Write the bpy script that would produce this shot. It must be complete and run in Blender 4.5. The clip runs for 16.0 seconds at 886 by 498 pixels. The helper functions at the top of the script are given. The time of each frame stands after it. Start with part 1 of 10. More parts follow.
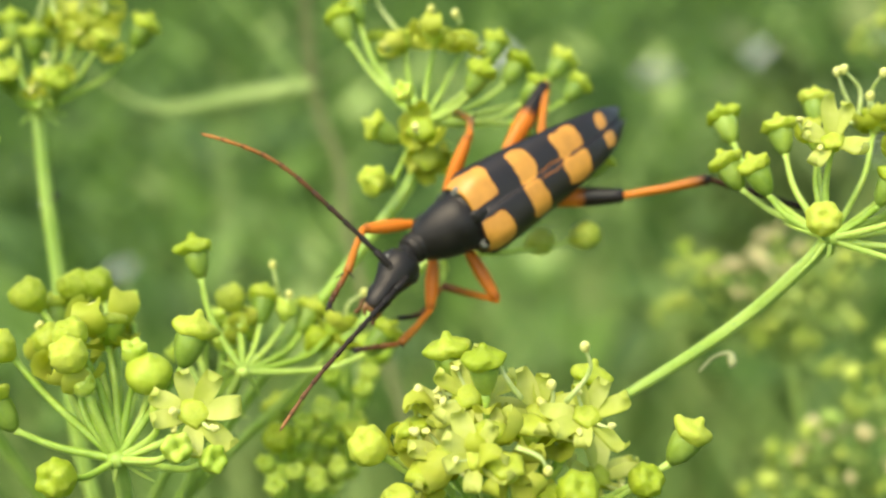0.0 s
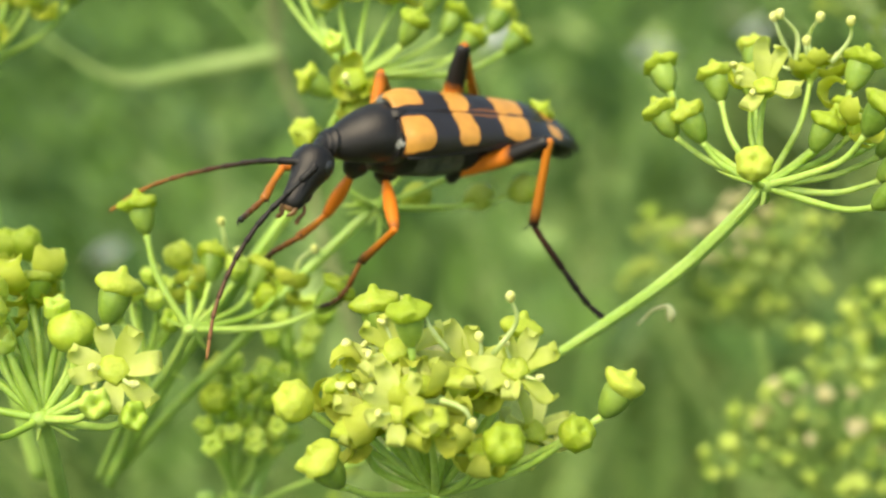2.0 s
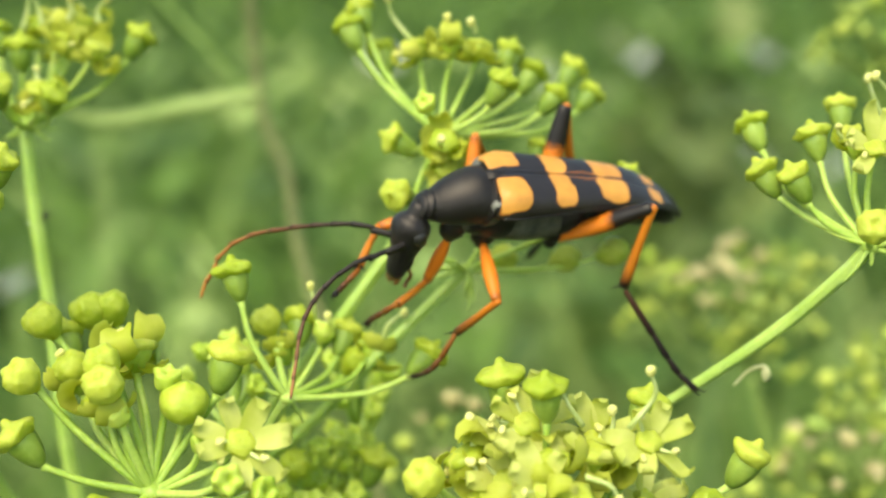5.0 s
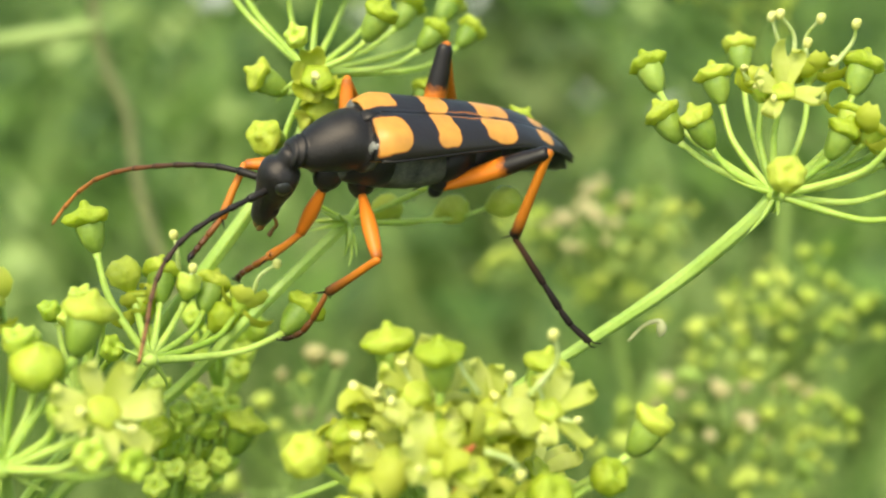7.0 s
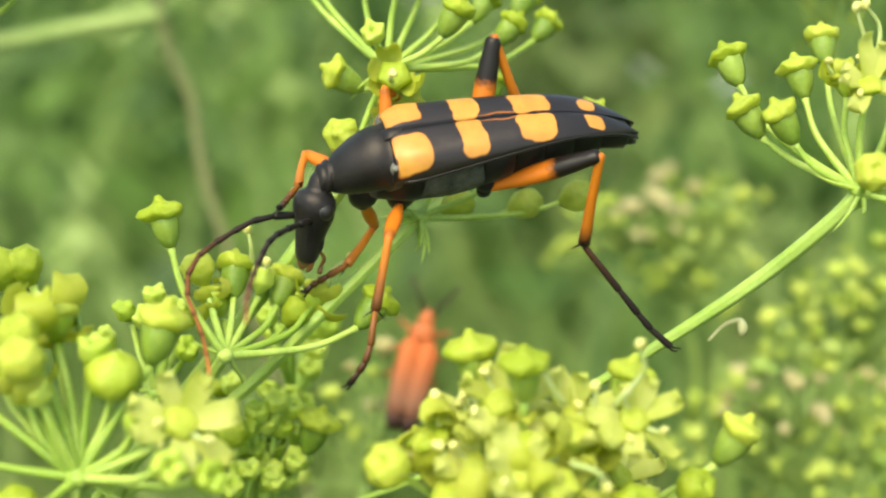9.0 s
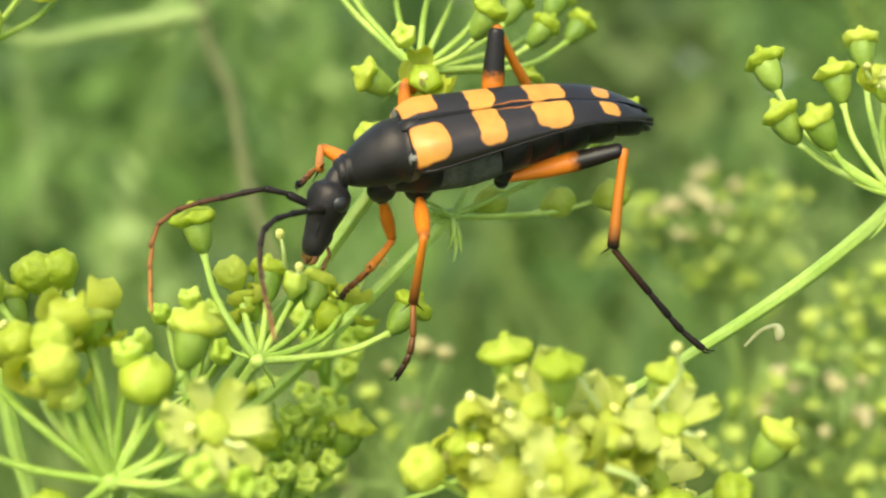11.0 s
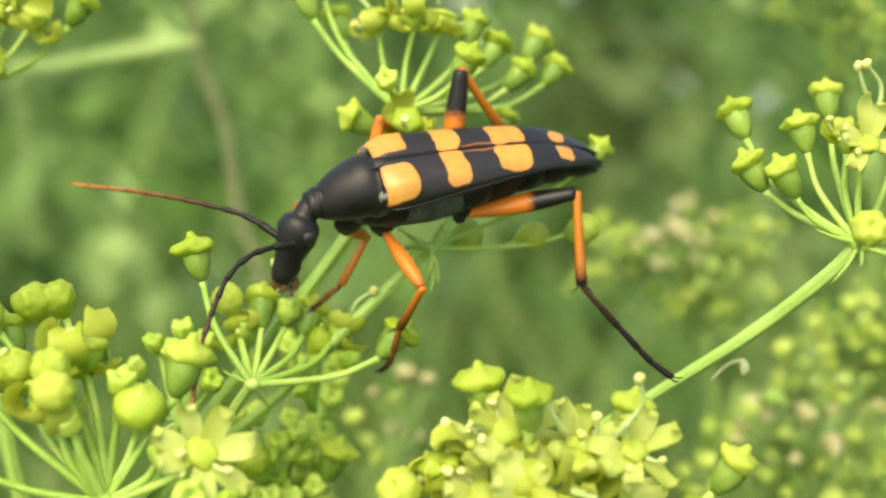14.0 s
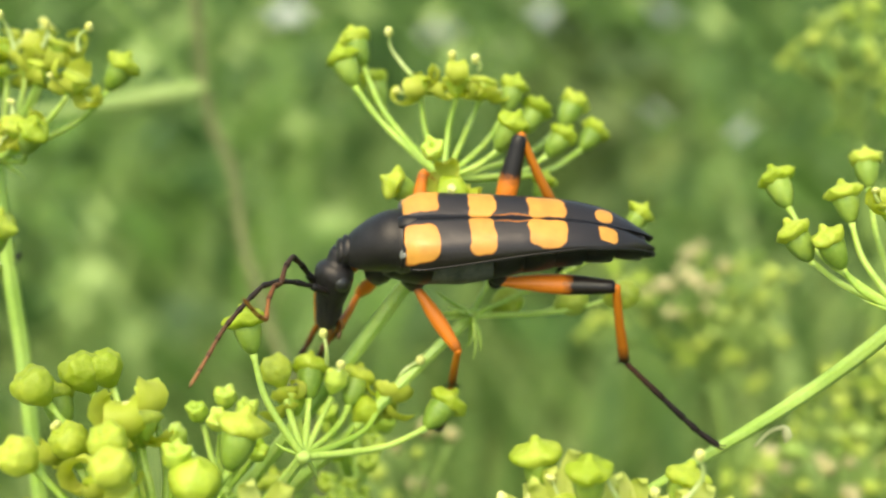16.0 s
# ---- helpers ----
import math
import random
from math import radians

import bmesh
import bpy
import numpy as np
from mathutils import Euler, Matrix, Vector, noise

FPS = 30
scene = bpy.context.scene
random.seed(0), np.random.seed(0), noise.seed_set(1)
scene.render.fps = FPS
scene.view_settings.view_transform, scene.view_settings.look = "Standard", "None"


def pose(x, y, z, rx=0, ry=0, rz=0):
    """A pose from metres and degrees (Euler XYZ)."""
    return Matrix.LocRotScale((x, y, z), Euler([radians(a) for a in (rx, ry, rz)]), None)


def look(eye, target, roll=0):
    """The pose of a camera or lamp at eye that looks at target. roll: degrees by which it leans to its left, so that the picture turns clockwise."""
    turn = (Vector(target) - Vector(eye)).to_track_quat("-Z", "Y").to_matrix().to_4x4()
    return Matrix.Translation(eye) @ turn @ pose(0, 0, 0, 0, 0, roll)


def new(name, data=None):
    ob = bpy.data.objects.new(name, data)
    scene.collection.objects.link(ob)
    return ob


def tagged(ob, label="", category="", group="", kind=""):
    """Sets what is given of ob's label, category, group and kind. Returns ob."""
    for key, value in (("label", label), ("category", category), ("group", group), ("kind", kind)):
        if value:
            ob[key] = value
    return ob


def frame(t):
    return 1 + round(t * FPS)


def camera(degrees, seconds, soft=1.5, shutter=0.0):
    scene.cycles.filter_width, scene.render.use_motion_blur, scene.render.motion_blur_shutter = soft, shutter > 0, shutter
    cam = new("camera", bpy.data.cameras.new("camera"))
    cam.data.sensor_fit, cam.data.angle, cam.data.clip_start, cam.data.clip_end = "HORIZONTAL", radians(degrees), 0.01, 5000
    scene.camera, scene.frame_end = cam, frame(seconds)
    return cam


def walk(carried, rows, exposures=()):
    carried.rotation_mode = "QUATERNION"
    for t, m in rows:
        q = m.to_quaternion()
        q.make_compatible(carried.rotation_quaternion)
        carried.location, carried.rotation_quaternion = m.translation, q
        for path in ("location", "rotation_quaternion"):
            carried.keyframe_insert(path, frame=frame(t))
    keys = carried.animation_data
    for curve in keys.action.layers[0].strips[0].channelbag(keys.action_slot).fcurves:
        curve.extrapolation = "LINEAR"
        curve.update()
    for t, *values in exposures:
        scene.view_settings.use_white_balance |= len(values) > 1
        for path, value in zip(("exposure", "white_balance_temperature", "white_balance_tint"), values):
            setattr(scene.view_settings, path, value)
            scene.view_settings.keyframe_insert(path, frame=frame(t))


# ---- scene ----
cam = camera(35, 16.0, soft=2.2)
cam.data.dof.use_dof = True
cam.data.dof.focus_distance = 0.0705
cam.data.dof.aperture_fstop = 25.0
cam.data.dof.aperture_blades = 4
cam.data.dof.aperture_rotation = radians(45)
walk(cam, [
    (0, pose(0.01225, -0.07282, 0.02239, 74.562, 2.424, 11.849)),
    (0.5, pose(0.01134, -0.07322, 0.02317, 74.161, 1.684, 11.337)),
    (1, pose(0.01145, -0.07369, 0.02271, 74.502, 2.601, 11.426)),
    (1.5, pose(0.01456, -0.07250, 0.02064, 74.693, 2.956, 12.310)),
    (2, pose(0.01581, -0.07110, 0.02017, 73.924, 2.981, 11.836)),
    (2.5, pose(0.01444, -0.07188, 0.02109, 74.281, 2.924, 11.005)),
    (3, pose(0.01362, -0.07338, 0.02225, 74.770, 2.739, 10.781)),
    (3.5, pose(0.01312, -0.07301, 0.02231, 74.761, 3.021, 10.469)),
    (3.7, pose(0.01359, -0.07291, 0.02233, 74.775, 3.224, 10.722)),
    (5.8, pose(-0.00173, -0.06877, 0.02290, 74.257, 0.300, 2.967)),
    (6, pose(-0.00162, -0.06759, 0.02273, 73.648, -0.011, 2.183)),
    (6.5, pose(-0.00035, -0.06602, 0.02170, 72.850, 0.404, 0.305)),
    (7, pose(0.00006, -0.06595, 0.02151, 72.036, 0.001, 0.000)),
    (7.5, pose(-0.00191, -0.06576, 0.02335, 71.649, 0.181, 1.417)),
    (8, pose(-0.00424, -0.06717, 0.02525, 72.228, 0.030, 1.170)),
    (8.5, pose(-0.00217, -0.06561, 0.02406, 71.556, 0.320, 1.781)),
    (9, pose(-0.00105, -0.06459, 0.02236, 71.026, 0.857, 2.067)),
    (9.5, pose(-0.00176, -0.06473, 0.02324, 71.345, 1.115, 2.828)),
    (9.7, pose(-0.00080, -0.06487, 0.02282, 70.843, 1.408, 3.146)),
    (12, pose(-0.00015, -0.06378, 0.02294, 70.637, 1.228, 4.124)),
    (12.5, pose(0.00152, -0.06384, 0.02178, 70.211, 1.425, 3.920)),
    (13, pose(-0.00137, -0.06536, 0.02420, 71.141, 0.896, 3.762)),
    (13.5, pose(-0.00163, -0.06602, 0.02470, 71.822, 0.975, 3.601)),
    (14, pose(0.00026, -0.06719, 0.02502, 71.412, 0.666, 3.705)),
    (14.5, pose(-0.00293, -0.06875, 0.02707, 72.357, 0.775, 3.261)),
    (15, pose(-0.00326, -0.06804, 0.02753, 72.842, 0.590, 3.248)),
    (15.5, pose(-0.00328, -0.06746, 0.02765, 72.516, 0.251, 3.149)),
    (16, pose(-0.00379, -0.06679, 0.02737, 72.363, 0.282, 2.543)),
], exposures=[(0.0, 1.03, 7550, -5), (3.7, 1.03, 7550, -5), (6.0, 1.06, 7550, -5), (16.0, 1.06, 7550, -5)])

# ---- light: bright, slightly hazy day ----
world = bpy.data.worlds.new("sky")
scene.world = world
world.use_nodes = True
wn = world.node_tree
sky = wn.nodes.new("ShaderNodeTexSky")
sky.sky_type, sky.sun_disc = "NISHITA", False
sky.sun_elevation, sky.sun_rotation = radians(58), radians(200)
sky.air_density, sky.dust_density = 1.0, 2.5
wn.links.new(sky.outputs[0], wn.nodes["Background"].inputs[0])
wn.nodes["Background"].inputs[1].default_value = 0.15
sun = new("sun", bpy.data.lights.new("sun", "SUN"))
sun.data.energy, sun.data.angle, sun.data.color = 1.65, radians(48), (1.0, 0.95, 0.84)
sun.matrix_world = look((-0.35, -0.95, 1.75), (0, 0, 0))


# ---- materials ----
def nodes_of(m):
    m.use_nodes = True
    nt = m.node_tree
    return nt, nt.nodes["Principled BSDF"]


def surface(name, low, high, rough=0.5, scale=900.0, fine=5000.0, bump=0.15, translucent=0.0, spec=0.4, by_object=0.0, island=0.0, dist=0.0001, juicy=0.0):
    """Two-scale mottled surface between two base colours, with fine relief; some light passes through thin parts and soaks into juicy ones."""
    m = bpy.data.materials.new(name)
    nt, bsdf = nodes_of(m)
    L = nt.links.new
    co = nt.nodes.new("ShaderNodeTexCoord")
    n1, n2 = nt.nodes.new("ShaderNodeTexNoise"), nt.nodes.new("ShaderNodeTexNoise")
    n1.inputs["Scale"].default_value, n2.inputs["Scale"].default_value = scale, fine
    n1.inputs["Detail"].default_value, n2.inputs["Detail"].default_value = 3, 2
    L(co.outputs["Object"], n1.inputs["Vector"]), L(co.outputs["Object"], n2.inputs["Vector"])
    add = nt.nodes.new("ShaderNodeMath")
    add.operation = "MULTIPLY_ADD"
    add.inputs[1].default_value = 0.35
    L(n2.outputs["Fac"], add.inputs[0]), L(n1.outputs["Fac"], add.inputs[2])
    fac = add.outputs[0]
    if by_object or island:
        src = nt.nodes.new("ShaderNodeObjectInfo") if by_object else nt.nodes.new("ShaderNodeNewGeometry")
        out = src.outputs["Random"] if by_object else src.outputs["Random Per Island"]
        mul = nt.nodes.new("ShaderNodeMath")
        mul.operation = "MULTIPLY_ADD"
        mul.inputs[1].default_value = by_object or island
        L(out, mul.inputs[0]), L(fac, mul.inputs[2])
        sub = nt.nodes.new("ShaderNodeMath")
        sub.operation = "SUBTRACT"
        sub.inputs[1].default_value = (by_object or island) / 2
        L(mul.outputs[0], sub.inputs[0])
        fac = sub.outputs[0]
    ramp = nt.nodes.new("ShaderNodeValToRGB")
    ramp.color_ramp.elements[0].position, ramp.color_ramp.elements[1].position = 0.42, 0.92
    ramp.color_ramp.elements[0].color, ramp.color_ramp.elements[1].color = (*low, 1), (*high, 1)
    L(fac, ramp.inputs[0]), L(ramp.outputs[0], bsdf.inputs["Base Color"])
    bsdf.inputs["Roughness"].default_value = rough
    bsdf.inputs["Specular IOR Level"].default_value = spec
    bsdf.inputs["Subsurface Weight"].default_value = juicy
    bsdf.inputs["Subsurface Radius"].default_value, bsdf.inputs["Subsurface Scale"].default_value = (1.0, 0.9, 0.25), 0.0005
    bp = nt.nodes.new("ShaderNodeBump")
    bp.inputs["Strength"].default_value, bp.inputs["Distance"].default_value = bump, dist
    L(n2.outputs["Fac"], bp.inputs["Height"]), L(bp.outputs[0], bsdf.inputs["Normal"])
    if translucent:
        tr, mix = nt.nodes.new("ShaderNodeBsdfTranslucent"), nt.nodes.new("ShaderNodeMixShader")
        mix.inputs[0].default_value = translucent
        L(ramp.outputs[0], tr.inputs[0])
        L(bsdf.outputs[0], mix.inputs[1]), L(tr.outputs[0], mix.inputs[2])
        L(mix.outputs[0], nt.nodes["Material Output"].inputs[0])
    return m


def along(name, stops, rough=0.35, axis=0, bump=0.15, fine=5000.0):
    """Colour that runs along a limb from its base to its end, with fine grain."""
    m = bpy.data.materials.new(name)
    nt, bsdf = nodes_of(m)
    L = nt.links.new
    co, sep = nt.nodes.new("ShaderNodeTexCoord"), nt.nodes.new("ShaderNodeSeparateXYZ")
    noise_n = nt.nodes.new("ShaderNodeTexNoise")
    noise_n.inputs["Scale"].default_value = fine
    L(co.outputs["Generated"], sep.inputs[0]), L(co.outputs["Object"], noise_n.inputs["Vector"])
    add = nt.nodes.new("ShaderNodeMath")
    add.operation = "MULTIPLY_ADD"
    add.inputs[1].default_value = 0.08
    L(noise_n.outputs["Fac"], add.inputs[0]), L(sep.outputs[axis], add.inputs[2])
    ramp = nt.nodes.new("ShaderNodeValToRGB")
    while len(ramp.color_ramp.elements) < len(stops):
        ramp.color_ramp.elements.new(0.5)
    for e, (at, c) in zip(ramp.color_ramp.elements, stops):
        e.position, e.color = at, (*c, 1)
    L(add.outputs[0], ramp.inputs[0]), L(ramp.outputs[0], bsdf.inputs["Base Color"])
    bsdf.inputs["Roughness"].default_value = rough
    bsdf.inputs["Specular IOR Level"].default_value = 0.3
    bp = nt.nodes.new("ShaderNodeBump")
    bp.inputs["Strength"].default_value, bp.inputs["Distance"].default_value = bump, 0.00004
    L(noise_n.outputs["Fac"], bp.inputs["Height"]), L(bp.outputs[0], bsdf.inputs["Normal"])
    return m


def wing_case_material(name, side):
    """Black wing case with broad orange-yellow bands, each with an uneven rim."""
    m = bpy.data.materials.new(name)
    nt, bsdf = nodes_of(m)
    L = nt.links.new
    co = nt.nodes.new("ShaderNodeTexCoord")
    wob = nt.nodes.new("ShaderNodeTexNoise")
    wob.inputs["Scale"].default_value = 700
    L(co.outputs["Object"], wob.inputs["Vector"])
    sep, sw = nt.nodes.new("ShaderNodeSeparateXYZ"), nt.nodes.new("ShaderNodeSeparateXYZ")
    L(co.outputs["Object"], sep.inputs[0]), L(wob.outputs["Color"], sw.inputs[0])

    def op(kind, a, b=None, c=None):
        n = nt.nodes.new("ShaderNodeMath")
        n.operation = kind
        for slot, v in zip(n.inputs, (a, b, c)):
            if v is None:
                continue
            if isinstance(v, (int, float)):
                slot.default_value = v
            else:
                L(v, slot)
        return n.outputs[0]

    x = op("ADD", op("MULTIPLY", sep.outputs[0], 1000.0), op("MULTIPLY_ADD", sw.outputs[0], 0.7, -0.35))
    y = op("ADD", op("MULTIPLY", sep.outputs[1], 1000.0 * side), op("MULTIPLY_ADD", sw.outputs[1], 0.5, -0.25))
    z = op("MULTIPLY", sep.outputs[2], 1000.0)
    # s: how far down from the seam, in millimetres over the curve
    s = op("ADD", y, op("MULTIPLY", op("SUBTRACT", 2.0, z), 0.12))
    best = None
    for cx, cs, rx, rs, worn in ((-0.70 if side > 0 else -0.62, 1.46, 0.88 if side > 0 else 1.08, 1.06, 0.0), (-3.85, 1.04, 0.70, 1.04, 0.0), (-7.25, 0.80, 0.98, 0.82, 0.0), (-10.5, 0.60, 0.50, 0.48, 0.0), (-5.6, 0.15, 1.9, 0.09, 0.96)):
        e = op("ADD", op("POWER", op("ABSOLUTE", op("DIVIDE", op("SUBTRACT", x, cx), rx)), 4.2), op("POWER", op("ABSOLUTE", op("DIVIDE", op("SUBTRACT", s, cs), rs)), 4.2))
        e = op("ADD", e, worn)
        best = e if best is None else op("MINIMUM", best, e)
    ramp = nt.nodes.new("ShaderNodeValToRGB")
    ramp.color_ramp.elements[0].position, ramp.color_ramp.elements[1].position = 0.40, 0.56
    ramp.color_ramp.elements[0].color, ramp.color_ramp.elements[1].color = (0.66, 0.30, 0.055, 1), (0.015, 0.012, 0.012, 1)
    mid = ramp.color_ramp.elements.new(0.475)
    mid.color = (0.38, 0.12, 0.015, 1)
    L(op("MULTIPLY", best, 0.5), ramp.inputs[0])
    pores = nt.nodes.new("ShaderNodeTexVoronoi")
    pores.inputs["Scale"].default_value = 4500
    L(co.outputs["Object"], pores.inputs["Vector"])
    grain = nt.nodes.new("ShaderNodeTexNoise")
    grain.inputs["Scale"].default_value = 900
    L(co.outputs["Object"], grain.inputs["Vector"])
    tone = nt.nodes.new("ShaderNodeMix")
    tone.data_type, tone.blend_type = "RGBA", "MULTIPLY"
    tone.inputs[0].default_value = 0.5
    gr = nt.nodes.new("ShaderNodeValToRGB")
    gr.color_ramp.elements[0].position, gr.color_ramp.elements[1].position = 0.35, 0.65
    gr.color_ramp.elements[0].color = (0.62, 0.58, 0.5, 1)
    L(grain.outputs["Fac"], gr.inputs[0])
    L(ramp.outputs[0], tone.inputs[6]), L(gr.outputs[0], tone.inputs[7])
    L(tone.outputs[2], bsdf.inputs["Base Color"])
    bsdf.inputs["Roughness"].default_value = 0.40
    bsdf.inputs["Specular IOR Level"].default_value = 0.7
    bsdf.inputs["Specular Tint"].default_value = (1.0, 0.86, 0.84, 1)
    bp = nt.nodes.new("ShaderNodeBump")
    bp.inputs["Strength"].default_value, bp.inputs["Distance"].default_value = 0.15, 0.00004
    dent = nt.nodes.new("ShaderNodeBump")
    dent.inputs["Strength"].default_value, dent.inputs["Distance"].default_value = 0.3, 0.0001
    L(grain.outputs["Fac"], dent.inputs["Height"]), L(dent.outputs[0], bp.inputs["Normal"])
    L(pores.outputs["Distance"], bp.inputs["Height"]), L(bp.outputs[0], bsdf.inputs["Normal"])
    return m


CAP = surface("floret_cap", (0.40, 0.50, 0.04), (0.60, 0.66, 0.10), 0.5, 1800, 5500, 0.7, 0.3, by_object=0.6, dist=0.0001, juicy=0.35)
PETAL = surface("yellow_petal", (0.58, 0.63, 0.075), (0.69, 0.71, 0.14), 0.5, 900, 3500, 0.35, 0.5, by_object=0.5)
PALE_PETAL = surface("pale_petal", (0.64, 0.69, 0.14), (0.74, 0.76, 0.25), 0.5, 900, 3500, 0.3, 0.5, by_object=0.4)
PLUMP = surface("plump_fruit", (0.40, 0.48, 0.055), (0.58, 0.64, 0.12), 0.5, 900, 4000, 0.4, 0.2, by_object=0.3, juicy=0.3)
OVARY = surface("green_ovary", (0.18, 0.29, 0.035), (0.37, 0.49, 0.095), 0.4, 800, 4000, 0.4, 0.18, by_object=0.4, juicy=0.35)
BUD = surface("green_bud", (0.40, 0.54, 0.06), (0.62, 0.73, 0.14), 0.45, 900, 4000, 0.35, 0.2, by_object=0.5, juicy=0.4)
ROUND = surface("ripe_round_fruit", (0.38, 0.48, 0.04), (0.54, 0.62, 0.09), 0.45, 1500, 3800, 0.6, 0.1, by_object=0.3, juicy=0.3, dist=0.00012)
RAY = surface("ray_green", (0.34, 0.50, 0.08), (0.57, 0.72, 0.18), 0.4, 500, 4000, 0.25, 0.15, by_object=0.5, juicy=0.3)
STALK = surface("stalk_green", (0.27, 0.42, 0.07), (0.46, 0.61, 0.15), 0.42, 350, 3500, 0.35, 0.05, juicy=0.3)
ANTHER = surface("anther", (0.60, 0.58, 0.10), (0.85, 0.83, 0.36), 0.6, 900, 5000, 0.3, 0.1)
FILAMENT = surface("filament", (0.55, 0.66, 0.18), (0.80, 0.84, 0.45), 0.5, 900, 5000, 0.1, 0.3)
WITHER = surface("withered_petal", (0.66, 0.64, 0.30), (0.88, 0.85, 0.52), 0.6, 900, 4000, 0.2, 0.3)
FAR_TAN = surface("seeding_floret", (0.48, 0.42, 0.17), (0.66, 0.56, 0.30), 0.6, 500, 3000, 0.2, 0.15, by_object=0.5)
FAR_LIME = surface("lime_floret", (0.38, 0.49, 0.06), (0.58, 0.65, 0.13), 0.6, 400, 3000, 0.2, 0.2, by_object=0.7)
FAR_BUD = surface("dull_floret", (0.24, 0.36, 0.06), (0.44, 0.53, 0.13), 0.6, 300, 3000, 0.2, 0.15, by_object=0.8)
FAR_GREEN = surface("dull_stalk", (0.20, 0.30, 0.06), (0.38, 0.50, 0.14), 0.6, 120, 2000, 0.2, 0.1)
GRASS = surface("meadow_grass", (0.054, 0.110, 0.023), (0.17, 0.285, 0.054), 0.55, 4, 60, 0.1, 0.3, island=0.85)
MID_GRASS = surface("tall_grass", (0.075, 0.145, 0.03), (0.22, 0.335, 0.075), 0.55, 30, 400, 0.1, 0.3, island=0.8)
# paler than the other grass: the lower background's brightness is put into this colour
NEAR_GRASS = surface("grey_green_grass", (0.16, 0.245, 0.06), (0.40, 0.50, 0.16), 0.55, 20, 300, 0.1, 0.3, island=0.9)
PALE_GRASS = surface("pale_grass", (0.30, 0.42, 0.115), (0.48, 0.58, 0.205), 0.6, 60, 600, 0.1, 0.2)
DRY = surface("dry_stalk", (0.13, 0.14, 0.05), (0.22, 0.22, 0.09), 0.7, 60, 900, 0.2)
SOIL = surface("meadow_ground", (0.02, 0.045, 0.010), (0.07, 0.13, 0.025), 0.9, 1.3, 40, 0.5, dist=0.02)
WHITE = surface("white_petals", (0.62, 0.64, 0.58), (0.85, 0.86, 0.82), 0.6, 200, 1500, 0.2, 0.2)
DARK_HERB = surface("dark_herb_leaves", (0.085, 0.125, 0.034), (0.165, 0.21, 0.055), 0.6, 6, 80, 0.2, 0.2, island=0.8)
WOODS = surface("far_leaves", (0.03, 0.06, 0.012), (0.09, 0.16, 0.03), 0.8, 0.5, 6, 0.3, 0.2, island=0.8)
BLACK = surface("black_cuticle", (0.006, 0.005, 0.005), (0.018, 0.016, 0.016), 0.42, 900, 9000, 0.35, spec=0.38, dist=0.00005)
BLACK.node_tree.nodes["Principled BSDF"].inputs["Sheen Weight"].default_value = 0.05
BLACK.node_tree.nodes["Principled BSDF"].inputs["Specular Tint"].default_value = (1.0, 0.88, 0.84, 1)
BLACK.node_tree.nodes["Principled BSDF"].inputs["Sheen Roughness"].default_value = 0.4
DOWN = surface("grey_down", (0.025, 0.024, 0.019), (0.13, 0.125, 0.095), 0.75, 1200, 9000, 0.7, dist=0.00005)
HAIR = surface("silver_hair", (0.06, 0.056, 0.05), (0.27, 0.26, 0.23), 0.7, 2500, 14000, 0.8, dist=0.00005)
EYE = surface("dark_eye", (0.012, 0.011, 0.012), (0.035, 0.032, 0.032), 0.32, 900, 14000, 0.5, spec=0.6, dist=0.00002)
MOUTH = surface("palp_amber", (0.07, 0.03, 0.01), (0.26, 0.12, 0.035), 0.45, 900, 5000, 0.2)
ORANGE = (0.66, 0.18, 0.02)
BURNT = (0.36, 0.10, 0.012)
INK = (0.014, 0.010, 0.009)
FEMUR = along("orange_femur", ((0.0, INK), (0.10, (0.05, 0.018, 0.008)), (0.22, ORANGE), (0.9, ORANGE), (1.0, BURNT)))
HIND_FEMUR = along("orange_femur_black_end", ((0.0, BURNT), (0.10, ORANGE), (0.60, ORANGE), (0.70, INK)))
TIBIA = along("orange_tibia", ((0.02, ORANGE), (0.35, (0.52, 0.16, 0.016)), (0.75, (0.24, 0.08, 0.014)), (1.0, (0.09, 0.032, 0.010))))
FRONT_TIBIA = along("front_tibia", ((0.02, ORANGE), (0.5, (0.58, 0.19, 0.02)), (1.0, (0.36, 0.12, 0.018))))
HIND_TIBIA = along("orange_hind_tibia", ((0.0, (0.45, 0.13, 0.012)), (0.2, (0.56, 0.17, 0.016)), (0.8, (0.42, 0.13, 0.014)), (1.0, INK)))
TARSUS = along("dark_tarsus", ((0.0, (0.05, 0.02, 0.009)), (0.5, INK), (1.0, INK)), 0.65)
FRONT_TARSUS = along("brown_tarsus", ((0.0, (0.30, 0.10, 0.016)), (0.5, (0.13, 0.045, 0.012)), (0.95, INK)))


def feeler_set(name, keys):
    """One material for each of the eleven joints, its colour running on from joint to joint."""
    def tint(u):
        u *= len(keys) - 1
        k = min(int(u), len(keys) - 2)
        return tuple(a + (b - a) * (u - k) for a, b in zip(keys[k], keys[k + 1]))
    return [along(name, ((0.0, tint(k / 11)), (0.8, tint((k + 0.8) / 11)), (0.97, tuple(c * 0.4 for c in tint((k + 1) / 11)))), 0.5) for k in range(11)]


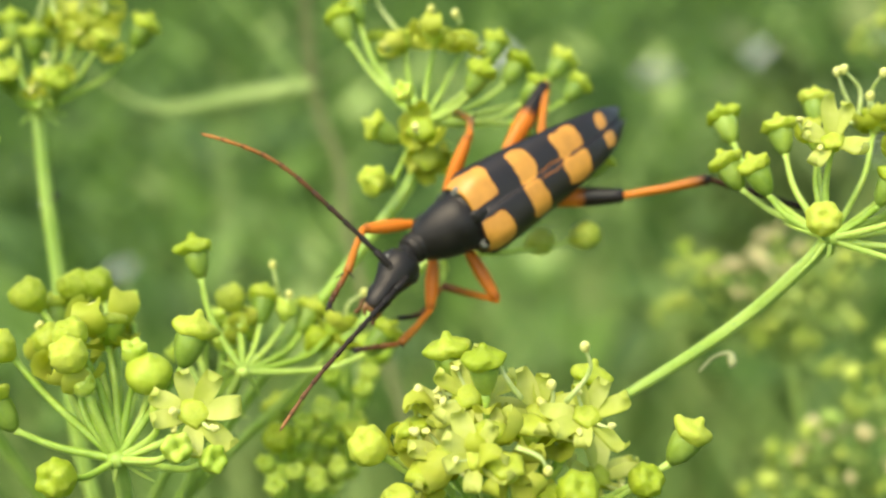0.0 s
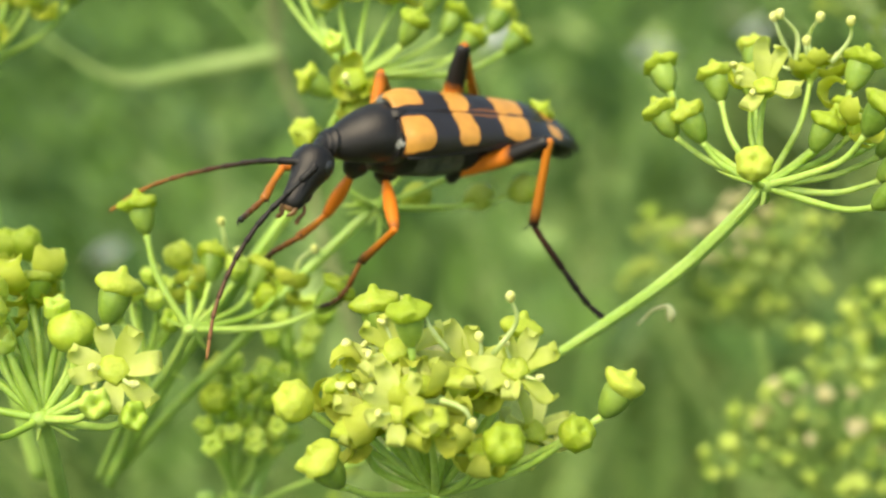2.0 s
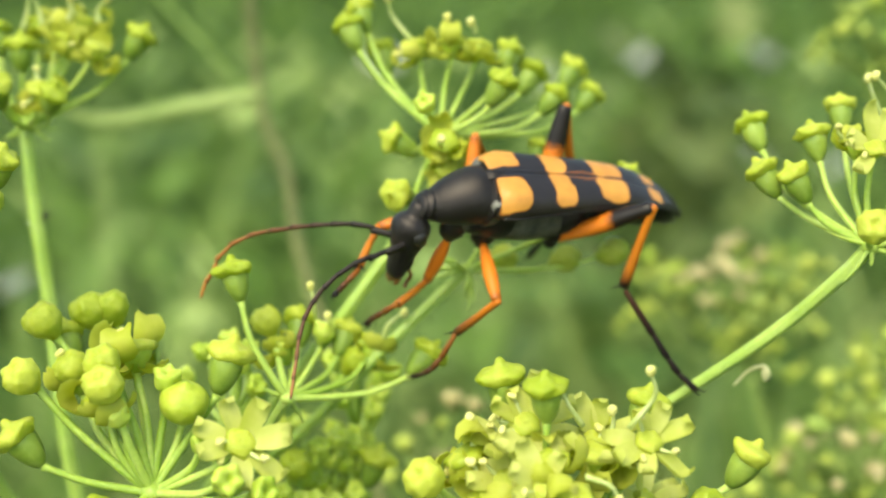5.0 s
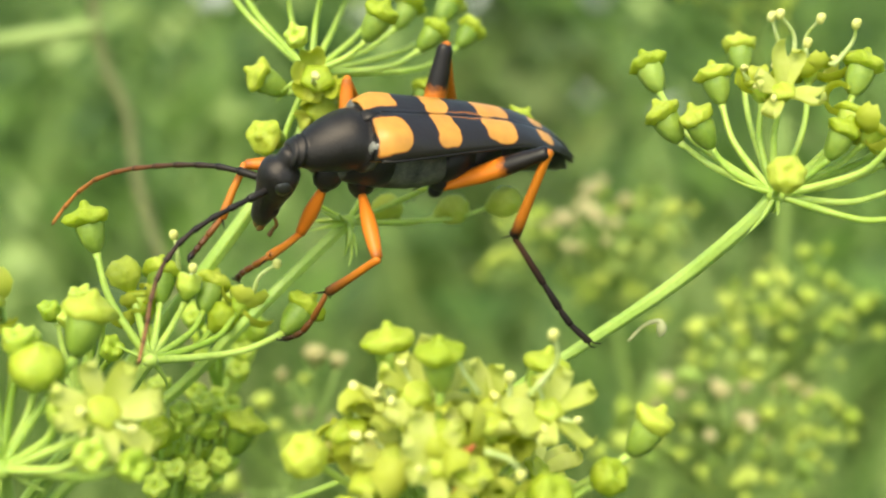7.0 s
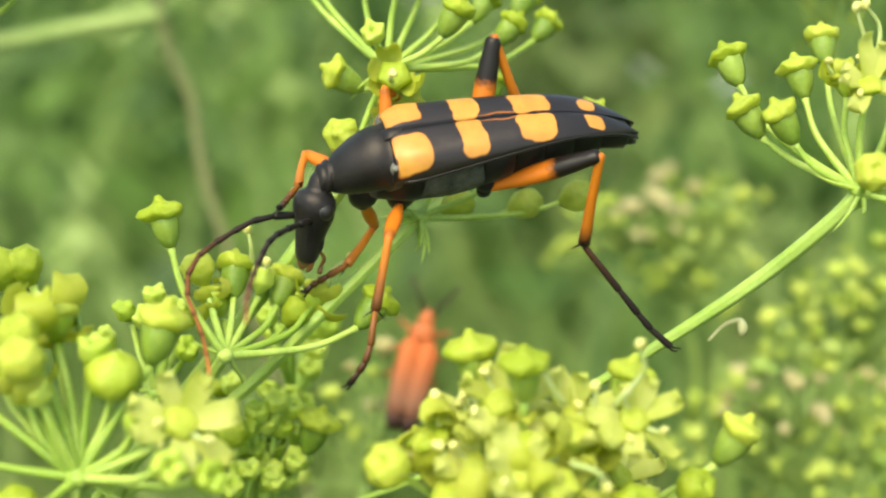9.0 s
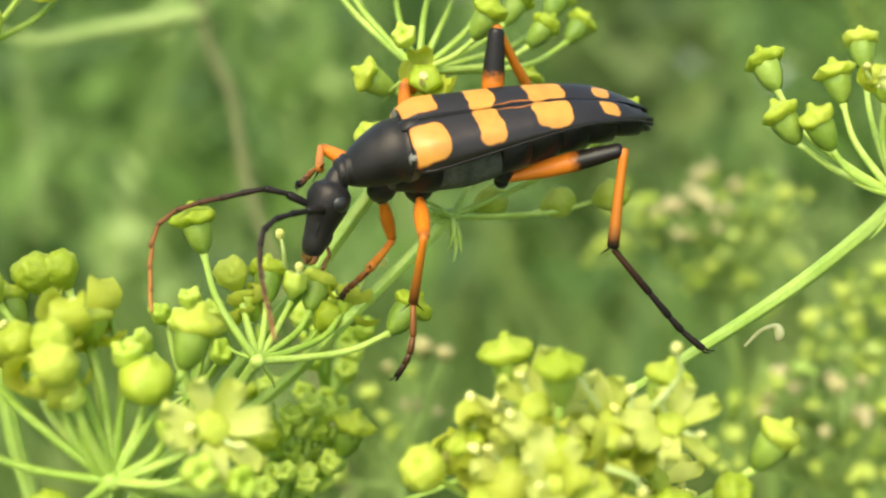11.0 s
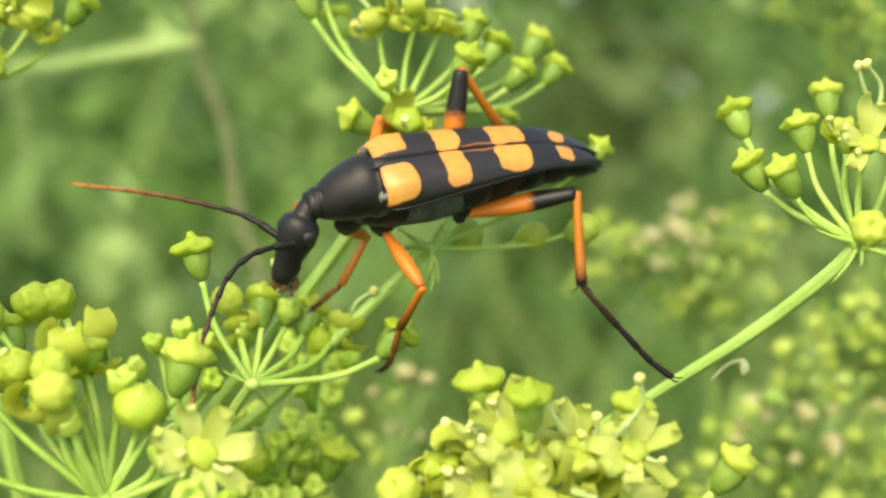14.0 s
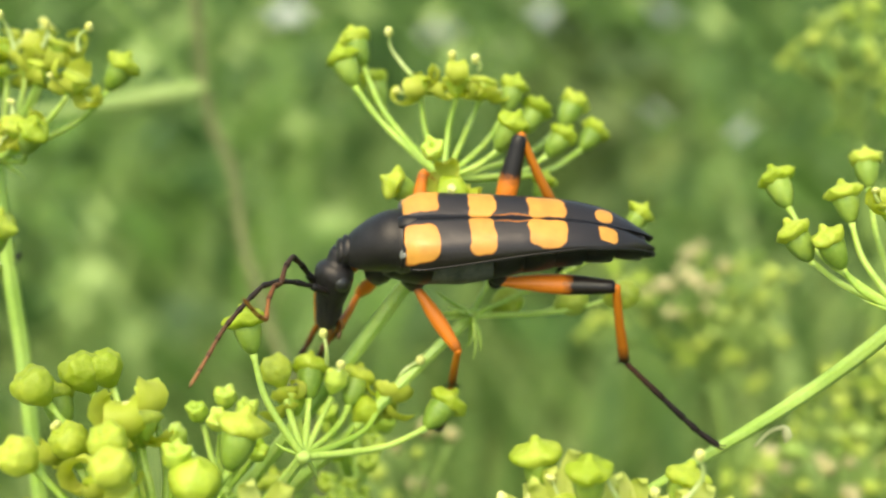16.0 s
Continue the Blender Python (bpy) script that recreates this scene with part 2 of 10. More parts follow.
FEELER = feeler_set("feeler", (INK, (0.018, 0.012, 0.009), (0.04, 0.019, 0.01), (0.11, 0.04, 0.013), (0.22, 0.075, 0.018), (0.36, 0.125, 0.026), (0.50, 0.20, 0.05)))
TARSUS.node_tree.nodes["Principled BSDF"].inputs["Specular IOR Level"].default_value = 0.12
DARK_FEELER = feeler_set("dark_feeler", (INK, INK, (0.02, 0.013, 0.01), (0.035, 0.018, 0.012), (0.09, 0.04, 0.018), (0.20, 0.085, 0.035), (0.34, 0.15, 0.055)))
CASE_L, CASE_R = wing_case_material("banded_wing_case_left", 1), wing_case_material("banded_wing_case_right", -1)
RED = surface("red_wing_case", (0.52, 0.11, 0.035), (0.68, 0.19, 0.06), 0.45, 600, 4000, 0.2)
RED_CASE = along("soldier_wing_case", ((0.0, (0.12, 0.05, 0.04)), (0.35, (0.40, 0.17, 0.10)), (0.85, (0.66, 0.16, 0.045))), 0.5)
RED_DARK = surface("dark_wing_tip", (0.02, 0.01, 0.008), (0.06, 0.02, 0.012), 0.5, 600, 4000, 0.2)


# ---- mesh helpers, in millimetres ----
MM = 0.001


def mesh_of(name, verts, faces, mat, smooth=True):
    me = bpy.data.meshes.new(name)
    me.from_pydata([(v[0] * MM, v[1] * MM, v[2] * MM) for v in verts], [], faces)
    me.materials.append(mat)
    if smooth:
        me.polygons.foreach_set("use_smooth", [True] * len(me.polygons))
    me.update()
    return me


def part(name, me, parent, m=None, label=""):
    ob = new(name, me)
    ob.parent = parent
    if m is not None:
        ob.matrix_basis = m
    return tagged(ob, label) if label else ob


def place(p, d=(0, 0, 1), spin=0.0, size=1.0):
    """A pose at p (millimetres) whose z axis runs along d."""
    q = Vector(d).to_track_quat("Z", "Y").to_matrix().to_4x4()
    return Matrix.Translation(Vector(p) * MM) @ q @ Matrix.Rotation(spin, 4, "Z") @ Matrix.Scale(size, 4)


class Shape:
    """Collects rings and loops into one mesh."""

    def __init__(self, size=1.0):
        self.v, self.f, self.size = [], [], size

    def rings(self, rings, cap=True):
        base, n = len(self.v), len(rings[0])
        for r in rings:
            self.v += [tuple(p) for p in r]
        for i in range(len(rings) - 1):
            for j in range(n):
                a, b = base + i * n + j, base + i * n + (j + 1) % n
                self.f.append((a, b, b + n, a + n))
        if cap:
            self.f.append(tuple(base + j for j in reversed(range(n))))
            self.f.append(tuple(base + (len(rings) - 1) * n + j for j in range(n)))
        return self

    def revolve(self, prof, seg=12, lobes=0, amount=0.0, at=(0, 0, 0), jitter=0.0, rnd=None):
        rings = []
        for r, z in prof:
            ring = []
            for j in range(seg):
                a = 2 * math.pi * j / seg
                k = r * (1 + amount * math.cos(lobes * a))
                k *= 1 + (rnd.uniform(-jitter, jitter) if rnd else 0)
                zz = z + (rnd.uniform(-jitter, jitter) * 0.3 if rnd else 0)
                ring.append((at[0] + k * math.cos(a), at[1] + k * math.sin(a), at[2] + zz))
            rings.append(ring)
        return self.rings(rings)

    def tube(self, pts, radii, seg=8, ribs=0.0):
        pts = [Vector(p) for p in pts]
        up, rings = None, []
        for i, p in enumerate(pts):
            d = (pts[min(i + 1, len(pts) - 1)] - pts[max(i - 1, 0)]).normalized()
            if up is None:
                up = d.orthogonal().normalized()
            up = (up - d * up.dot(d)).normalized()
            side = d.cross(up)
            r = radii[i] if isinstance(radii, (list, tuple)) else radii
            rings.append([p + (up * math.cos(2 * math.pi * j / seg) + side * math.sin(2 * math.pi * j / seg)) * r * (1 + ribs * math.cos(6 * 2 * math.pi * j / seg)) for j in range(seg)])
        return self.rings(rings)

    def loft(self, secs, seg=16):
        """Sections along x: (x, half width, half height, height of the centre)."""
        return self.rings([[(x, w * math.sin(2 * math.pi * j / seg), c + h * math.cos(2 * math.pi * j / seg)) for j in range(seg)] for x, w, h, c in secs])

    def ball(self, at, r, seg=10, rows=6):
        rx, ry, rz = r if isinstance(r, (tuple, list)) else (r, r, r)
        rings = []
        for i in range(rows + 1):
            a = math.pi * (0.04 + 0.92 * i / rows)
            rings.append([(at[0] + rx * math.sin(a) * math.cos(2 * math.pi * j / seg), at[1] + ry * math.sin(a) * math.sin(2 * math.pi * j / seg), at[2] - rz * math.cos(a)) for j in range(seg)])
        return self.rings(rings)

    def knobbly(self, centre, r, knobs, seg=22, rows=12, squash=0.95, rough=0.0, rnd=None):
        """One rounded body whose surface swells at each knob: (direction, height, breadth)."""
        rings = []
        for i in range(rows + 1):
            a = math.pi * (0.03 + 0.94 * i / rows)
            ring = []
            for j in range(seg):
                d = Vector((math.sin(a) * math.cos(2 * math.pi * j / seg), math.sin(a) * math.sin(2 * math.pi * j / seg), -math.cos(a)))
                k = 1.0 + sum(h * math.exp(-(1 - d.dot(q)) / w) for q, h, w in knobs)
                k *= 1 + (rnd.uniform(-rough, rough) if rnd else 0)
                ring.append((centre[0] + d.x * r * k, centre[1] + d.y * r * k, centre[2] + d.z * r * k * squash))
            rings.append(ring)
        return self.rings(rings)

    def mesh(self, name, mat, smooth=True):
        return mesh_of(name, [(x * self.size, y * self.size, z * self.size) for x, y, z in self.v], self.f, mat, smooth)


def curve_points(pts, steps=6):
    """Smooth line through the given points."""
    pts = [Vector(p) for p in pts]
    ext = [2 * pts[0] - pts[1]] + pts + [2 * pts[-1] - pts[-2]]
    out = []
    for i in range(len(pts) - 1):
        a, b, c, d = ext[i:i + 4]
        for k in range(steps):
            u = k / steps
            out.append(0.5 * (2 * b + (c - a) * u + (2 * a - 5 * b + 4 * c - d) * u * u + (3 * b - a - 3 * c + d) * u ** 3))
    return out + [pts[-1]]


# ---- ground and meadow ----
GROUND = -850.0
g = Shape()
N = 60
for i in range(N + 1):
    for j in range(N + 1):
        px, py = (abs(i / N * 2 - 1) ** 3) * (1 if i > N / 2 else -1) * 400000, (abs(j / N * 2 - 1) ** 3) * (1 if j > N / 2 else -1) * 400000
        g.v.append((px, py, GROUND + 40 * noise.noise((px / 2500, py / 2500, 0))))
for i in range(N):
    for j in range(N):
        a = i * (N + 1) + j
        g.f.append((a, a + N + 1, a + N + 2, a + 1))
tagged(new("ground", g.mesh("ground", SOIL)), "green meadow ground with low dark growth", "ground", kind="structure")


def blades(name, label, count, seed, near, far, tall, wide, mat, spread):
    rnd = random.Random(seed)
    v, f = [], []
    for _ in range(count):
        d = near * (far / near) ** rnd.random()
        ang = rnd.uniform(-spread, spread)
        bx, by = d * math.sin(ang), d * math.cos(ang)
        h, w = rnd.uniform(*tall), rnd.uniform(*wide)
        lean, turn = rnd.uniform(0.05, 0.55) * h, rnd.uniform(0, 6.28)
        lx, ly, sx, sy = math.cos(turn) * lean, math.sin(turn) * lean, -math.sin(turn) * w / 2, math.cos(turn) * w / 2
        b = len(v)
        for u in (0.0, 0.45, 0.8):
            k = 1 - 0.55 * u
            x, y, z = bx + lx * u * u, by + ly * u * u, GROUND + h * (u - 0.12 * u * u)
            v += [(x - sx * k, y - sy * k, z), (x + sx * k, y + sy * k, z)]
        v.append((bx + lx, by + ly, GROUND + h * 0.86))
        f += [(b, b + 1, b + 3, b + 2), (b + 2, b + 3, b + 5, b + 4), (b + 4, b + 5, b + 6)]
    return tagged(new(name, mesh_of(name, v, f, mat)), label, "grass", kind="stuff")


blades("meadow_grass", "dense green meadow grass fading into the distance", 42000, 3, 700, 14000, (250, 620), (5, 16), GRASS, 0.75)


def leaves(name, label, count, seed, near, far, low, high, size, mat, spread, turn=0.0):
    """Loose broad leaves at all tilts, for the weedy growth in the meadow."""
    rnd = random.Random(seed)
    v, f = [], []
    for _ in range(count):
        d = near * (far / near) ** rnd.random()
        ang = turn + rnd.uniform(-spread, spread)
        c = Vector((d * math.sin(ang), d * math.cos(ang), rnd.uniform(low, high)))
        ax = Vector((rnd.uniform(-1, 1), rnd.uniform(-1, 1), rnd.uniform(-0.6, 1.0))).normalized()
        side = ax.orthogonal().normalized()
        side.rotate(Matrix.Rotation(rnd.uniform(0, 6.28), 3, ax))
        ln = rnd.uniform(*size)
        w = ln * rnd.uniform(0.16, 0.34)
        up = ax.cross(side) * w * 0.3
        b = len(v)
        v += [tuple(c), tuple(c + ax * ln * 0.4 + side * w + up), tuple(c + ax * ln * 0.45), tuple(c + ax * ln * 0.4 - side * w + up), tuple(c + ax * ln * 0.75 + side * w * 0.6), tuple(c + ax * ln * 0.75 - side * w * 0.6), tuple(c + ax * ln)]
        f += [(b, b + 2, b + 1), (b, b + 3, b + 2), (b + 1, b + 2, b + 4), (b + 3, b + 5, b + 2), (b + 4, b + 2, b + 6), (b + 2, b + 5, b + 6)]
    return tagged(new(name, mesh_of(name, v, f, mat)), label, "leaves", kind="stuff")


leaves("meadow_herbs", "leafy green herbs among the meadow grass", 9000, 14, 650, 4500, -780, -230, (22, 75), GRASS, 0.6)
leaves("pale_herbs", "pale grey-green leaves in the meadow", 420, 15, 600, 3000, -720, -300, (40, 90), PALE_GRASS, 0.5)
leaves("pale_herbs", "pale blue-green leaves in the meadow", 18, 17, 600, 760, -290, -185, (20, 48), PALE_GRASS, 0.04, -0.35)
leaves("pale_herbs", "small pale grey-green leaves standing over the meadow grass", 110, 27, 700, 1900, -420, -130, (16, 42), PALE_GRASS, 0.3)
leaves("dark_herbs", "dark brownish green leafy herb clump in the meadow", 110, 16, 700, 1000, -245, -105, (22, 55), DARK_HERB, 0.05, 0.055)
blades("tall_grass", "tall slender pale green grass blades", 200, 4, 420, 1500, (620, 860), (4, 8), PALE_GRASS, 0.5)
blades("mid_grass", "tall slender green grass blades leaning all ways", 1300, 24, 420, 1900, (560, 840), (4, 11), MID_GRASS, 0.5)
# added pale blades, kept low and near, brighten the lower half of the view
blades("near_grass", "grey-green grass added close behind the parsnip to lighten the lower background", 3800, 25, 430, 900, (520, 715), (6, 15), NEAR_GRASS, 0.5)
blades("hedge_leaves", "dark leafy growth along the meadow edge", 9000, 6, 9000, 30000, (900, 2600), (120, 320), WOODS, 1.2)
blades("rear_grass", "green meadow grass around the standing place", 55000, 8, 600, 14000, (250, 600), (6, 18), GRASS, 3.14159)
blades("low_grass", "short green grass at the foot of the parsnip", 7000, 9, 40, 700, (120, 400), (4, 12), GRASS, 3.14159)
leaves("rear_herbs", "leafy green herbs all round the standing place", 9000, 19, 650, 6000, -780, -330, (25, 85), GRASS, 3.14159)


# ---- parsnip florets ----
def fruit_meshes(rnd):
    s = Shape().revolve([(0.17, 0.1), (0.30, 0.24), (0.45, 0.5), (0.56, 0.85), (0.62, 1.2), (0.60, 1.45), (0.5, 1.6)], 14, 7, 0.05, jitter=0.03, rnd=rnd)
    ov = s.mesh("ovary", OVARY)
    # a wavy yellow cushion, thin at its lobed rim, with the stumps of two styles on top
    k1, k2, k3 = (rnd.uniform(0, 6.28) for _ in range(3))
    wide, n, seat = rnd.uniform(0.84, 0.98), rnd.choice((4, 5, 5, 6)), rnd.uniform(0, 90)
    rings = []
    for r, z in ((0.44, 1.32), (0.68, 1.36), (0.84, 1.45), (0.92, 1.57), (0.94, 1.68), (0.90, 1.80), (0.81, 1.90), (0.66, 1.96), (0.50, 2.01), (0.35, 2.07), (0.24, 2.15), (0.19, 2.27), (0.13, 2.37), (0.03, 2.40)):
        out = min(r, 1.0) ** 2
        ring = []
        for j in range(28):
            a = 2 * math.pi * j / 28
            lump = 0.34 * noise.noise((1.7 * r * math.cos(a) + seat, 1.7 * r * math.sin(a), 2.2 * z))
            k = wide * r * (1 + out * (0.09 * math.cos(n * a + k1) + 0.05 * math.cos(2 * a + k2) + lump) + rnd.uniform(-0.03, 0.03))
            ring.append((k * math.cos(a), k * math.sin(a), z + out * (0.07 * math.cos(n * a + k1 + 0.6) + 0.05 * math.cos(2 * a + k3)) + 0.4 * lump * out + rnd.uniform(-0.02, 0.02)))
        rings.append(ring)
    return ov, Shape().rings(rings).mesh("cap", CAP)


def petal_mesh(rnd):
    """A petal that rises and rolls inwards at its tip."""
    v, f = [], []
    n, w = 7, 5
    curl = rnd.choice((1.3, 1.8, 2.4, 3.2, 3.8, 4.4))
    long = 1.0 + 0.5 * (4.4 - curl) / 3.1
    for layer in (0, 0.05):
        for i in range(n):
            u = i / (n - 1)
            a = -0.5 + curl * u
            r = 0.50 * long * (1 - 0.30 * u)
            cx, cz = 0.38 + r * math.sin(a) + 0.25, 0.35 - r * math.cos(a)
            half = 0.44 * math.sin(0.5 + 2.3 * u) * (1 + 0.1 * rnd.uniform(-1, 1))
            for j in range(w):
                s = j / (w - 1) * 2 - 1
                v.append((cx - layer, s * half, cz + 0.14 * s * s + rnd.uniform(-0.02, 0.02)))
    for layer in (0, 1):
        for i in range(n - 1):
            for j in range(w - 1):
                a = layer * n * w + i * w + j
                q = (a, a + 1, a + w + 1, a + w)
                f.append(q if layer else tuple(reversed(q)))
    return mesh_of("petal", v, f, PETAL)


def star_petal_mesh(rnd):
    """A long spreading petal, hollowed along its middle, its tip rolled up."""
    v, f = [], []
    n, w, curl = 9, 5, rnd.uniform(0.8, 3.2)
    for layer in (0, 0.06):
        x, z = 0.25, 0.0
        for i in range(n):
            u = i / (n - 1)
            a = 0.35 - 0.6 * u + curl * max(0.0, u - 0.55) * 3.2
            half = 0.09 + 0.22 * math.sin(math.pi * min(1.0, 0.08 + u * 0.95)) ** 0.8
            for j in range(w):
                q = j / (w - 1) * 2 - 1
                v.append((x, q * half, z + 0.22 * q * q * half - layer + rnd.uniform(-0.015, 0.015)))
            x, z = x + 0.185 * math.cos(a), z + 0.185 * math.sin(a)
    for layer in (0, 1):
        for i in range(n - 1):
            for j in range(w - 1):
                a = layer * n * w + i * w + j
                q = (a, a + 1, a + w + 1, a + w)
                f.append(tuple(reversed(q)) if layer else q)
    return mesh_of("petal", v, f, PALE_PETAL)


def stamen_meshes(rnd, length):
    """A tapering filament that arches outwards and carries a small two-lobed anther."""
    bend = rnd.uniform(-0.4, 0.4)
    pts = [(0.15, 0, 0), (0.45, 0.2 * bend, length * 0.4), (0.62, 0.6 * bend, length * 0.75), (0.55 + 0.3 * bend, bend, length)]
    s = Shape().tube(curve_points(pts, 4), [0.13 - 0.007 * i for i in range(13)], 6)
    b = Shape().ball(pts[-1], (0.20, 0.15, 0.13), 9, 5).ball(Vector(pts[-1]) + Vector((0.05, 0.12, 0.04)), (0.15, 0.11, 0.12), 8, 4)
    return s.mesh("filament", FILAMENT), b.mesh("anther", ANTHER)


def bud_mesh(rnd, mat, name, r=0.72, full=True):
    """A round bud of inrolled petals about a dimple; young ones open into a ring of curls."""
    knobs = [(Vector((0, 0, 1)), -0.40 if full else -0.75, 0.035 if full else 0.05)]
    for n, z, h, w in (((5, 1.0, 0.20, 0.035), (7, 0.35, 0.15, 0.025), (6, -0.2, 0.09, 0.02)) if full else ((5, 0.9, 0.42, 0.05), (5, -0.1, 0.10, 0.05))):
        for k in range(n):
            a = 2 * math.pi * (k + z + rnd.uniform(-0.2, 0.2)) / n
            knobs.append((Vector((math.cos(a), math.sin(a), z + rnd.uniform(-0.1, 0.1))).normalized(), h * rnd.uniform(0.7, 1.3), w))
    knobs.append((Vector((0, 0, -1)), 0.35, 0.08))
    return Shape().knobbly((0, 0, 0.82), r * (0.92 if full else 0.74), knobs, 36, 20, 0.95, 0.008, rnd).mesh(name, mat)


RND = random.Random(11)
FRUITS = [fruit_meshes(RND) for _ in range(12)]
PETALS = [petal_mesh(RND) for _ in range(12)]
STAR_PETALS = [star_petal_mesh(RND) for _ in range(8)]
STAMENS = [stamen_meshes(RND, ln) for ln in (0.8, 1.2)]
BUDS = [bud_mesh(RND, CAP, "floret") for _ in range(6)]
SMALL_BUDS = [bud_mesh(RND, BUD, "floret", 0.64, False) for _ in range(6)]
FULL_FRUITS = [Shape().knobbly((0, 0, 0.85), 0.82, [(Vector((0, 0, 1)), 0.25, 0.02), (Vector((0, 0, 1)), -0.25, 0.12), (Vector((0, 0, -1)), 0.25, 0.1)] + [(Vector((math.cos(a), math.sin(a), 0.1)), 0.07, 0.02) for a in (0.2, 1.5, 2.7, 4.0, 5.2)], 30, 16, 1.22, 0.008, RND).mesh("floret", PLUMP) for _ in range(3)]
ROUND_FRUITS = [Shape().knobbly((0, 0, 0.95), 0.80, [(Vector((0, 0, 1)), 0.30, 0.012), (Vector((0, 0, -1)), 0.18, 0.06)] + [(Vector((math.cos(a), math.sin(a), 0.35)).normalized(), 0.05, 0.06) for a in (0.4, 1.9, 3.1, 4.4, 5.5)], 32, 18, 0.86, 0.006, RND).mesh("floret", ROUND) for _ in range(3)]
DISC = Shape().revolve([(0.15, 0.05), (0.30, 0.28), (0.44, 0.52), (0.50, 0.72), (0.4, 0.88), (0.2, 0.94)], 15, 5, 0.08).mesh("disc", BUD)
YELLOW_DISC = Shape().revolve([(0.5, 0.70), (0.66, 0.82), (0.56, 0.98), (0.25, 1.08), (0.05, 1.0)], 15, 5, 0.12).mesh("cap", CAP)


def floret(kind, p, d, thing, rnd, size=1.0):
    m = place(p, d, rnd.uniform(0, 6.28), size * rnd.uniform(1.0, 1.18))
    if kind == "F":
        ov, cap = rnd.choice(FRUITS)
        fl = part("floret", ov, thing, m)
        part("cap", cap, fl)
    elif kind == "O":
        fl = part("floret", DISC, thing, m @ Matrix.Scale(0.92, 4))
        part("cap", YELLOW_DISC, fl)
        for k in range(7):
            part("petal", rnd.choice(STAR_PETALS), fl, Matrix.Rotation(2 * math.pi * k / 7 + rnd.uniform(-0.25, 0.25), 4, "Z") @ pose(0, 0, 0.0007, rnd.uniform(-25, 25), rnd.uniform(-35, 15), 0) @ Matrix.Scale(rnd.uniform(1.2, 1.65), 4))
        for k in range(3):
            fi, an = rnd.choice(STAMENS)
            sm = Matrix.Rotation(rnd.uniform(0, 6.28), 4, "Z") @ pose(0, 0, 0.0007, 0, rnd.uniform(10, 60), 0)
            part("filament", fi, fl, sm)
            part("anther", an, fl, sm)
    elif kind == "B":
        m = m @ Matrix.Scale(1.22, 4)
        fl = part("floret", DISC, thing, m)
        part("cap", YELLOW_DISC, fl)
        for k in range(6):
            part("petal", rnd.choice(PETALS), fl, Matrix.Rotation(2 * math.pi * k / 6 + rnd.uniform(-0.3, 0.3), 4, "Z") @ pose(0, 0, 0.0006, rnd.uniform(-20, 20), rnd.uniform(-30, 50), 0) @ Matrix.Scale(rnd.uniform(0.8, 1.25), 4))
        for k in range(rnd.choice((0, 1, 1, 2))):
            fi, an = rnd.choice(STAMENS)
            sm = Matrix.Rotation(rnd.uniform(0, 6.28), 4, "Z") @ pose(0, 0, 0.0007, 0, rnd.uniform(0, 75), 0)
            part("filament", fi, fl, sm)
            part("anther", an, fl, sm)
    else:
        fl = part("floret", rnd.choice({"k": SMALL_BUDS, "K": BUDS, "P": FULL_FRUITS, "R": ROUND_FRUITS}[kind]), thing, m @ Matrix.Scale(1.12, 4))
    return fl


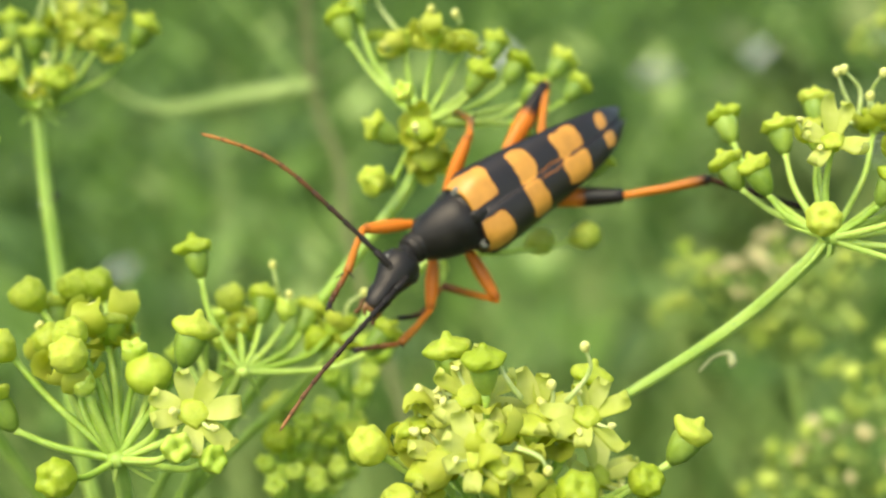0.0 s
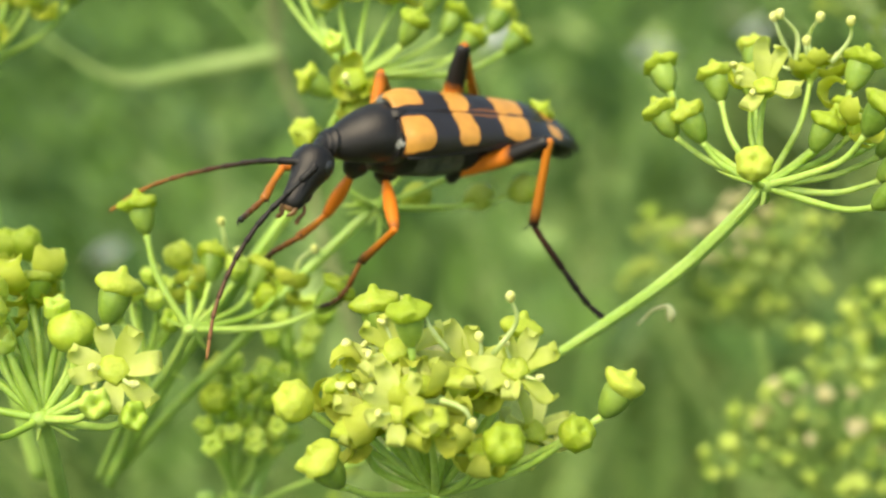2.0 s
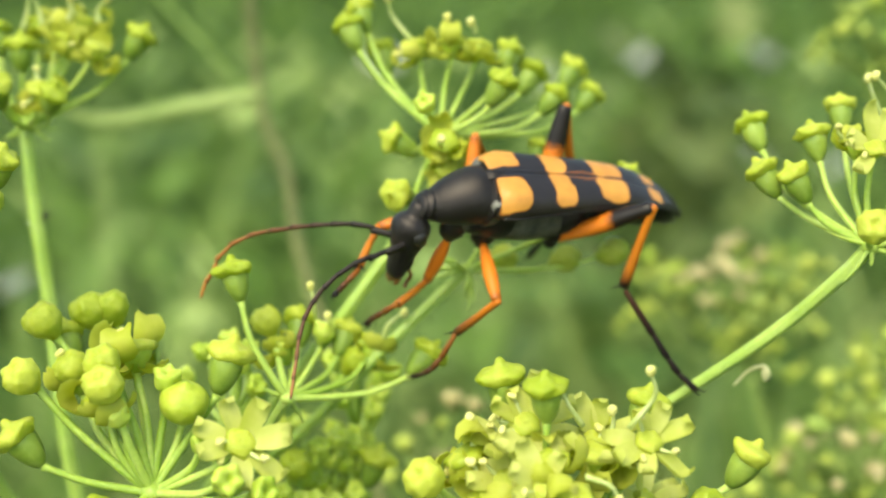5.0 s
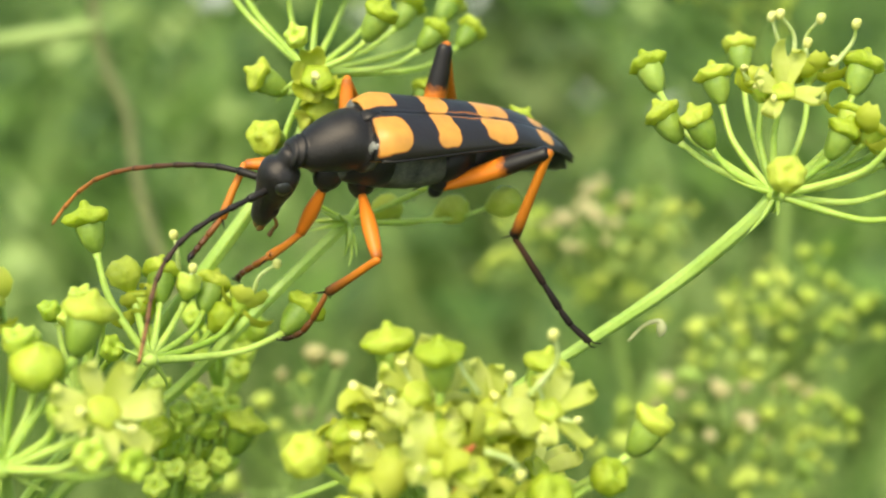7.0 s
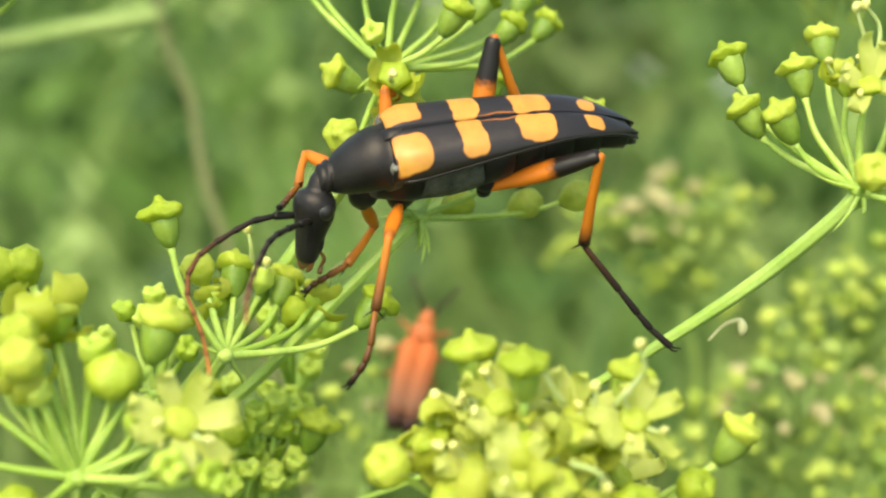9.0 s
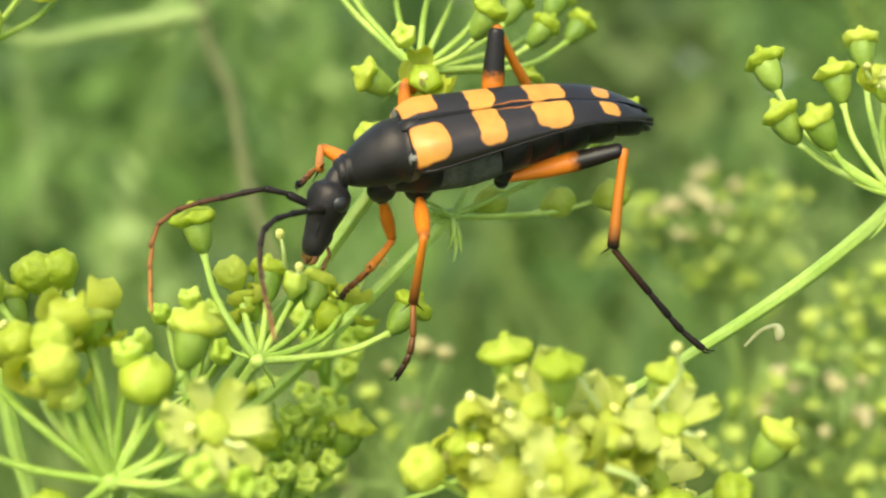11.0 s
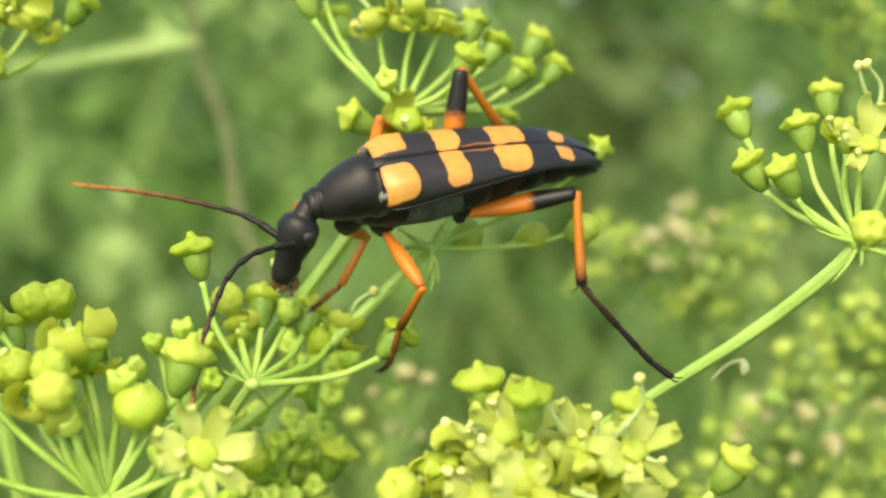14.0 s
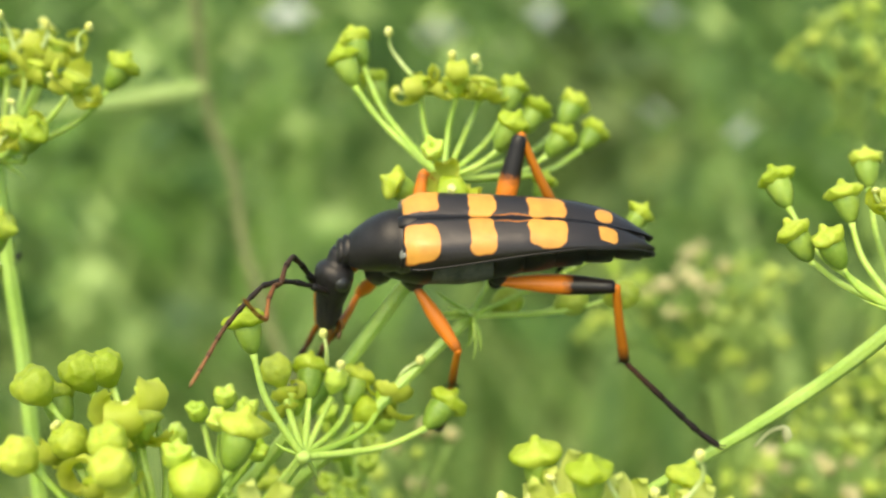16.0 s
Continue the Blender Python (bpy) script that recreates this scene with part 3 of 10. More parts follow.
def umbel(label, hub, radii, stem, tips, kinds, size=1.0, stamens=(), bracts=6):
    """One umbel: its stalk, a ray to each floret, narrow bracts at the hub."""
    thing = tagged(new("parsnip_umbel"), label, "flower", "parsnip umbels")
    thing.location = Vector(hub) * MM
    H = Vector(hub)
    rnd = random.Random(int(abs(hub[0]) * 100 + abs(hub[1]) * 10))
    pts = curve_points([Vector(s) - H for s in stem], 8)
    n = len(pts) - 1
    rad = [float(r) for r in np.interp(np.linspace(0, 1, n + 1), np.linspace(0, 1, len(radii)), radii)]
    rad[0] *= 1.25
    part("stalk", Shape().tube(pts, rad, 30, 0.07).mesh("stalk", STALK), thing)
    part("hub", Shape().ball((0, 0, 0), (radii[0] * 1.5, radii[0] * 1.5, radii[0] * 1.3), 12, 7).mesh("hub", RAY), thing)
    for tip, kind in zip(tips, kinds):
        e = Vector(tip) - H
        ln = e.length
        drop = 1.5 if kind in "FB" else 1.1
        d = (e.normalized() * 1.0 + Vector((0, 0.15, 0.75) if kind in "FB" else (0, -1.0, 0.7) if kind == "O" else (0, -0.7, 0.45))).normalized()
        foot = e - d * drop * size * 0.9
        sag = Vector((rnd.uniform(-0.05, 0.05), rnd.uniform(-0.05, 0.05), -0.06)) * ln
        path = curve_points([(0, 0, 0), foot * 0.35 + sag * 0.7, foot * 0.72 + sag, foot + d * 0.08], 5)
        k = len(path) - 1
        part("ray", Shape().tube(path, [(0.21 - 0.07 * i / k) * size for i in range(k)] + [0.2 * size], 8, 0.04).mesh("ray", RAY), thing)
        floret(kind, foot, d, thing, rnd, size)
    for a, b in stamens:
        a, b = Vector(a) - H, Vector(b) - H
        bow = Vector((rnd.uniform(-0.25, 0.25), rnd.uniform(-0.2, 0.2), 0.1)) * (b - a).length
        path = curve_points([a, a * 0.55 + b * 0.45 + bow, b], 6)
        part("filament", Shape().tube(path, [0.15 - 0.006 * i for i in range(13)], 7).mesh("filament", FILAMENT), thing)
        part("anther", Shape().ball(b, (0.25, 0.22, 0.30), 10, 6).ball(b + Vector((0.10, -0.08, 0.1)), (0.16, 0.15, 0.2), 8, 5).mesh("anther", ANTHER), thing, None, "pale yellow anther")
    down = (pts[1] - pts[0]).normalized()
    for k in range(bracts):
        a = down.orthogonal().normalized()
        a.rotate(Matrix.Rotation(2 * math.pi * k / bracts + rnd.random(), 3, down))
        b = (a + down * rnd.uniform(0.2, 1.2)).normalized()
        ln = rnd.uniform(1.4, 2.9)
        part("bract", Shape().tube(curve_points([a * 0.2, a * 0.3 + b * ln * 0.5, b * ln + Vector((0, 0, 0.25))], 3), [0.13, 0.13, 0.12, 0.10, 0.08, 0.05, 0.02], 6).mesh("bract", RAY), thing)
    return thing


UMBELS = {}
UMBELS["right"] = umbel(
    "yellow-green parsnip umbel on a long arching green stalk",
    (16.6, 1.5, 2.5), (0.37, 0.37, 0.36, 0.31, 0.18, 0.16, 0.16, 0.16),
    [(16.6, 1.5, 2.5), (15.3, 1.8, 0.8), (12.3, 2.9, -2.5), (8.0, 3.3, -5.9), (1.4, 3.0, -10.2), (-5.1, 3.8, -14.3), (-12.5, 4.7, -17.9), (-19.0, 4.5, -21.7)],
    [(11.1, 8.2, 7.4), (11.4, 3.9, 5.7), (12.9, 2.7, 5.7), (16.1, 9.6, 8.2), (14.1, 5.6, 7.4),
     (15.9, 3.6, 8.0), (16.6, 1.5, 7.9), (19.3, 6.9, 8.3), (21.5, 5.7, 7.8), (19.6, 1.4, 5.5),
     (20.9, 4.2, 6.3), (21.5, 2.0, 6.1), (16.1, -2.2, 4.5), (23.2, 3.6, 4.5), (23.2, 1.2, 3.7),
     (22.8, -1.2, 2.8), (24.5, 5.3, 6.6), (22.0, -1.0, 6.7)],
    "FFFFFBOBFFBBKFFFFF", stamens=[((18.1, 7.5, 8.1), (17.1, 7.2, 10.5)), ((18.3, 7.0, 8.0), (17.4, 6.7, 10.7)), ((19.1, 6.9, 8.0), (19.5, 6.6, 10.5)), ((20.1, 5.7, 8.2), (21.0, 5.4, 10.4)), ((19.0, 6.5, 8.3), (18.8, 6.2, 9.3))])
UMBELS["top"] = umbel(
    "yellow-green parsnip umbel with open florets behind the beetle",
    (-7.1, 9.7, 7.2), (0.40, 0.40),
    [(-7.1, 9.7, 7.2), (-7.6, 8.1, 4.0), (-10.3, 6.4, 0.4), (-13.2, 5.2, -3.3), (-17.6, 4.5, -8.7), (-21.3, 5.0, -13.7), (-24.5, 5.6, -18.4)],
    [(-12.4, 15.0, 13.8), (-12.9, 13.6, 12.9), (-11.5, 17.0, 10.9), (-8.7, 12.5, 12.5), (-6.4, 11.5, 12.8),
     (-4.9, 13.5, 12.3), (-3.3, 14.2, 11.3), (-3.5, 9.6, 10.0), (-2.1, 14.7, 9.8), (0.3, 17.8, 9.5),
     (-0.5, 12.4, 8.9), (1.6, 16.4, 8.3), (-7.6, 7.3, 9.5), (-9.4, 8.8, 6.9), (-6.5, 6.7, 7.6),
     (-9.0, 5.6, 4.5), (-6.2, 7.1, 5.7)],
    "FFFBBBFFFFFFkFBFB", stamens=[((-9.0, 12.5, 12.5), (-10.3, 12.2, 15.1)), ((-6.7, 12.0, 12.9), (-6.7, 11.7, 13.9)), ((-5.2, 13.0, 12.8), (-5.4, 12.7, 13.5))])
UMBELS["under"] = umbel(
    "small parsnip umbel of plump green fruits under the beetle",
    (-5.4, 6.3, 0.0), (0.32, 0.33),
    [(-5.4, 6.3, 0.0), (-7.7, 5.1, -2.0), (-10.8, 3.7, -4.8), (-14.1, 3.7, -8.2), (-18.1, 4.5, -11.9), (-23.5, 5.9, -17.4)],
    [(-3.4, 8.4, 0.1), (0.3, 9.1, -0.1), (3.1, 8.5, 0.5), (3.9, 9.9, 4.6), (-1.4, 12.4, 5.8)],
    "PPPFF", 0.82, bracts=16)
UMBELS["mid_left"] = umbel(
    "parsnip umbel on which the beetle feeds",
    (-14.3, -1.5, -4.7), (0.28, 0.30),
    [(-14.3, -1.5, -4.7), (-16.6, -0.5, -7.9), (-20.4, 1.4, -11.8), (-24.3, 4.9, -17.2)],
    [(-17.2, 0.2, 1.7), (-16.2, 2.4, -1.5), (-15.7, 2.8, -2.7), (-15.4, 2.8, -3.6), (-14.5, 3.2, -2.1),
     (-13.2, 3.6, -2.6), (-12.2, 4.6, -3.2), (-10.3, 4.8, -3.4), (-11.5, 4.0, -4.5), (-7.4, 3.4, -4.1)],
    "FKBkFkFBKF", 1.08, bracts=2, stamens=[((-13.6, 3.4, -1.6), (-13.7, 3.2, 0.3)), ((-9.9, 4.6, -3.3), (-8.6, 4.5, -1.7)), ((-13.1, 3.4, -2.3), (-12.8, 3.2, -1.5))])
UMBELS["left"] = umbel(
    "dense yellow parsnip umbel with budding florets",
    (-19.7, -9.8, -7.2), (0.42, 0.5),
    [(-19.7, -9.8, -7.2), (-20.2, -8.5, -10.1), (-21.8, -5.0, -15.4), (-23.9, 1.6, -24.2)],
    [(-24.2, -1.2, -0.3), (-24.6, -5.9, -2.1), (-26.3, -2.6, -1.6), (-24.4, -6.9, -1.7), (-21.9, -4.6, -1.2),
     (-21.3, -3.4, -0.8), (-21.7, -9.6, -0.4), (-22.1, -9.1, -2.2), (-20.9, -10.4, -2.8), (-19.0, -8.0, -1.9),
     (-18.2, -8.3, -3.2), (-16.3, -6.8, -1.6), (-14.5, -11.3, -3.7), (-13.3, -12.4, -5.8), (-14.8, -13.2, -4.9),
     (-21.1, -13.7, -6.6), (-26.8, -4.2, -0.1), (-25.8, -9.8, -1.1), (-21.1, -6.5, -0.5), (-21.2, -10.9, -1.1),
     (-25.7, -10.8, -4.2), (-25.2, -1.7, -0.4), (-16.5, -10.8, -4.0)],
    "KBFKBkKBkkRFOkkKKKBKFKk", 1.18)
UMBELS["left_rear"] = umbel(
    "unripe green parsnip umbel behind the yellow one",
    (-18.9, 1.5, -8.3), (0.26, 0.3),
    [(-18.9, 1.5, -8.3), (-19.8, 1.7, -10.8), (-22.6, 4.2, -16.3)],
    [(-20.4, 2.8, -4.2), (-19.1, 4.0, -3.9), (-17.7, 2.9, -4.2), (-18.9, 0.9, -3.9), (-18.0, 1.7, -4.6),
     (-17.0, 1.3, -5.8), (-22.0, 4.2, -6.4)],
    "kkkkkkk")
UMBELS["left_top"] = umbel(
    "yellow parsnip umbel on a straight ribbed green stalk",
    (-33.5, 11.7, 7.6), (0.42, 0.5),
    [(-33.5, 11.7, 7.6), (-32.9, 10.3, 2.5), (-32.2, 9.3, -3.6), (-31.3, 7.5, -12.6), (-30.4, 7.4, -19.2)],
    [(-33.5, 12.3, 12.1), (-30.9, 13.7, 13.0), (-32.4, 15.8, 12.9), (-28.2, 11.5, 12.7), (-26.3, 13.3, 12.5),
     (-31.0, 8.7, 10.6), (-29.8, 7.5, 10.0), (-35.6, 13.6, 12.9), (-34.9, 10.0, 11.5), (-31.0, 17.0, 13.6),
     (-34.1, 17.1, 13.7), (-33.2, 7.6, 10.4)],
    "FBBBFBFFFBBF", stamens=[((-32.2, 13.0, 13.8), (-32.8, 12.7, 15.9)), ((-30.7, 13.5, 13.9), (-30.3, 13.2, 15.3)), ((-28.1, 11.8, 13.9), (-27.3, 11.5, 15.4)), ((-34.0, 14.0, 13.3), (-33.8, 13.7, 16.3))])
UMBELS["left_edge"] = umbel(
    "small yellow-green parsnip umbel beside the ribbed stalk",
    (-30.0, -6.8, 5.1), (0.3, 0.4),
    [(-30.0, -6.8, 5.1), (-32.0, -4.2, -0.1), (-34.3, 1.2, -9.3), (-32.8, 5.6, -18.4)],
    [(-26.7, -7.6, 9.0), (-28.1, -5.4, 9.3), (-26.8, -9.1, 7.7), (-30.6, -5.4, 9.1), (-31.0, -7.7, 8.7)],
    "FKKFF")
UMBELS["front"] = umbel(
    "bright yellow parsnip umbel with open petals",
    (0.3, -7.0, -12.0), (0.42, 0.5),
    [(0.3, -7.0, -12.0), (-1.4, -4.3, -16.3), (-4.9, 0.9, -23.1)],
    [(-2.1, -7.2, -2.2), (0.1, -9.6, -1.6), (-1.0, -8.5, -3.5), (-2.1, -7.8, -4.7), (0.4, -10.8, -4.2),
     (-0.0, -12.2, -5.1), (1.5, -12.2, -5.3), (2.5, -7.8, -4.5), (2.2, -8.9, -4.7), (4.8, -6.4, -3.5),
     (5.0, -8.6, -4.2), (3.2, -5.9, -5.3), (-5.7, -10.3, -5.8), (-4.1, -8.1, -5.4), (-3.6, -7.0, -5.4),
     (4.8, -11.7, -7.0), (3.5, -9.9, -7.9), (5.0, -3.2, -10.0), (-3.8, -12.1, -8.3), (9.7, -6.6, -6.3),
     (7.8, -8.3, -7.8), (-2.1, -9.5, -6.2), (-3.0, -10.2, -6.8)],
    "FFOOBOBOBFOBKBBKBOFFKOB", 1.14, stamens=[((1.8, -9.0, -3.4), (0.7, -9.3, -1.2)), ((4.0, -9.0, -3.5), (5.0, -9.3, -0.5)), ((2.0, -12.0, -4.7), (3.5, -12.3, -5.7)), ((3.0, -8.0, -4.6), (3.2, -8.3, -2.9))])
UMBELS["green_low"] = umbel(
    "unripe parsnip umbel of tight curled green buds",
    (-15.5, 4.6, -18.2), (0.35, 0.42),
    [(-15.5, 4.6, -18.2), (-15.8, 3.9, -20.2), (-17.2, 3.5, -24.9)],
    [(-16.3, 3.1, -13.1), (-15.1, 2.9, -13.6), (-14.4, 4.8, -14.2), (-13.5, 3.7, -14.6), (-15.3, 1.8, -13.9),
     (-15.5, 7.8, -15.0), (-13.6, 6.3, -13.1), (-17.4, 8.7, -12.0), (-16.1, 8.0, -10.9), (-12.4, 7.6, -15.3),
     (-15.4, 4.3, -12.8), (-14.6, 5.1, -13.5), (-13.6, 6.1, -13.7), (-12.4, 4.9, -14.0), (-14.5, 3.0, -13.5),
     (-13.5, 3.8, -14.2), (-13.1, 5.5, -15.4), (-12.6, 8.1, -14.0), (-11.2, 5.4, -12.4), (-13.2, 5.0, -10.4),
     (-12.5, 6.0, -11.3), (-14.2, 4.5, -10.9), (-13.0, 5.5, -12.2), (-14.8, 4.0, -11.6), (-13.8, 5.0, -11.7), (-11.7, 7.0, -12.3), (-15.4, 3.0, -11.3)],
    "kkkkkkFFkkkkkkkkkkFkkkkkkkK", 1.1)
UMBELS["green_high"] = umbel(
    "small unripe parsnip umbel of curled green buds",
    (-13.2, 11.3, -13.7), (0.28, 0.36),
    [(-13.2, 11.3, -13.7), (-14.2, 9.4, -16.4), (-15.7, 6.8, -21.3)],
    [(-11.9, 12.6, -9.6), (-14.6, 13.6, -9.9), (-12.0, 10.2, -10.8), (-13.0, 14.9, -9.3), (-15.3, 14.1, -8.5),
     (-14.2, 8.9, -11.5), (-13.0, 8.8, -11.8), (-12.4, 9.6, -12.7), (-13.8, 10.4, -13.3), (-14.1, 9.0, -7.0), (-12.7, 10.0, -6.3), (-11.1, 12.0, -9.0), (-11.7, 11.0, -10.0), (-13.6, 9.0, -9.5)],
    "kkkkkkkkkkkkkk", 1.08)


# main stalk that carries the umbels, down to the ground
stalk = tagged(new("parsnip_stalk"), "thick ribbed green parsnip stalk rooted in the meadow", "plant stem")
base_pts = [(-14, 7, -38), (-13, 9, -70), (-8, 16, -200), (0, 26, -500), (4, 30, GROUND - 10)]
part("stem", Shape().tube(curve_points(base_pts, 8), [1.6 + 0.07 * i for i in range(33)], 16, 0.06).mesh("stem", STALK), stalk)
for top in ((-22.7, 0.5, -27), (-17.5, 3.5, -33), (-19.8, 10, -21), (-3.5, 2.5, -30), (-14, 6, -28)):
    part("branch", Shape().tube(curve_points([top, (top[0] * 0.55 - 6, 6, -44), (-12.5, 9.5, -75)], 6), [0.6 + 0.06 * i for i in range(13)], 12, 0.05).mesh("branch", STALK), stalk)

# withered petal caught on the arching stalk
wp = tagged(new("withered_petal", Shape().tube(curve_points([(9.9, 3.6, -6.2), (10.7, 3.8, -5.4), (11.5, 4.0, -5.2), (11.7, 4.0, -5.6), (11.65, 4.0, -6.1)], 4), [0.07, 0.08, 0.09, 0.1, 0.1, 0.11, 0.12, 0.13, 0.15, 0.18, 0.22, 0.26, 0.28, 0.28, 0.24, 0.18, 0.08], 7).mesh("withered_petal", WITHER)), "pale withered petal clinging to a green stalk", "petal")


# tiny fly on the ribbed stalk
fly = tagged(new("fly"), "tiny black fly with pale wings on a green stalk", "fly")
fly.location = (-0.03259, 0.01031, 0.00195)
part("body", Shape().loft([(-0.45, 0.06, 0.06, 0), (-0.3, 0.14, 0.13, 0), (-0.05, 0.15, 0.14, 0), (0.0, 0.08, 0.08, 0), (0.08, 0.17, 0.17, 0.02), (0.3, 0.17, 0.17, 0.02), (0.38, 0.07, 0.07, 0), (0.45, 0.14, 0.13, 0), (0.58, 0.12, 0.11, 0), (0.64, 0.04, 0.04, 0)], 10).mesh("body", BLACK), fly, pose(0, 0, 0, 0, -30, 20))
for sgn in (1, -1):
    part("wing", Shape().loft([(0.15, 0.05, 0.015, 0.16), (-0.3, 0.18, 0.012, 0.2), (-0.75, 0.2, 0.012, 0.2), (-0.95, 0.08, 0.01, 0.18)], 8).mesh("wing", WHITE), fly, pose(0, sgn * 0.0001, 0, 0, -30, 20 + 16 * sgn))
    for k in range(3):
        part("leg", Shape().tube([(0.2 - 0.12 * k, sgn * 0.1, -0.05), (0.25 - 0.25 * k, sgn * 0.35, 0.05), (0.3 - 0.35 * k, sgn * 0.45, -0.3)], 0.03, 5).mesh("leg", BLACK), fly, pose(0, 0, 0, 0, -30, 20))


# ---- parsnip umbels out of focus ----
def dull_set(mat):
    out = []
    for _ in range(4):
        q = Shape().revolve([(0.16, 0.0), (0.42, 0.35), (0.62, 0.8), (0.92, 1.15), (1.0, 1.35), (0.7, 1.6), (0.28, 1.85)], 14, 5, 0.12, jitter=0.07, rnd=RND)
        out.append(q.mesh("floret", mat))
    return out


DULL = {"p": dull_set(FAR_TAN), "y": dull_set(FAR_LIME), "g": dull_set(FAR_BUD)}


def far_umbel(seed, label, hub, lean, tips, kinds, crowd=6):
    """An umbel behind the others, on a long stalk that stands in the meadow."""
    rnd = random.Random(seed)
    thing = tagged(new("parsnip_umbel"), label, "flower", "parsnip umbels")
    thing.location = Vector(hub) * MM
    H = Vector(hub)
    foot = Vector((lean[0] * 5, lean[1] * 5, GROUND - hub[2]))
    sp = curve_points([(0, 0, 0), (lean[0] * 0.35, lean[1] * 0.35, -12), (lean[0], lean[1], -45), foot * 0.5, foot], 6)
    part("stalk", Shape().tube(sp, [0.34 + 0.05 * i for i in range(len(sp))], 10).mesh("stalk", FAR_GREEN), thing)
    for tip, kind in zip(tips, kinds):
        e = Vector(tip) - H
        up = (e.normalized() + Vector((0, -0.2, 0.8))).normalized()
        base = e - up * 0.8
        path = curve_points([(0, 0, 0), base * 0.5 + Vector((rnd.uniform(-0.6, 0.6), rnd.uniform(-0.6, 0.6), -0.06 * e.length)), base], 4)
        part("ray", Shape().tube(path, 0.17, 7).mesh("ray", FAR_GREEN), thing)
        part("floret", rnd.choice(DULL[kind]), thing, place(base, up, rnd.uniform(0, 6), rnd.uniform(0.7, 0.95)))
        for _ in range(crowd):
            side = Vector((rnd.uniform(-2.3, 2.3), rnd.uniform(-2.3, 2.3), rnd.uniform(-2.2, 0.6)))
            part("ray", Shape().tube([base * 0.6, base * 0.85 + side * 0.6, base + side], 0.14, 6).mesh("ray", FAR_GREEN), thing)
            part("floret", rnd.choice(DULL[kind if rnd.random() < 0.6 else "y"]), thing, place(base + side, up + side * 0.25, rnd.uniform(0, 6), rnd.uniform(0.38, 0.62)))
    return thing


far_umbel(1, "parsnip umbel going to seed, pale tan and green", (16.8, 62.0, -27.1), (7, 2),
          [(14.2, 64.7, -14.9), (17.7, 64.7, -16.1), (11.1, 59.3, -16.2), (13.9, 59.5, -15.7), (20.7, 64.0, -14.9), (22.0, 63.4, -16.5),
           (21.9, 63.0, -19.5), (17.1, 60.8, -19.7), (13.6, 62.6, -20.1), (9.3, 62.6, -19.7), (11.9, 62.5, -23.0), (15.2, 60.0, -22.5),
           (8.2, 61.6, -17.4), (6.7, 61.4, -15.2), (5.4, 63.3, -21.4), (20.1, 65.0, -22.8), (20.1, 64.7, -19.1), (19.2, 62.3, -24.7)], "ppppgyggggyygyyggy")
far_umbel(2, "green parsnip umbel with pinkish tan seeds", (23.7, 38.0, -34.7), (5, 6),
          [(22.0, 35.8, -23.3), (24.6, 38.1, -27.0), (28.8, 41.0, -24.9), (21.7, 39.0, -27.1), (19.3, 36.1, -22.2), (25.6, 40.4, -22.5), (30.6, 39.8, -25.9),
           (29.8, 39.4, -28.5), (28.0, 40.4, -31.2), (26.6, 39.6, -27.1), (14.9, 39.7, -26.5), (14.7, 37.1, -28.4), (33.9, 40.9, -28.0), (22.0, 40.8, -33.4),
           (24.7, 36.0, -30.9), (18.2, 39.5, -23.9), (17.0, 39.3, -27.4), (23.3, 37.8, -29.0), (18.4, 38.2, -29.7), (29.5, 37.9, -31.1), (20.0, 40.5, -26.7)], "pppgggyygyyyyyypyyggg")
far_umbel(3, "yellow-green parsnip umbel among seeding ones", (29.5, 47.0, -27.5), (4, 5),
          [(24.4, 46.7, -19.8), (21.7, 45.6, -21.8), (28.0, 44.2, -20.0), (30.5, 44.2, -18.4), (35.7, 46.8, -20.4), (26.6, 45.9, -24.5), (30.4, 46.3, -15.2),
           (23.8, 49.4, -25.3), (33.1, 47.2, -18.1), (29.7, 47.4, -23.4), (33.5, 45.4, -22.1), (26.6, 44.1, -17.1), (25.4, 46.0, -22.1)], "yyyyygyyyggyy")
far_umbel(4, "small sparse pale parsnip umbel low behind the bright one", (-11.5, 31.5, -29.8), (3, 6),
          [(-7.7, 30.8, -18.5), (-9.5, 31.4, -18.5), (-13.6, 31.8, -22.4), (-10.6, 33.0, -24.0), (-14.7, 30.9, -24.9), (-12.0, 32.4, -25.8), (-16.1, 31.6, -29.2)], "ppypyyy", 1)
far_umbel(5, "yellow-green parsnip umbel standing high in the meadow", (30.2, 66.0, -3.9), (6, 8),
          [(27.5, 64.3, 8.7), (24.7, 64.9, 6.1), (28.0, 67.2, 2.0), (29.4, 64.0, 5.4), (29.5, 68.4, -1.1), (26.1, 64.6, 8.2), (30.8, 68.5, 8.7), (31.8, 64.9, 2.9)], "yyyyggyy")


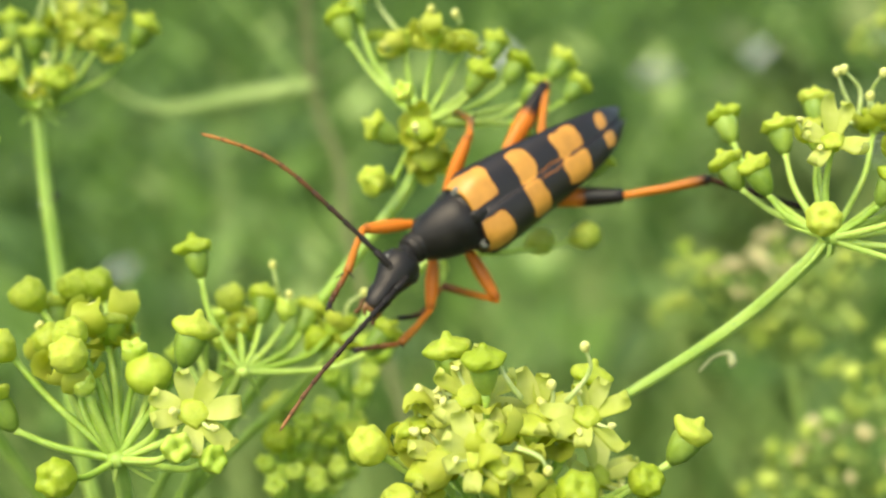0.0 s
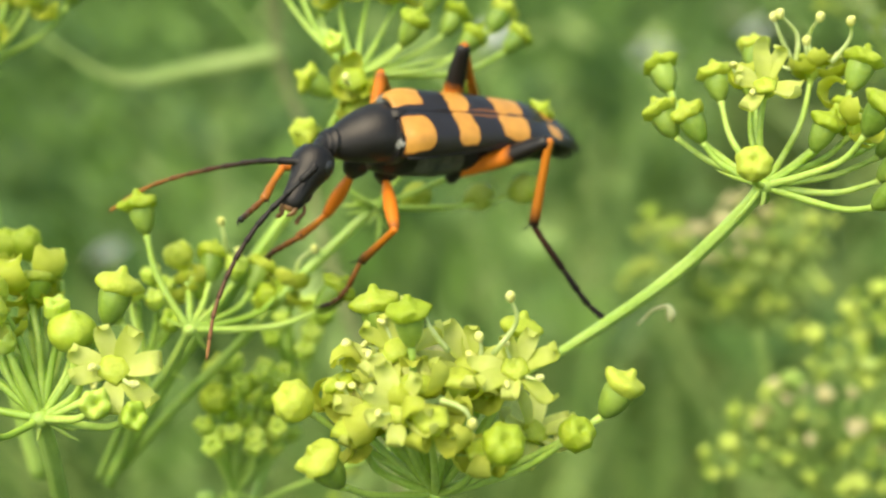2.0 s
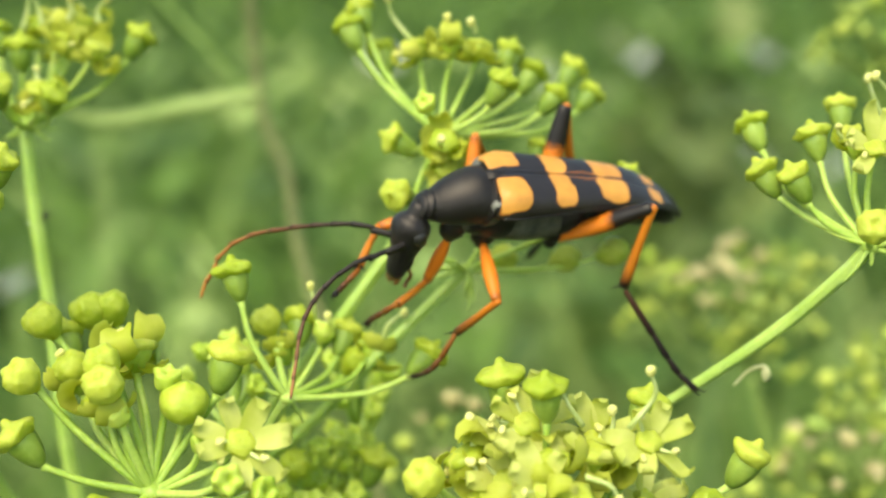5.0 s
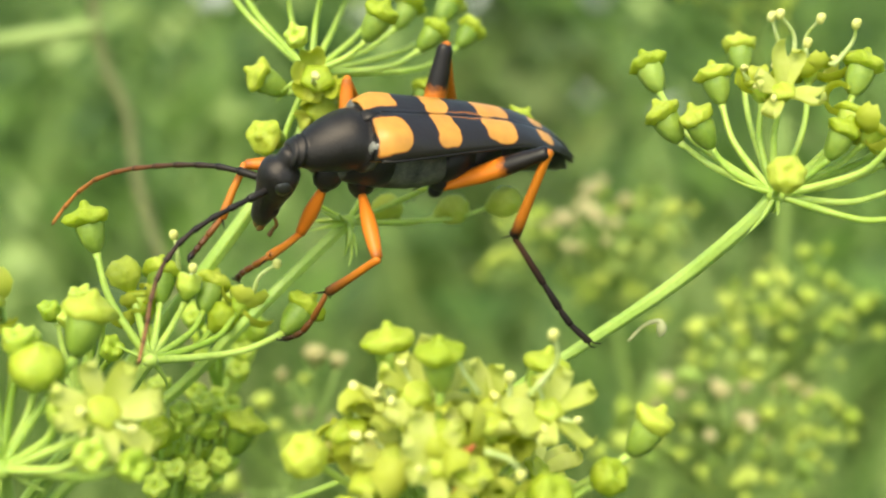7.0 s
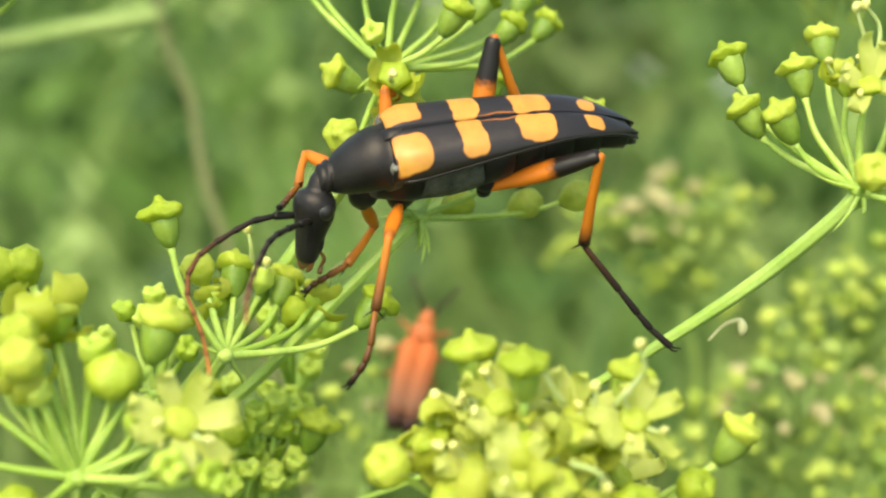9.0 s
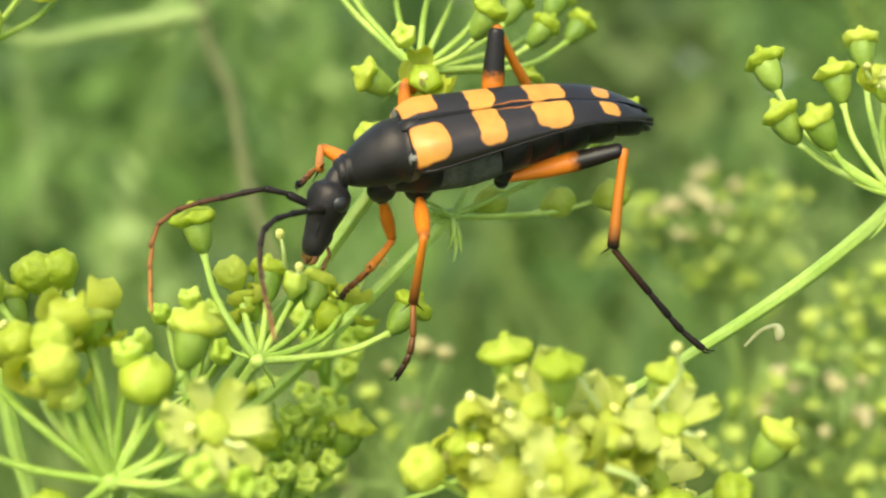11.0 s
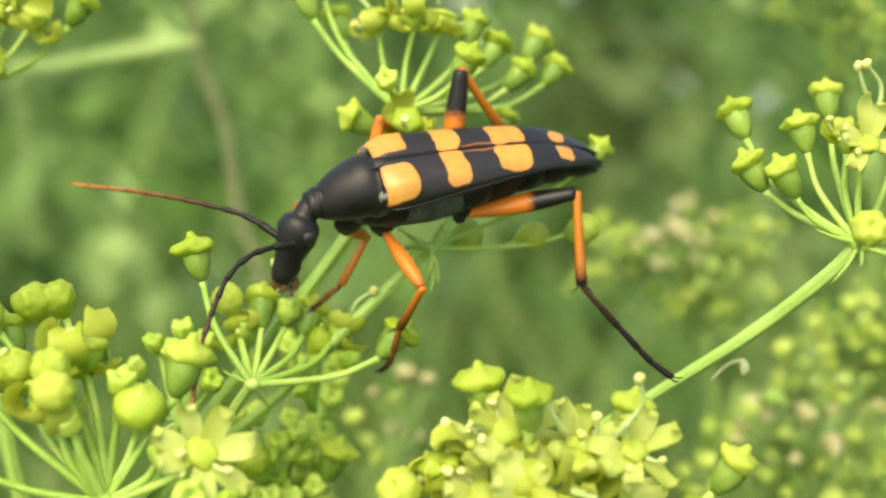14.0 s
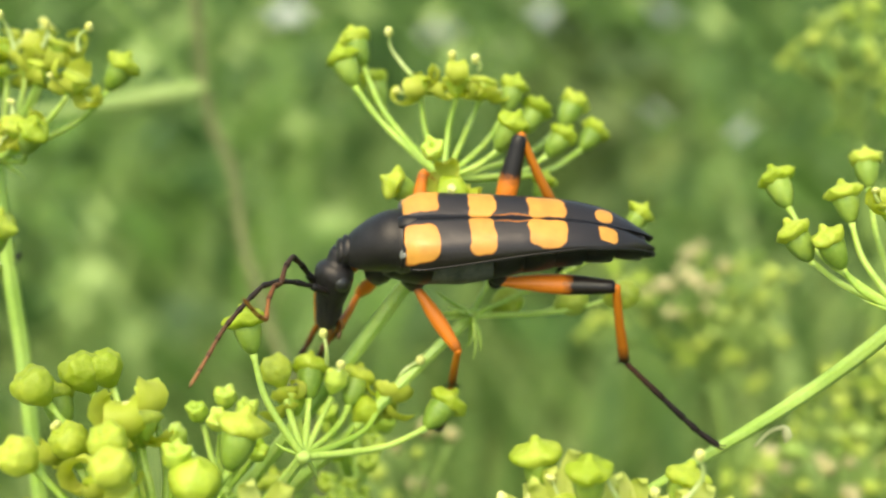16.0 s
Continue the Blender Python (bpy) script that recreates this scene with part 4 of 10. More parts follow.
# ---- white meadow flowers, far out of focus ----
TUFT = Shape()
TR = random.Random(7)
for k in range(9):
    a, r = TR.uniform(0, 6.28), math.sqrt(TR.random()) * 4.2
    TUFT.ball((r * math.cos(a), r * math.sin(a), TR.uniform(-0.6, 0.6)), (2.0, 2.0, 0.9), 7, 4)
TUFT = TUFT.mesh("flower_head", WHITE)
for n, (wx, wy, wz, ws) in enumerate((
        (-125, 708, -85, 1.5), (31, 1008, -133, 2.9), (118, 1009, -128, 2.3), (99, 888, -176, 1.9), (-53, 1005, -141, 2.2),
        (-163, 287, -87, 0.7), (90, 492, -100, 0.9), (-171, 306, -93, 0.6))):
    fl = tagged(new("white_flower"), "small white meadow flower on a thin stalk", "flower", "white meadow flowers")
    fl.location = (wx * MM, wy * MM, wz * MM)
    part("flower_head", TUFT, fl, pose(0, 0, 0, 25, 10 * (n % 3), 40 * n) @ Matrix.Scale(ws * 1.35, 4))
    st = curve_points([(0, 0, -0.5), (4, 3, (GROUND - wz) * 0.4), (10, 8, GROUND - wz)], 6)
    part("stalk", Shape().tube(st, 0.8, 6).mesh("stalk", FAR_GREEN), fl)

# bent grass seed head and its dry stalk
sg = tagged(new("bent_grass"), "pale green grass leaf bent over on a brown stalk", "grass")
part("leaf", Shape().tube(curve_points([(-66, 80, 2), (-56, 80, -4), (-45, 80, -3), (-35.5, 80, -1.5)], 6), [0.15, 0.17, 0.2, 0.24, 0.28, 0.34, 0.42, 0.52, 0.62, 0.72, 0.82, 0.9, 0.96, 1.0, 1.0, 1.0, 0.95, 0.85, 0.7], 8).mesh("leaf", PALE_GRASS), sg)
part("stalk", Shape().tube(curve_points([(-37, 82, 30), (-36, 80, -1), (-33, 78, -10), (-31, 74, -19), (-25, 68, -34), (-20, 63, -50), (-12, 58, -90), (-4, 55, -200), (4, 52, -500), (10, 50, GROUND)], 6), 0.55, 8).mesh("stalk", DRY), sg)
part("leaf", Shape().tube(curve_points([(-58, 90, 20), (-49, 87, 9), (-40, 84, 0), (-36, 80, -3)], 6), [0.4] * 19, 8).mesh("leaf", MID_GRASS), sg)


# ---- longhorn beetle: x ahead, y to its left, z up ----
beetle = tagged(new("longhorn_beetle"), "black and orange-yellow banded longhorn beetle standing on parsnip umbels", "beetle")
limb = {}


def wing_case(side, mat):
    """Half a tapering, gently arched shell with a rounded shoulder and a cut-off tip."""
    xs = [0.2, 0.05, -0.25, -0.7, -1.3, -2.2, -3.2, -4.2, -5.2, -6.2, -7.2, -8.2, -9.2, -10.2, -11.0, -11.7, -12.2, -12.7, -13.1, -13.5]
    n, v, f, edge = 16, [], [], []
    for layer in (0.0, 0.14):
        for x in xs:
            u = max(-x / 12.8, 0)
            w = 2.52 * (1 - 0.62 * u ** 1.35)
            if x > -1.0:
                w *= 0.82 + 0.18 * math.sin(min(1.0, (0.2 - x) / 1.2) * math.pi / 2)
            if x < -10.6:
                w *= 0.10 + 0.90 * (1 - ((-10.6 - x) / 3.0) ** 1.6)
            h = max(0.14, 1.08 - 1.25 * u)
            top = 1.74 + 1.28 * u * (1 - 0.12 * u) - 1.1 * u ** 6 - 0.75 * max(0.0, u - 0.6) ** 1.3 + 0.16 * math.sin(math.pi * min(u, 1.0))
            if x > -0.4:
                top -= 0.4 * (x + 0.4)
            gap = 0.015 + 2.0 * max(0.0, u - 0.88)
            hump = 0.10 * math.exp(-((x + 0.9) / 0.8) ** 2)
            for j in range(n):
                k = min(j / (n - 3), 1.0)
                y = k ** 0.9
                z = top - 0.12 * k * k - h * k ** 4.5 + hump * math.exp(-((k - 0.72) / 0.2) ** 2) - 0.03 * math.exp(-(k / 0.07) ** 2)
                if j == n - 2:
                    y, z = 1.0, z - 0.13 * (1 - 0.6 * u)
                if j == n - 1:
                    y, z = 0.93, z - 0.26 * (1 - 0.6 * u)
                if j == n - 2 and not layer:
                    edge.append((x, side * (gap + w), z))
                v.append((x - 0.35 * max(0.0, u - 0.93) * 8 * k * -0.3, side * (gap + (w - layer) * y), z - layer))
    m = len(xs)
    for layer in (0, 1):
        for i in range(m - 1):
            for j in range(n - 1):
                a = layer * m * n + i * n + j
                q = (a, a + 1, a + n + 1, a + n)
                f.append(q if (side > 0) == (layer == 0) else tuple(reversed(q)))
    o = m * n
    for i in range(m - 1):
        for j in (0, n - 1):
            a = i * n + j
            f.append((a, a + n, a + n + o, a + o))
    for j in range(n - 1):
        for i in (0, m - 1):
            a = i * n + j
            f.append((a, a + 1, a + 1 + o, a + o))
    return mesh_of("wing_case", v, f, mat), Shape().tube(curve_points(edge[2:], 2), 0.075, 8).mesh("rim", BLACK)


for side, mat, label in ((1, CASE_L, "banded left wing case"), (-1, CASE_R, "banded right wing case")):
    shell, bead = wing_case(side, mat)
    part("rim", bead, part("wing_case", shell, beetle, None, label), None, "glossy black rim")
part("scutellum", Shape().loft([(0.45, 0.35, 0.1, 1.30), (0.1, 0.42, 0.14, 1.48), (-0.4, 0.26, 0.1, 1.66), (-0.7, 0.05, 0.05, 1.68)], 10).mesh("scutellum", BLACK), beetle)
part("pronotum", Shape().loft([(-0.25, 1.50, 1.25, 0.0), (-0.12, 1.90, 1.48, -0.08), (0.05, 1.94, 1.55, -0.12), (0.2, 1.82, 1.53, -0.15), (0.32, 1.74, 1.51, -0.17), (0.5, 1.74, 1.56, -0.20), (0.9, 1.68, 1.56, -0.30), (1.3, 1.58, 1.51, -0.46), (1.8, 1.42, 1.36, -0.72), (2.25, 1.20, 1.14, -0.97), (2.55, 1.00, 0.98, -1.13), (2.72, 0.84, 0.83, -1.24), (2.80, 0.78, 0.76, -1.29), (2.90, 0.90, 0.86, -1.35), (3.02, 0.88, 0.84, -1.42), (3.10, 0.72, 0.70, -1.47), (3.2, 0.80, 0.76, -1.53), (3.3, 0.76, 0.72, -1.58), (3.38, 0.55, 0.52, -1.62)], 36).mesh("pronotum", BLACK), beetle, None, "dull black bell-shaped pronotum with a ringed collar")
part("fringe", Shape().loft([(0.2, 1.72, 1.46, -0.14), (0.1, 1.89, 1.54, -0.12), (0.0, 1.955, 1.575, -0.11), (-0.2, 1.98, 1.5, -0.03), (-0.42, 1.95, 1.5, 0.02), (-0.5, 1.6, 1.25, 0.05)], 30).mesh("fringe", DOWN), beetle, None, "grey hair fringe behind the pronotum")
for sgn in (1, -1):
    part("hair_tuft", Shape().knobbly((-0.02, sgn * 1.62, 0.66), 0.34, [(Vector((0.2, sgn * 0.7, 0.7)).normalized(), 0.12, 0.2)], 16, 10, 1.3, 0.03, random.Random(5)).mesh("hair_tuft", HAIR), beetle, None, "silvery hair tuft at the corner of the pronotum")
part("thorax", Shape().loft([(1.5, 0.8, 0.6, -1.7), (0.8, 1.25, 0.9, -1.5), (-0.2, 1.65, 1.3, -1.0), (-1.6, 1.95, 1.6, -0.8), (-3.2, 1.95, 1.55, -0.7), (-4.4, 1.8, 1.4, -0.55), (-5.6, 1.5, 1.05, -0.4)], 24).mesh("thorax", DOWN), beetle, None, "grey downy underside")
part("mesothorax", Shape().loft([(1.1, 0.9, 0.7, -1.55), (0.5, 1.4, 1.05, -1.35), (-0.2, 1.78, 1.36, -1.02), (-0.9, 1.98, 1.56, -0.86), (-1.5, 2.02, 1.60, -0.80), (-1.75, 1.85, 1.5, -0.8)], 24).mesh("mesothorax", BLACK), beetle)
for k, (mid, tall) in enumerate(((-0.12, 1.40), (0.24, 1.40), (0.52, 1.28), (0.70, 1.10), (0.74, 0.82))):
    x0, x1 = -4.8 - 1.62 * k, -4.8 - 1.62 * (k + 1.04)
    w0, w1 = 1.75 - 0.23 * k, 1.75 - 0.23 * (k + 1)
    step = 0.2 - 0.08 * k
    part("abdomen_segment", Shape().loft([(x0 + 0.1, w0 * 0.88, tall * 0.88, mid - step), (x0 - 0.08, w0, tall, mid - step), ((x0 + x1) / 2, (w0 + w1) / 2 + 0.05, tall * 1.0, mid), (x1 + 0.12, w1 + 0.05, tall * 0.95, mid + step), (x1, w1 * 0.85, tall * 0.78, mid + step)], 20).mesh("abdomen_segment", BLACK), beetle)
part("abdomen_tip", Shape().loft([(-12.3, 0.66, 0.55, 0.82), (-12.9, 0.54, 0.44, 0.58), (-13.4, 0.36, 0.30, 0.30), (-13.8, 0.12, 0.1, 0.08)], 14).mesh("abdomen_tip", BLACK), beetle)
COXAE = {"F": (1.0, 0.8, -2.5), "M": (-0.9, 1.1, -2.4), "H": (-5.3, 1.1, -1.75)}
SIZES = {"F": (3.6, 3.0, 2.7, 0.40, 0.22, 0.18), "M": (4.3, 3.6, 3.9, 0.41, 0.23, 0.18), "H": (6.4, 5.0, 7.0, 0.60, 0.28, 0.19)}


def femur_mesh(ln, r, mat):
    prof = [(0.0, 0.36), (0.06, 0.46), (0.2, 0.66), (0.4, 0.92), (0.6, 1.0), (0.78, 0.88), (0.9, 0.74), (0.96, 0.72), (0.99, 0.58), (1.0, 0.3)]
    return Shape().loft([(-0.1, r * 0.2, r * 0.2, 0)] + [(ln * u, r * k * 0.85, r * k, 0) for u, k in prof], 16).mesh("femur", mat)


def tibia_mesh(ln, r, mat):
    s = Shape().loft([(-0.12, r * 0.5, r * 0.5, 0), (0.0, r * 0.95, r * 0.95, 0), (ln * 0.1, r * 0.85, r * 0.85, 0.0), (ln * 0.5, r * 0.92, r * 0.92, 0.04), (ln * 0.85, r * 1.1, r * 1.1, 0), (ln * 0.98, r * 1.15, r * 1.15, 0), (ln + 0.04, r * 0.6, r * 0.6, 0)], 12)
    return s.mesh("tibia", mat)


def tarsus_mesh(ln, r, mat, hook=0.0, bow=0.0):
    s = Shape()
    cuts = (0.0, 0.42, 0.64, 0.78, 0.97)
    for a, b in zip(cuts, cuts[1:]):
        x0, x1 = ln * a, ln * b
        s.loft([(x0, r * 0.6, r * 0.6, 0), (x0 + 0.06, r * 0.85, r * 0.8, 0), (x1 - 0.12, r * 1.15, r * 1.0, 0), (x1 + 0.02, r * 0.7, r * 0.7, 0)], 9)
    for sgn in (1, -1):
        s.tube([(ln * 0.95, sgn * 0.05, 0), (ln * 0.99, sgn * 0.2, 0.03), (ln * 1.02, sgn * 0.26, -0.1), (ln * 1.02, sgn * 0.24, -0.2)], [0.06, 0.06, 0.045, 0.015], 6)
    s.v = [(x, y + hook * max(0.0, (x / ln - 0.68) / 0.32) ** 2 - max(0.0, hook - 0.25) * x / ln, z + bow * math.sin(math.pi * min(1.0, max(0.0, x / ln)) ** 1.3)) for x, y, z in s.v]
    return s.mesh("tarsus", mat)


for key, (cx, cy, cz) in COXAE.items():
    lf, lt, ls, rf, rt, rs = SIZES[key]
    fm = femur_mesh(lf, rf, HIND_FEMUR if key == "H" else FEMUR)
    tm = tibia_mesh(lt, rt, {"F": FRONT_TIBIA, "M": TIBIA, "H": HIND_TIBIA}[key])
    sm = tarsus_mesh(ls, rs, TARSUS if key == "H" else FRONT_TARSUS, 0.7 if key == "H" else 0.25, 0.55 if key == "M" else 0.0)
    spur = Shape().tube([(0, 0, 0), (0.35, 0.15, -0.1), (0.75, 0.32, -0.22)], [0.06, 0.05, 0.01], 6).mesh("spur", TARSUS)
    for side, tag in ((1, "n"), (-1, "f")):
        big = 0.55 if key == "H" else 0.8
        cup = Shape().ball((cx, side * cy * 0.85, cz + 0.42), (big, 0.62, big + 0.12), 16, 9).ball((cx, side * cy, cz - 0.08), (0.42, 0.40, 0.44), 12, 6)
        part("coxa", cup.mesh("coxa", BLACK), beetle)
        limb[key + tag + "_femur"] = part("femur", fm, beetle, None, "orange hind femur with a black end" if key == "H" else "orange femur")
        t_ob = limb[key + tag + "_tibia"] = part("tibia", tm, beetle)
        for sgn in (1, -1):
            part("spur", spur, t_ob, pose(lt * 0.97 * MM, 0, 0, 0 if sgn > 0 else 180, 0, 25 * sgn))
        limb[key + tag + "_tarsus"] = part("tarsus", sm, beetle, None, "black slender tarsus")

HEAD = [(-0.3, 0.50, 0.48, 0.0), (0.0, 0.62, 0.60, 0.0), (0.3, 0.64, 0.62, 0.02), (0.5, 0.66, 0.64, 0.04), (0.62, 0.78, 0.74, 0.06), (0.78, 1.00, 0.92, 0.08), (1.1, 1.14, 1.02, 0.10), (1.6, 1.13, 1.01, 0.08), (2.0, 1.04, 0.95, 0.03), (2.3, 0.91, 0.87, -0.02), (2.7, 0.79, 0.78, -0.08), (3.1, 0.72, 0.70, -0.12), (3.5, 0.68, 0.64, -0.15), (3.9, 0.63, 0.56, -0.18), (4.2, 0.52, 0.45, -0.2), (4.35, 0.36, 0.29, -0.22)]
hs = Shape().loft(HEAD, 28)
for sgn in (1, -1):
    hs.ball((1.95, sgn * 0.46, 0.62), (0.34, 0.28, 0.30), 12, 7).ball((3.2, sgn * 0.52, -0.35), (0.5, 0.24, 0.28), 10, 6)
hs.loft([(2.2, 0.45, 0.12, 0.66), (2.7, 0.52, 0.14, 0.52), (3.3, 0.46, 0.12, 0.38), (3.7, 0.4, 0.08, 0.22)], 12)
head = limb["head"] = part("head", hs.mesh("head", BLACK), beetle, None, "long dull black head bent downwards")
for sgn in (1, -1):
    part("eye", Shape().ball((1.40, sgn * 0.84, 0.16), (0.52, 0.40, 0.52), 18, 11).ball((1.66, sgn * 0.82, -0.16), (0.38, 0.30, 0.36), 14, 8).mesh("eye", EYE), head, None, "dark grey notched eye")
    part("mandible", Shape().tube(curve_points([(4.1, sgn * 0.30, -0.22), (4.5, sgn * 0.34, -0.27), (4.8, sgn * 0.08, -0.32)], 3), [0.2, 0.2, 0.19, 0.16, 0.13, 0.09, 0.03], 8).mesh("mandible", MOUTH), head)
    part("palp", Shape().tube(curve_points([(3.5, sgn * 0.4, -0.5), (3.9, sgn * 0.62, -0.85), (4.35, sgn * 0.5, -0.9), (4.75, sgn * 0.6, -0.8)], 3), [0.09, 0.09, 0.1, 0.1, 0.11, 0.1, 0.1, 0.12, 0.13, 0.1], 7).mesh("palp", MOUTH), head)
part("labrum", Shape().loft([(4.1, 0.36, 0.14, 0.0), (4.35, 0.33, 0.12, -0.06), (4.55, 0.22, 0.06, -0.12)], 10).mesh("labrum", MOUTH), head, None, "amber upper lip")
for tag in ("An", "Af"):
    for k in range(11):
        r, ln = 0.185 - 0.0075 * k, (12.0 if tag == "An" else 12.9) / 11
        prof = [(-0.05, 0.6), (0.04, 0.78), (ln * 0.5, 0.84), (ln - 0.14, 1.04), (ln - 0.02, 0.92), (ln + 0.04, 0.6)] if k < 10 else [(-0.05, 0.6), (0.04, 0.85), (ln * 0.5, 0.9), (ln * 0.85, 0.7), (ln, 0.25)]
        if k == 0:
            prof = [(-0.1, 0.7), (0.05, 1.0), (ln * 0.6, 1.15), (ln - 0.1, 1.2), (ln + 0.04, 0.7)]
        limb[f"{tag}_{k}"] = part("antenna_joint", Shape().loft([(x, r * q, r * q, 0) for x, q in prof], 10).mesh("antenna_joint", (DARK_FEELER if tag == "An" else FEELER)[k]), beetle, None, "black antenna base" if k == 0 else ("rusty orange antenna tip" if k == 10 else ""))

# ---- red soldier beetle on the rear growth ----
soldier = tagged(new("soldier_beetle"), "red-orange soldier beetle climbing, out of focus", "beetle")
SPREAD = []
SOLDIER = 0.92
LANDING = (GROUND + 40 * noise.noise((1500 / 2500, 1000 / 2500, 0)) + 1.5) * MM  # where it settles after its flight
for sgn in (1, -1):
    case = part("wing_case", Shape(SOLDIER).loft([(1.2, 0.5, 0.35, 0.2), (0.6, 0.85, 0.55, 0.3), (-1.5, 0.92, 0.55, 0.3), (-4.0, 0.85, 0.5, 0.2), (-5.4, 0.5, 0.3, 0.1)], 14).mesh("wing_case", RED_CASE), soldier, pose(0, sgn * 0.00058, 0))
    part("wing_tip", Shape(SOLDIER).loft([(-4.9, 0.72, 0.44, 0.2), (-5.5, 0.6, 0.36, 0.12), (-6.0, 0.25, 0.2, 0.05)], 12).mesh("wing_tip", RED_DARK), case)
    wing = part("hind_wing", Shape(SOLDIER).loft([(0.8, 0.3, 0.04, 0.1), (-1.5, 0.7, 0.05, 0.1), (-4.2, 0.75, 0.05, 0.08), (-5.6, 0.3, 0.03, 0.05)], 12).mesh("hind_wing", RED_DARK), soldier, pose(0, sgn * 0.0003, -0.0001))
    SPREAD.append((sgn, case, wing))
    for k, lx in enumerate((1.6, 0.2, -1.2)):
        part("leg", Shape(SOLDIER).tube(curve_points([(lx, sgn * 0.8, -0.2), (lx + 0.5 - 0.5 * k, sgn * 1.6, -0.4), (lx + 0.7 - 0.9 * k, sgn * 2.1, -1.8)], 4), 0.12, 7).mesh("leg", RED), soldier)
    part("antenna", Shape(SOLDIER).tube(curve_points([(3.3, sgn * 0.3, 0.1), (4.4, sgn * 1.0, 0.5), (5.8, sgn * 1.9, 0.4)], 4), 0.13, 6).mesh("antenna", RED_DARK), soldier)
part("pronotum", Shape(SOLDIER).loft([(1.0, 0.75, 0.4, 0.15), (1.4, 1.0, 0.45, 0.15), (2.2, 0.9, 0.42, 0.15), (2.6, 0.5, 0.3, 0.12)], 14).mesh("pronotum", RED), soldier)
part("head", Shape(SOLDIER).loft([(2.4, 0.45, 0.3, 0.1), (2.9, 0.62, 0.4, 0.05), (3.4, 0.45, 0.3, 0.0), (3.6, 0.2, 0.15, 0.0)], 12).mesh("head", RED), soldier)
part("abdomen", Shape(SOLDIER).loft([(0.8, 0.7, 0.4, -0.3), (-2.0, 1.1, 0.5, -0.3), (-5.0, 0.8, 0.4, -0.25), (-5.9, 0.3, 0.2, -0.2)], 14).mesh("abdomen", RED_DARK), soldier)


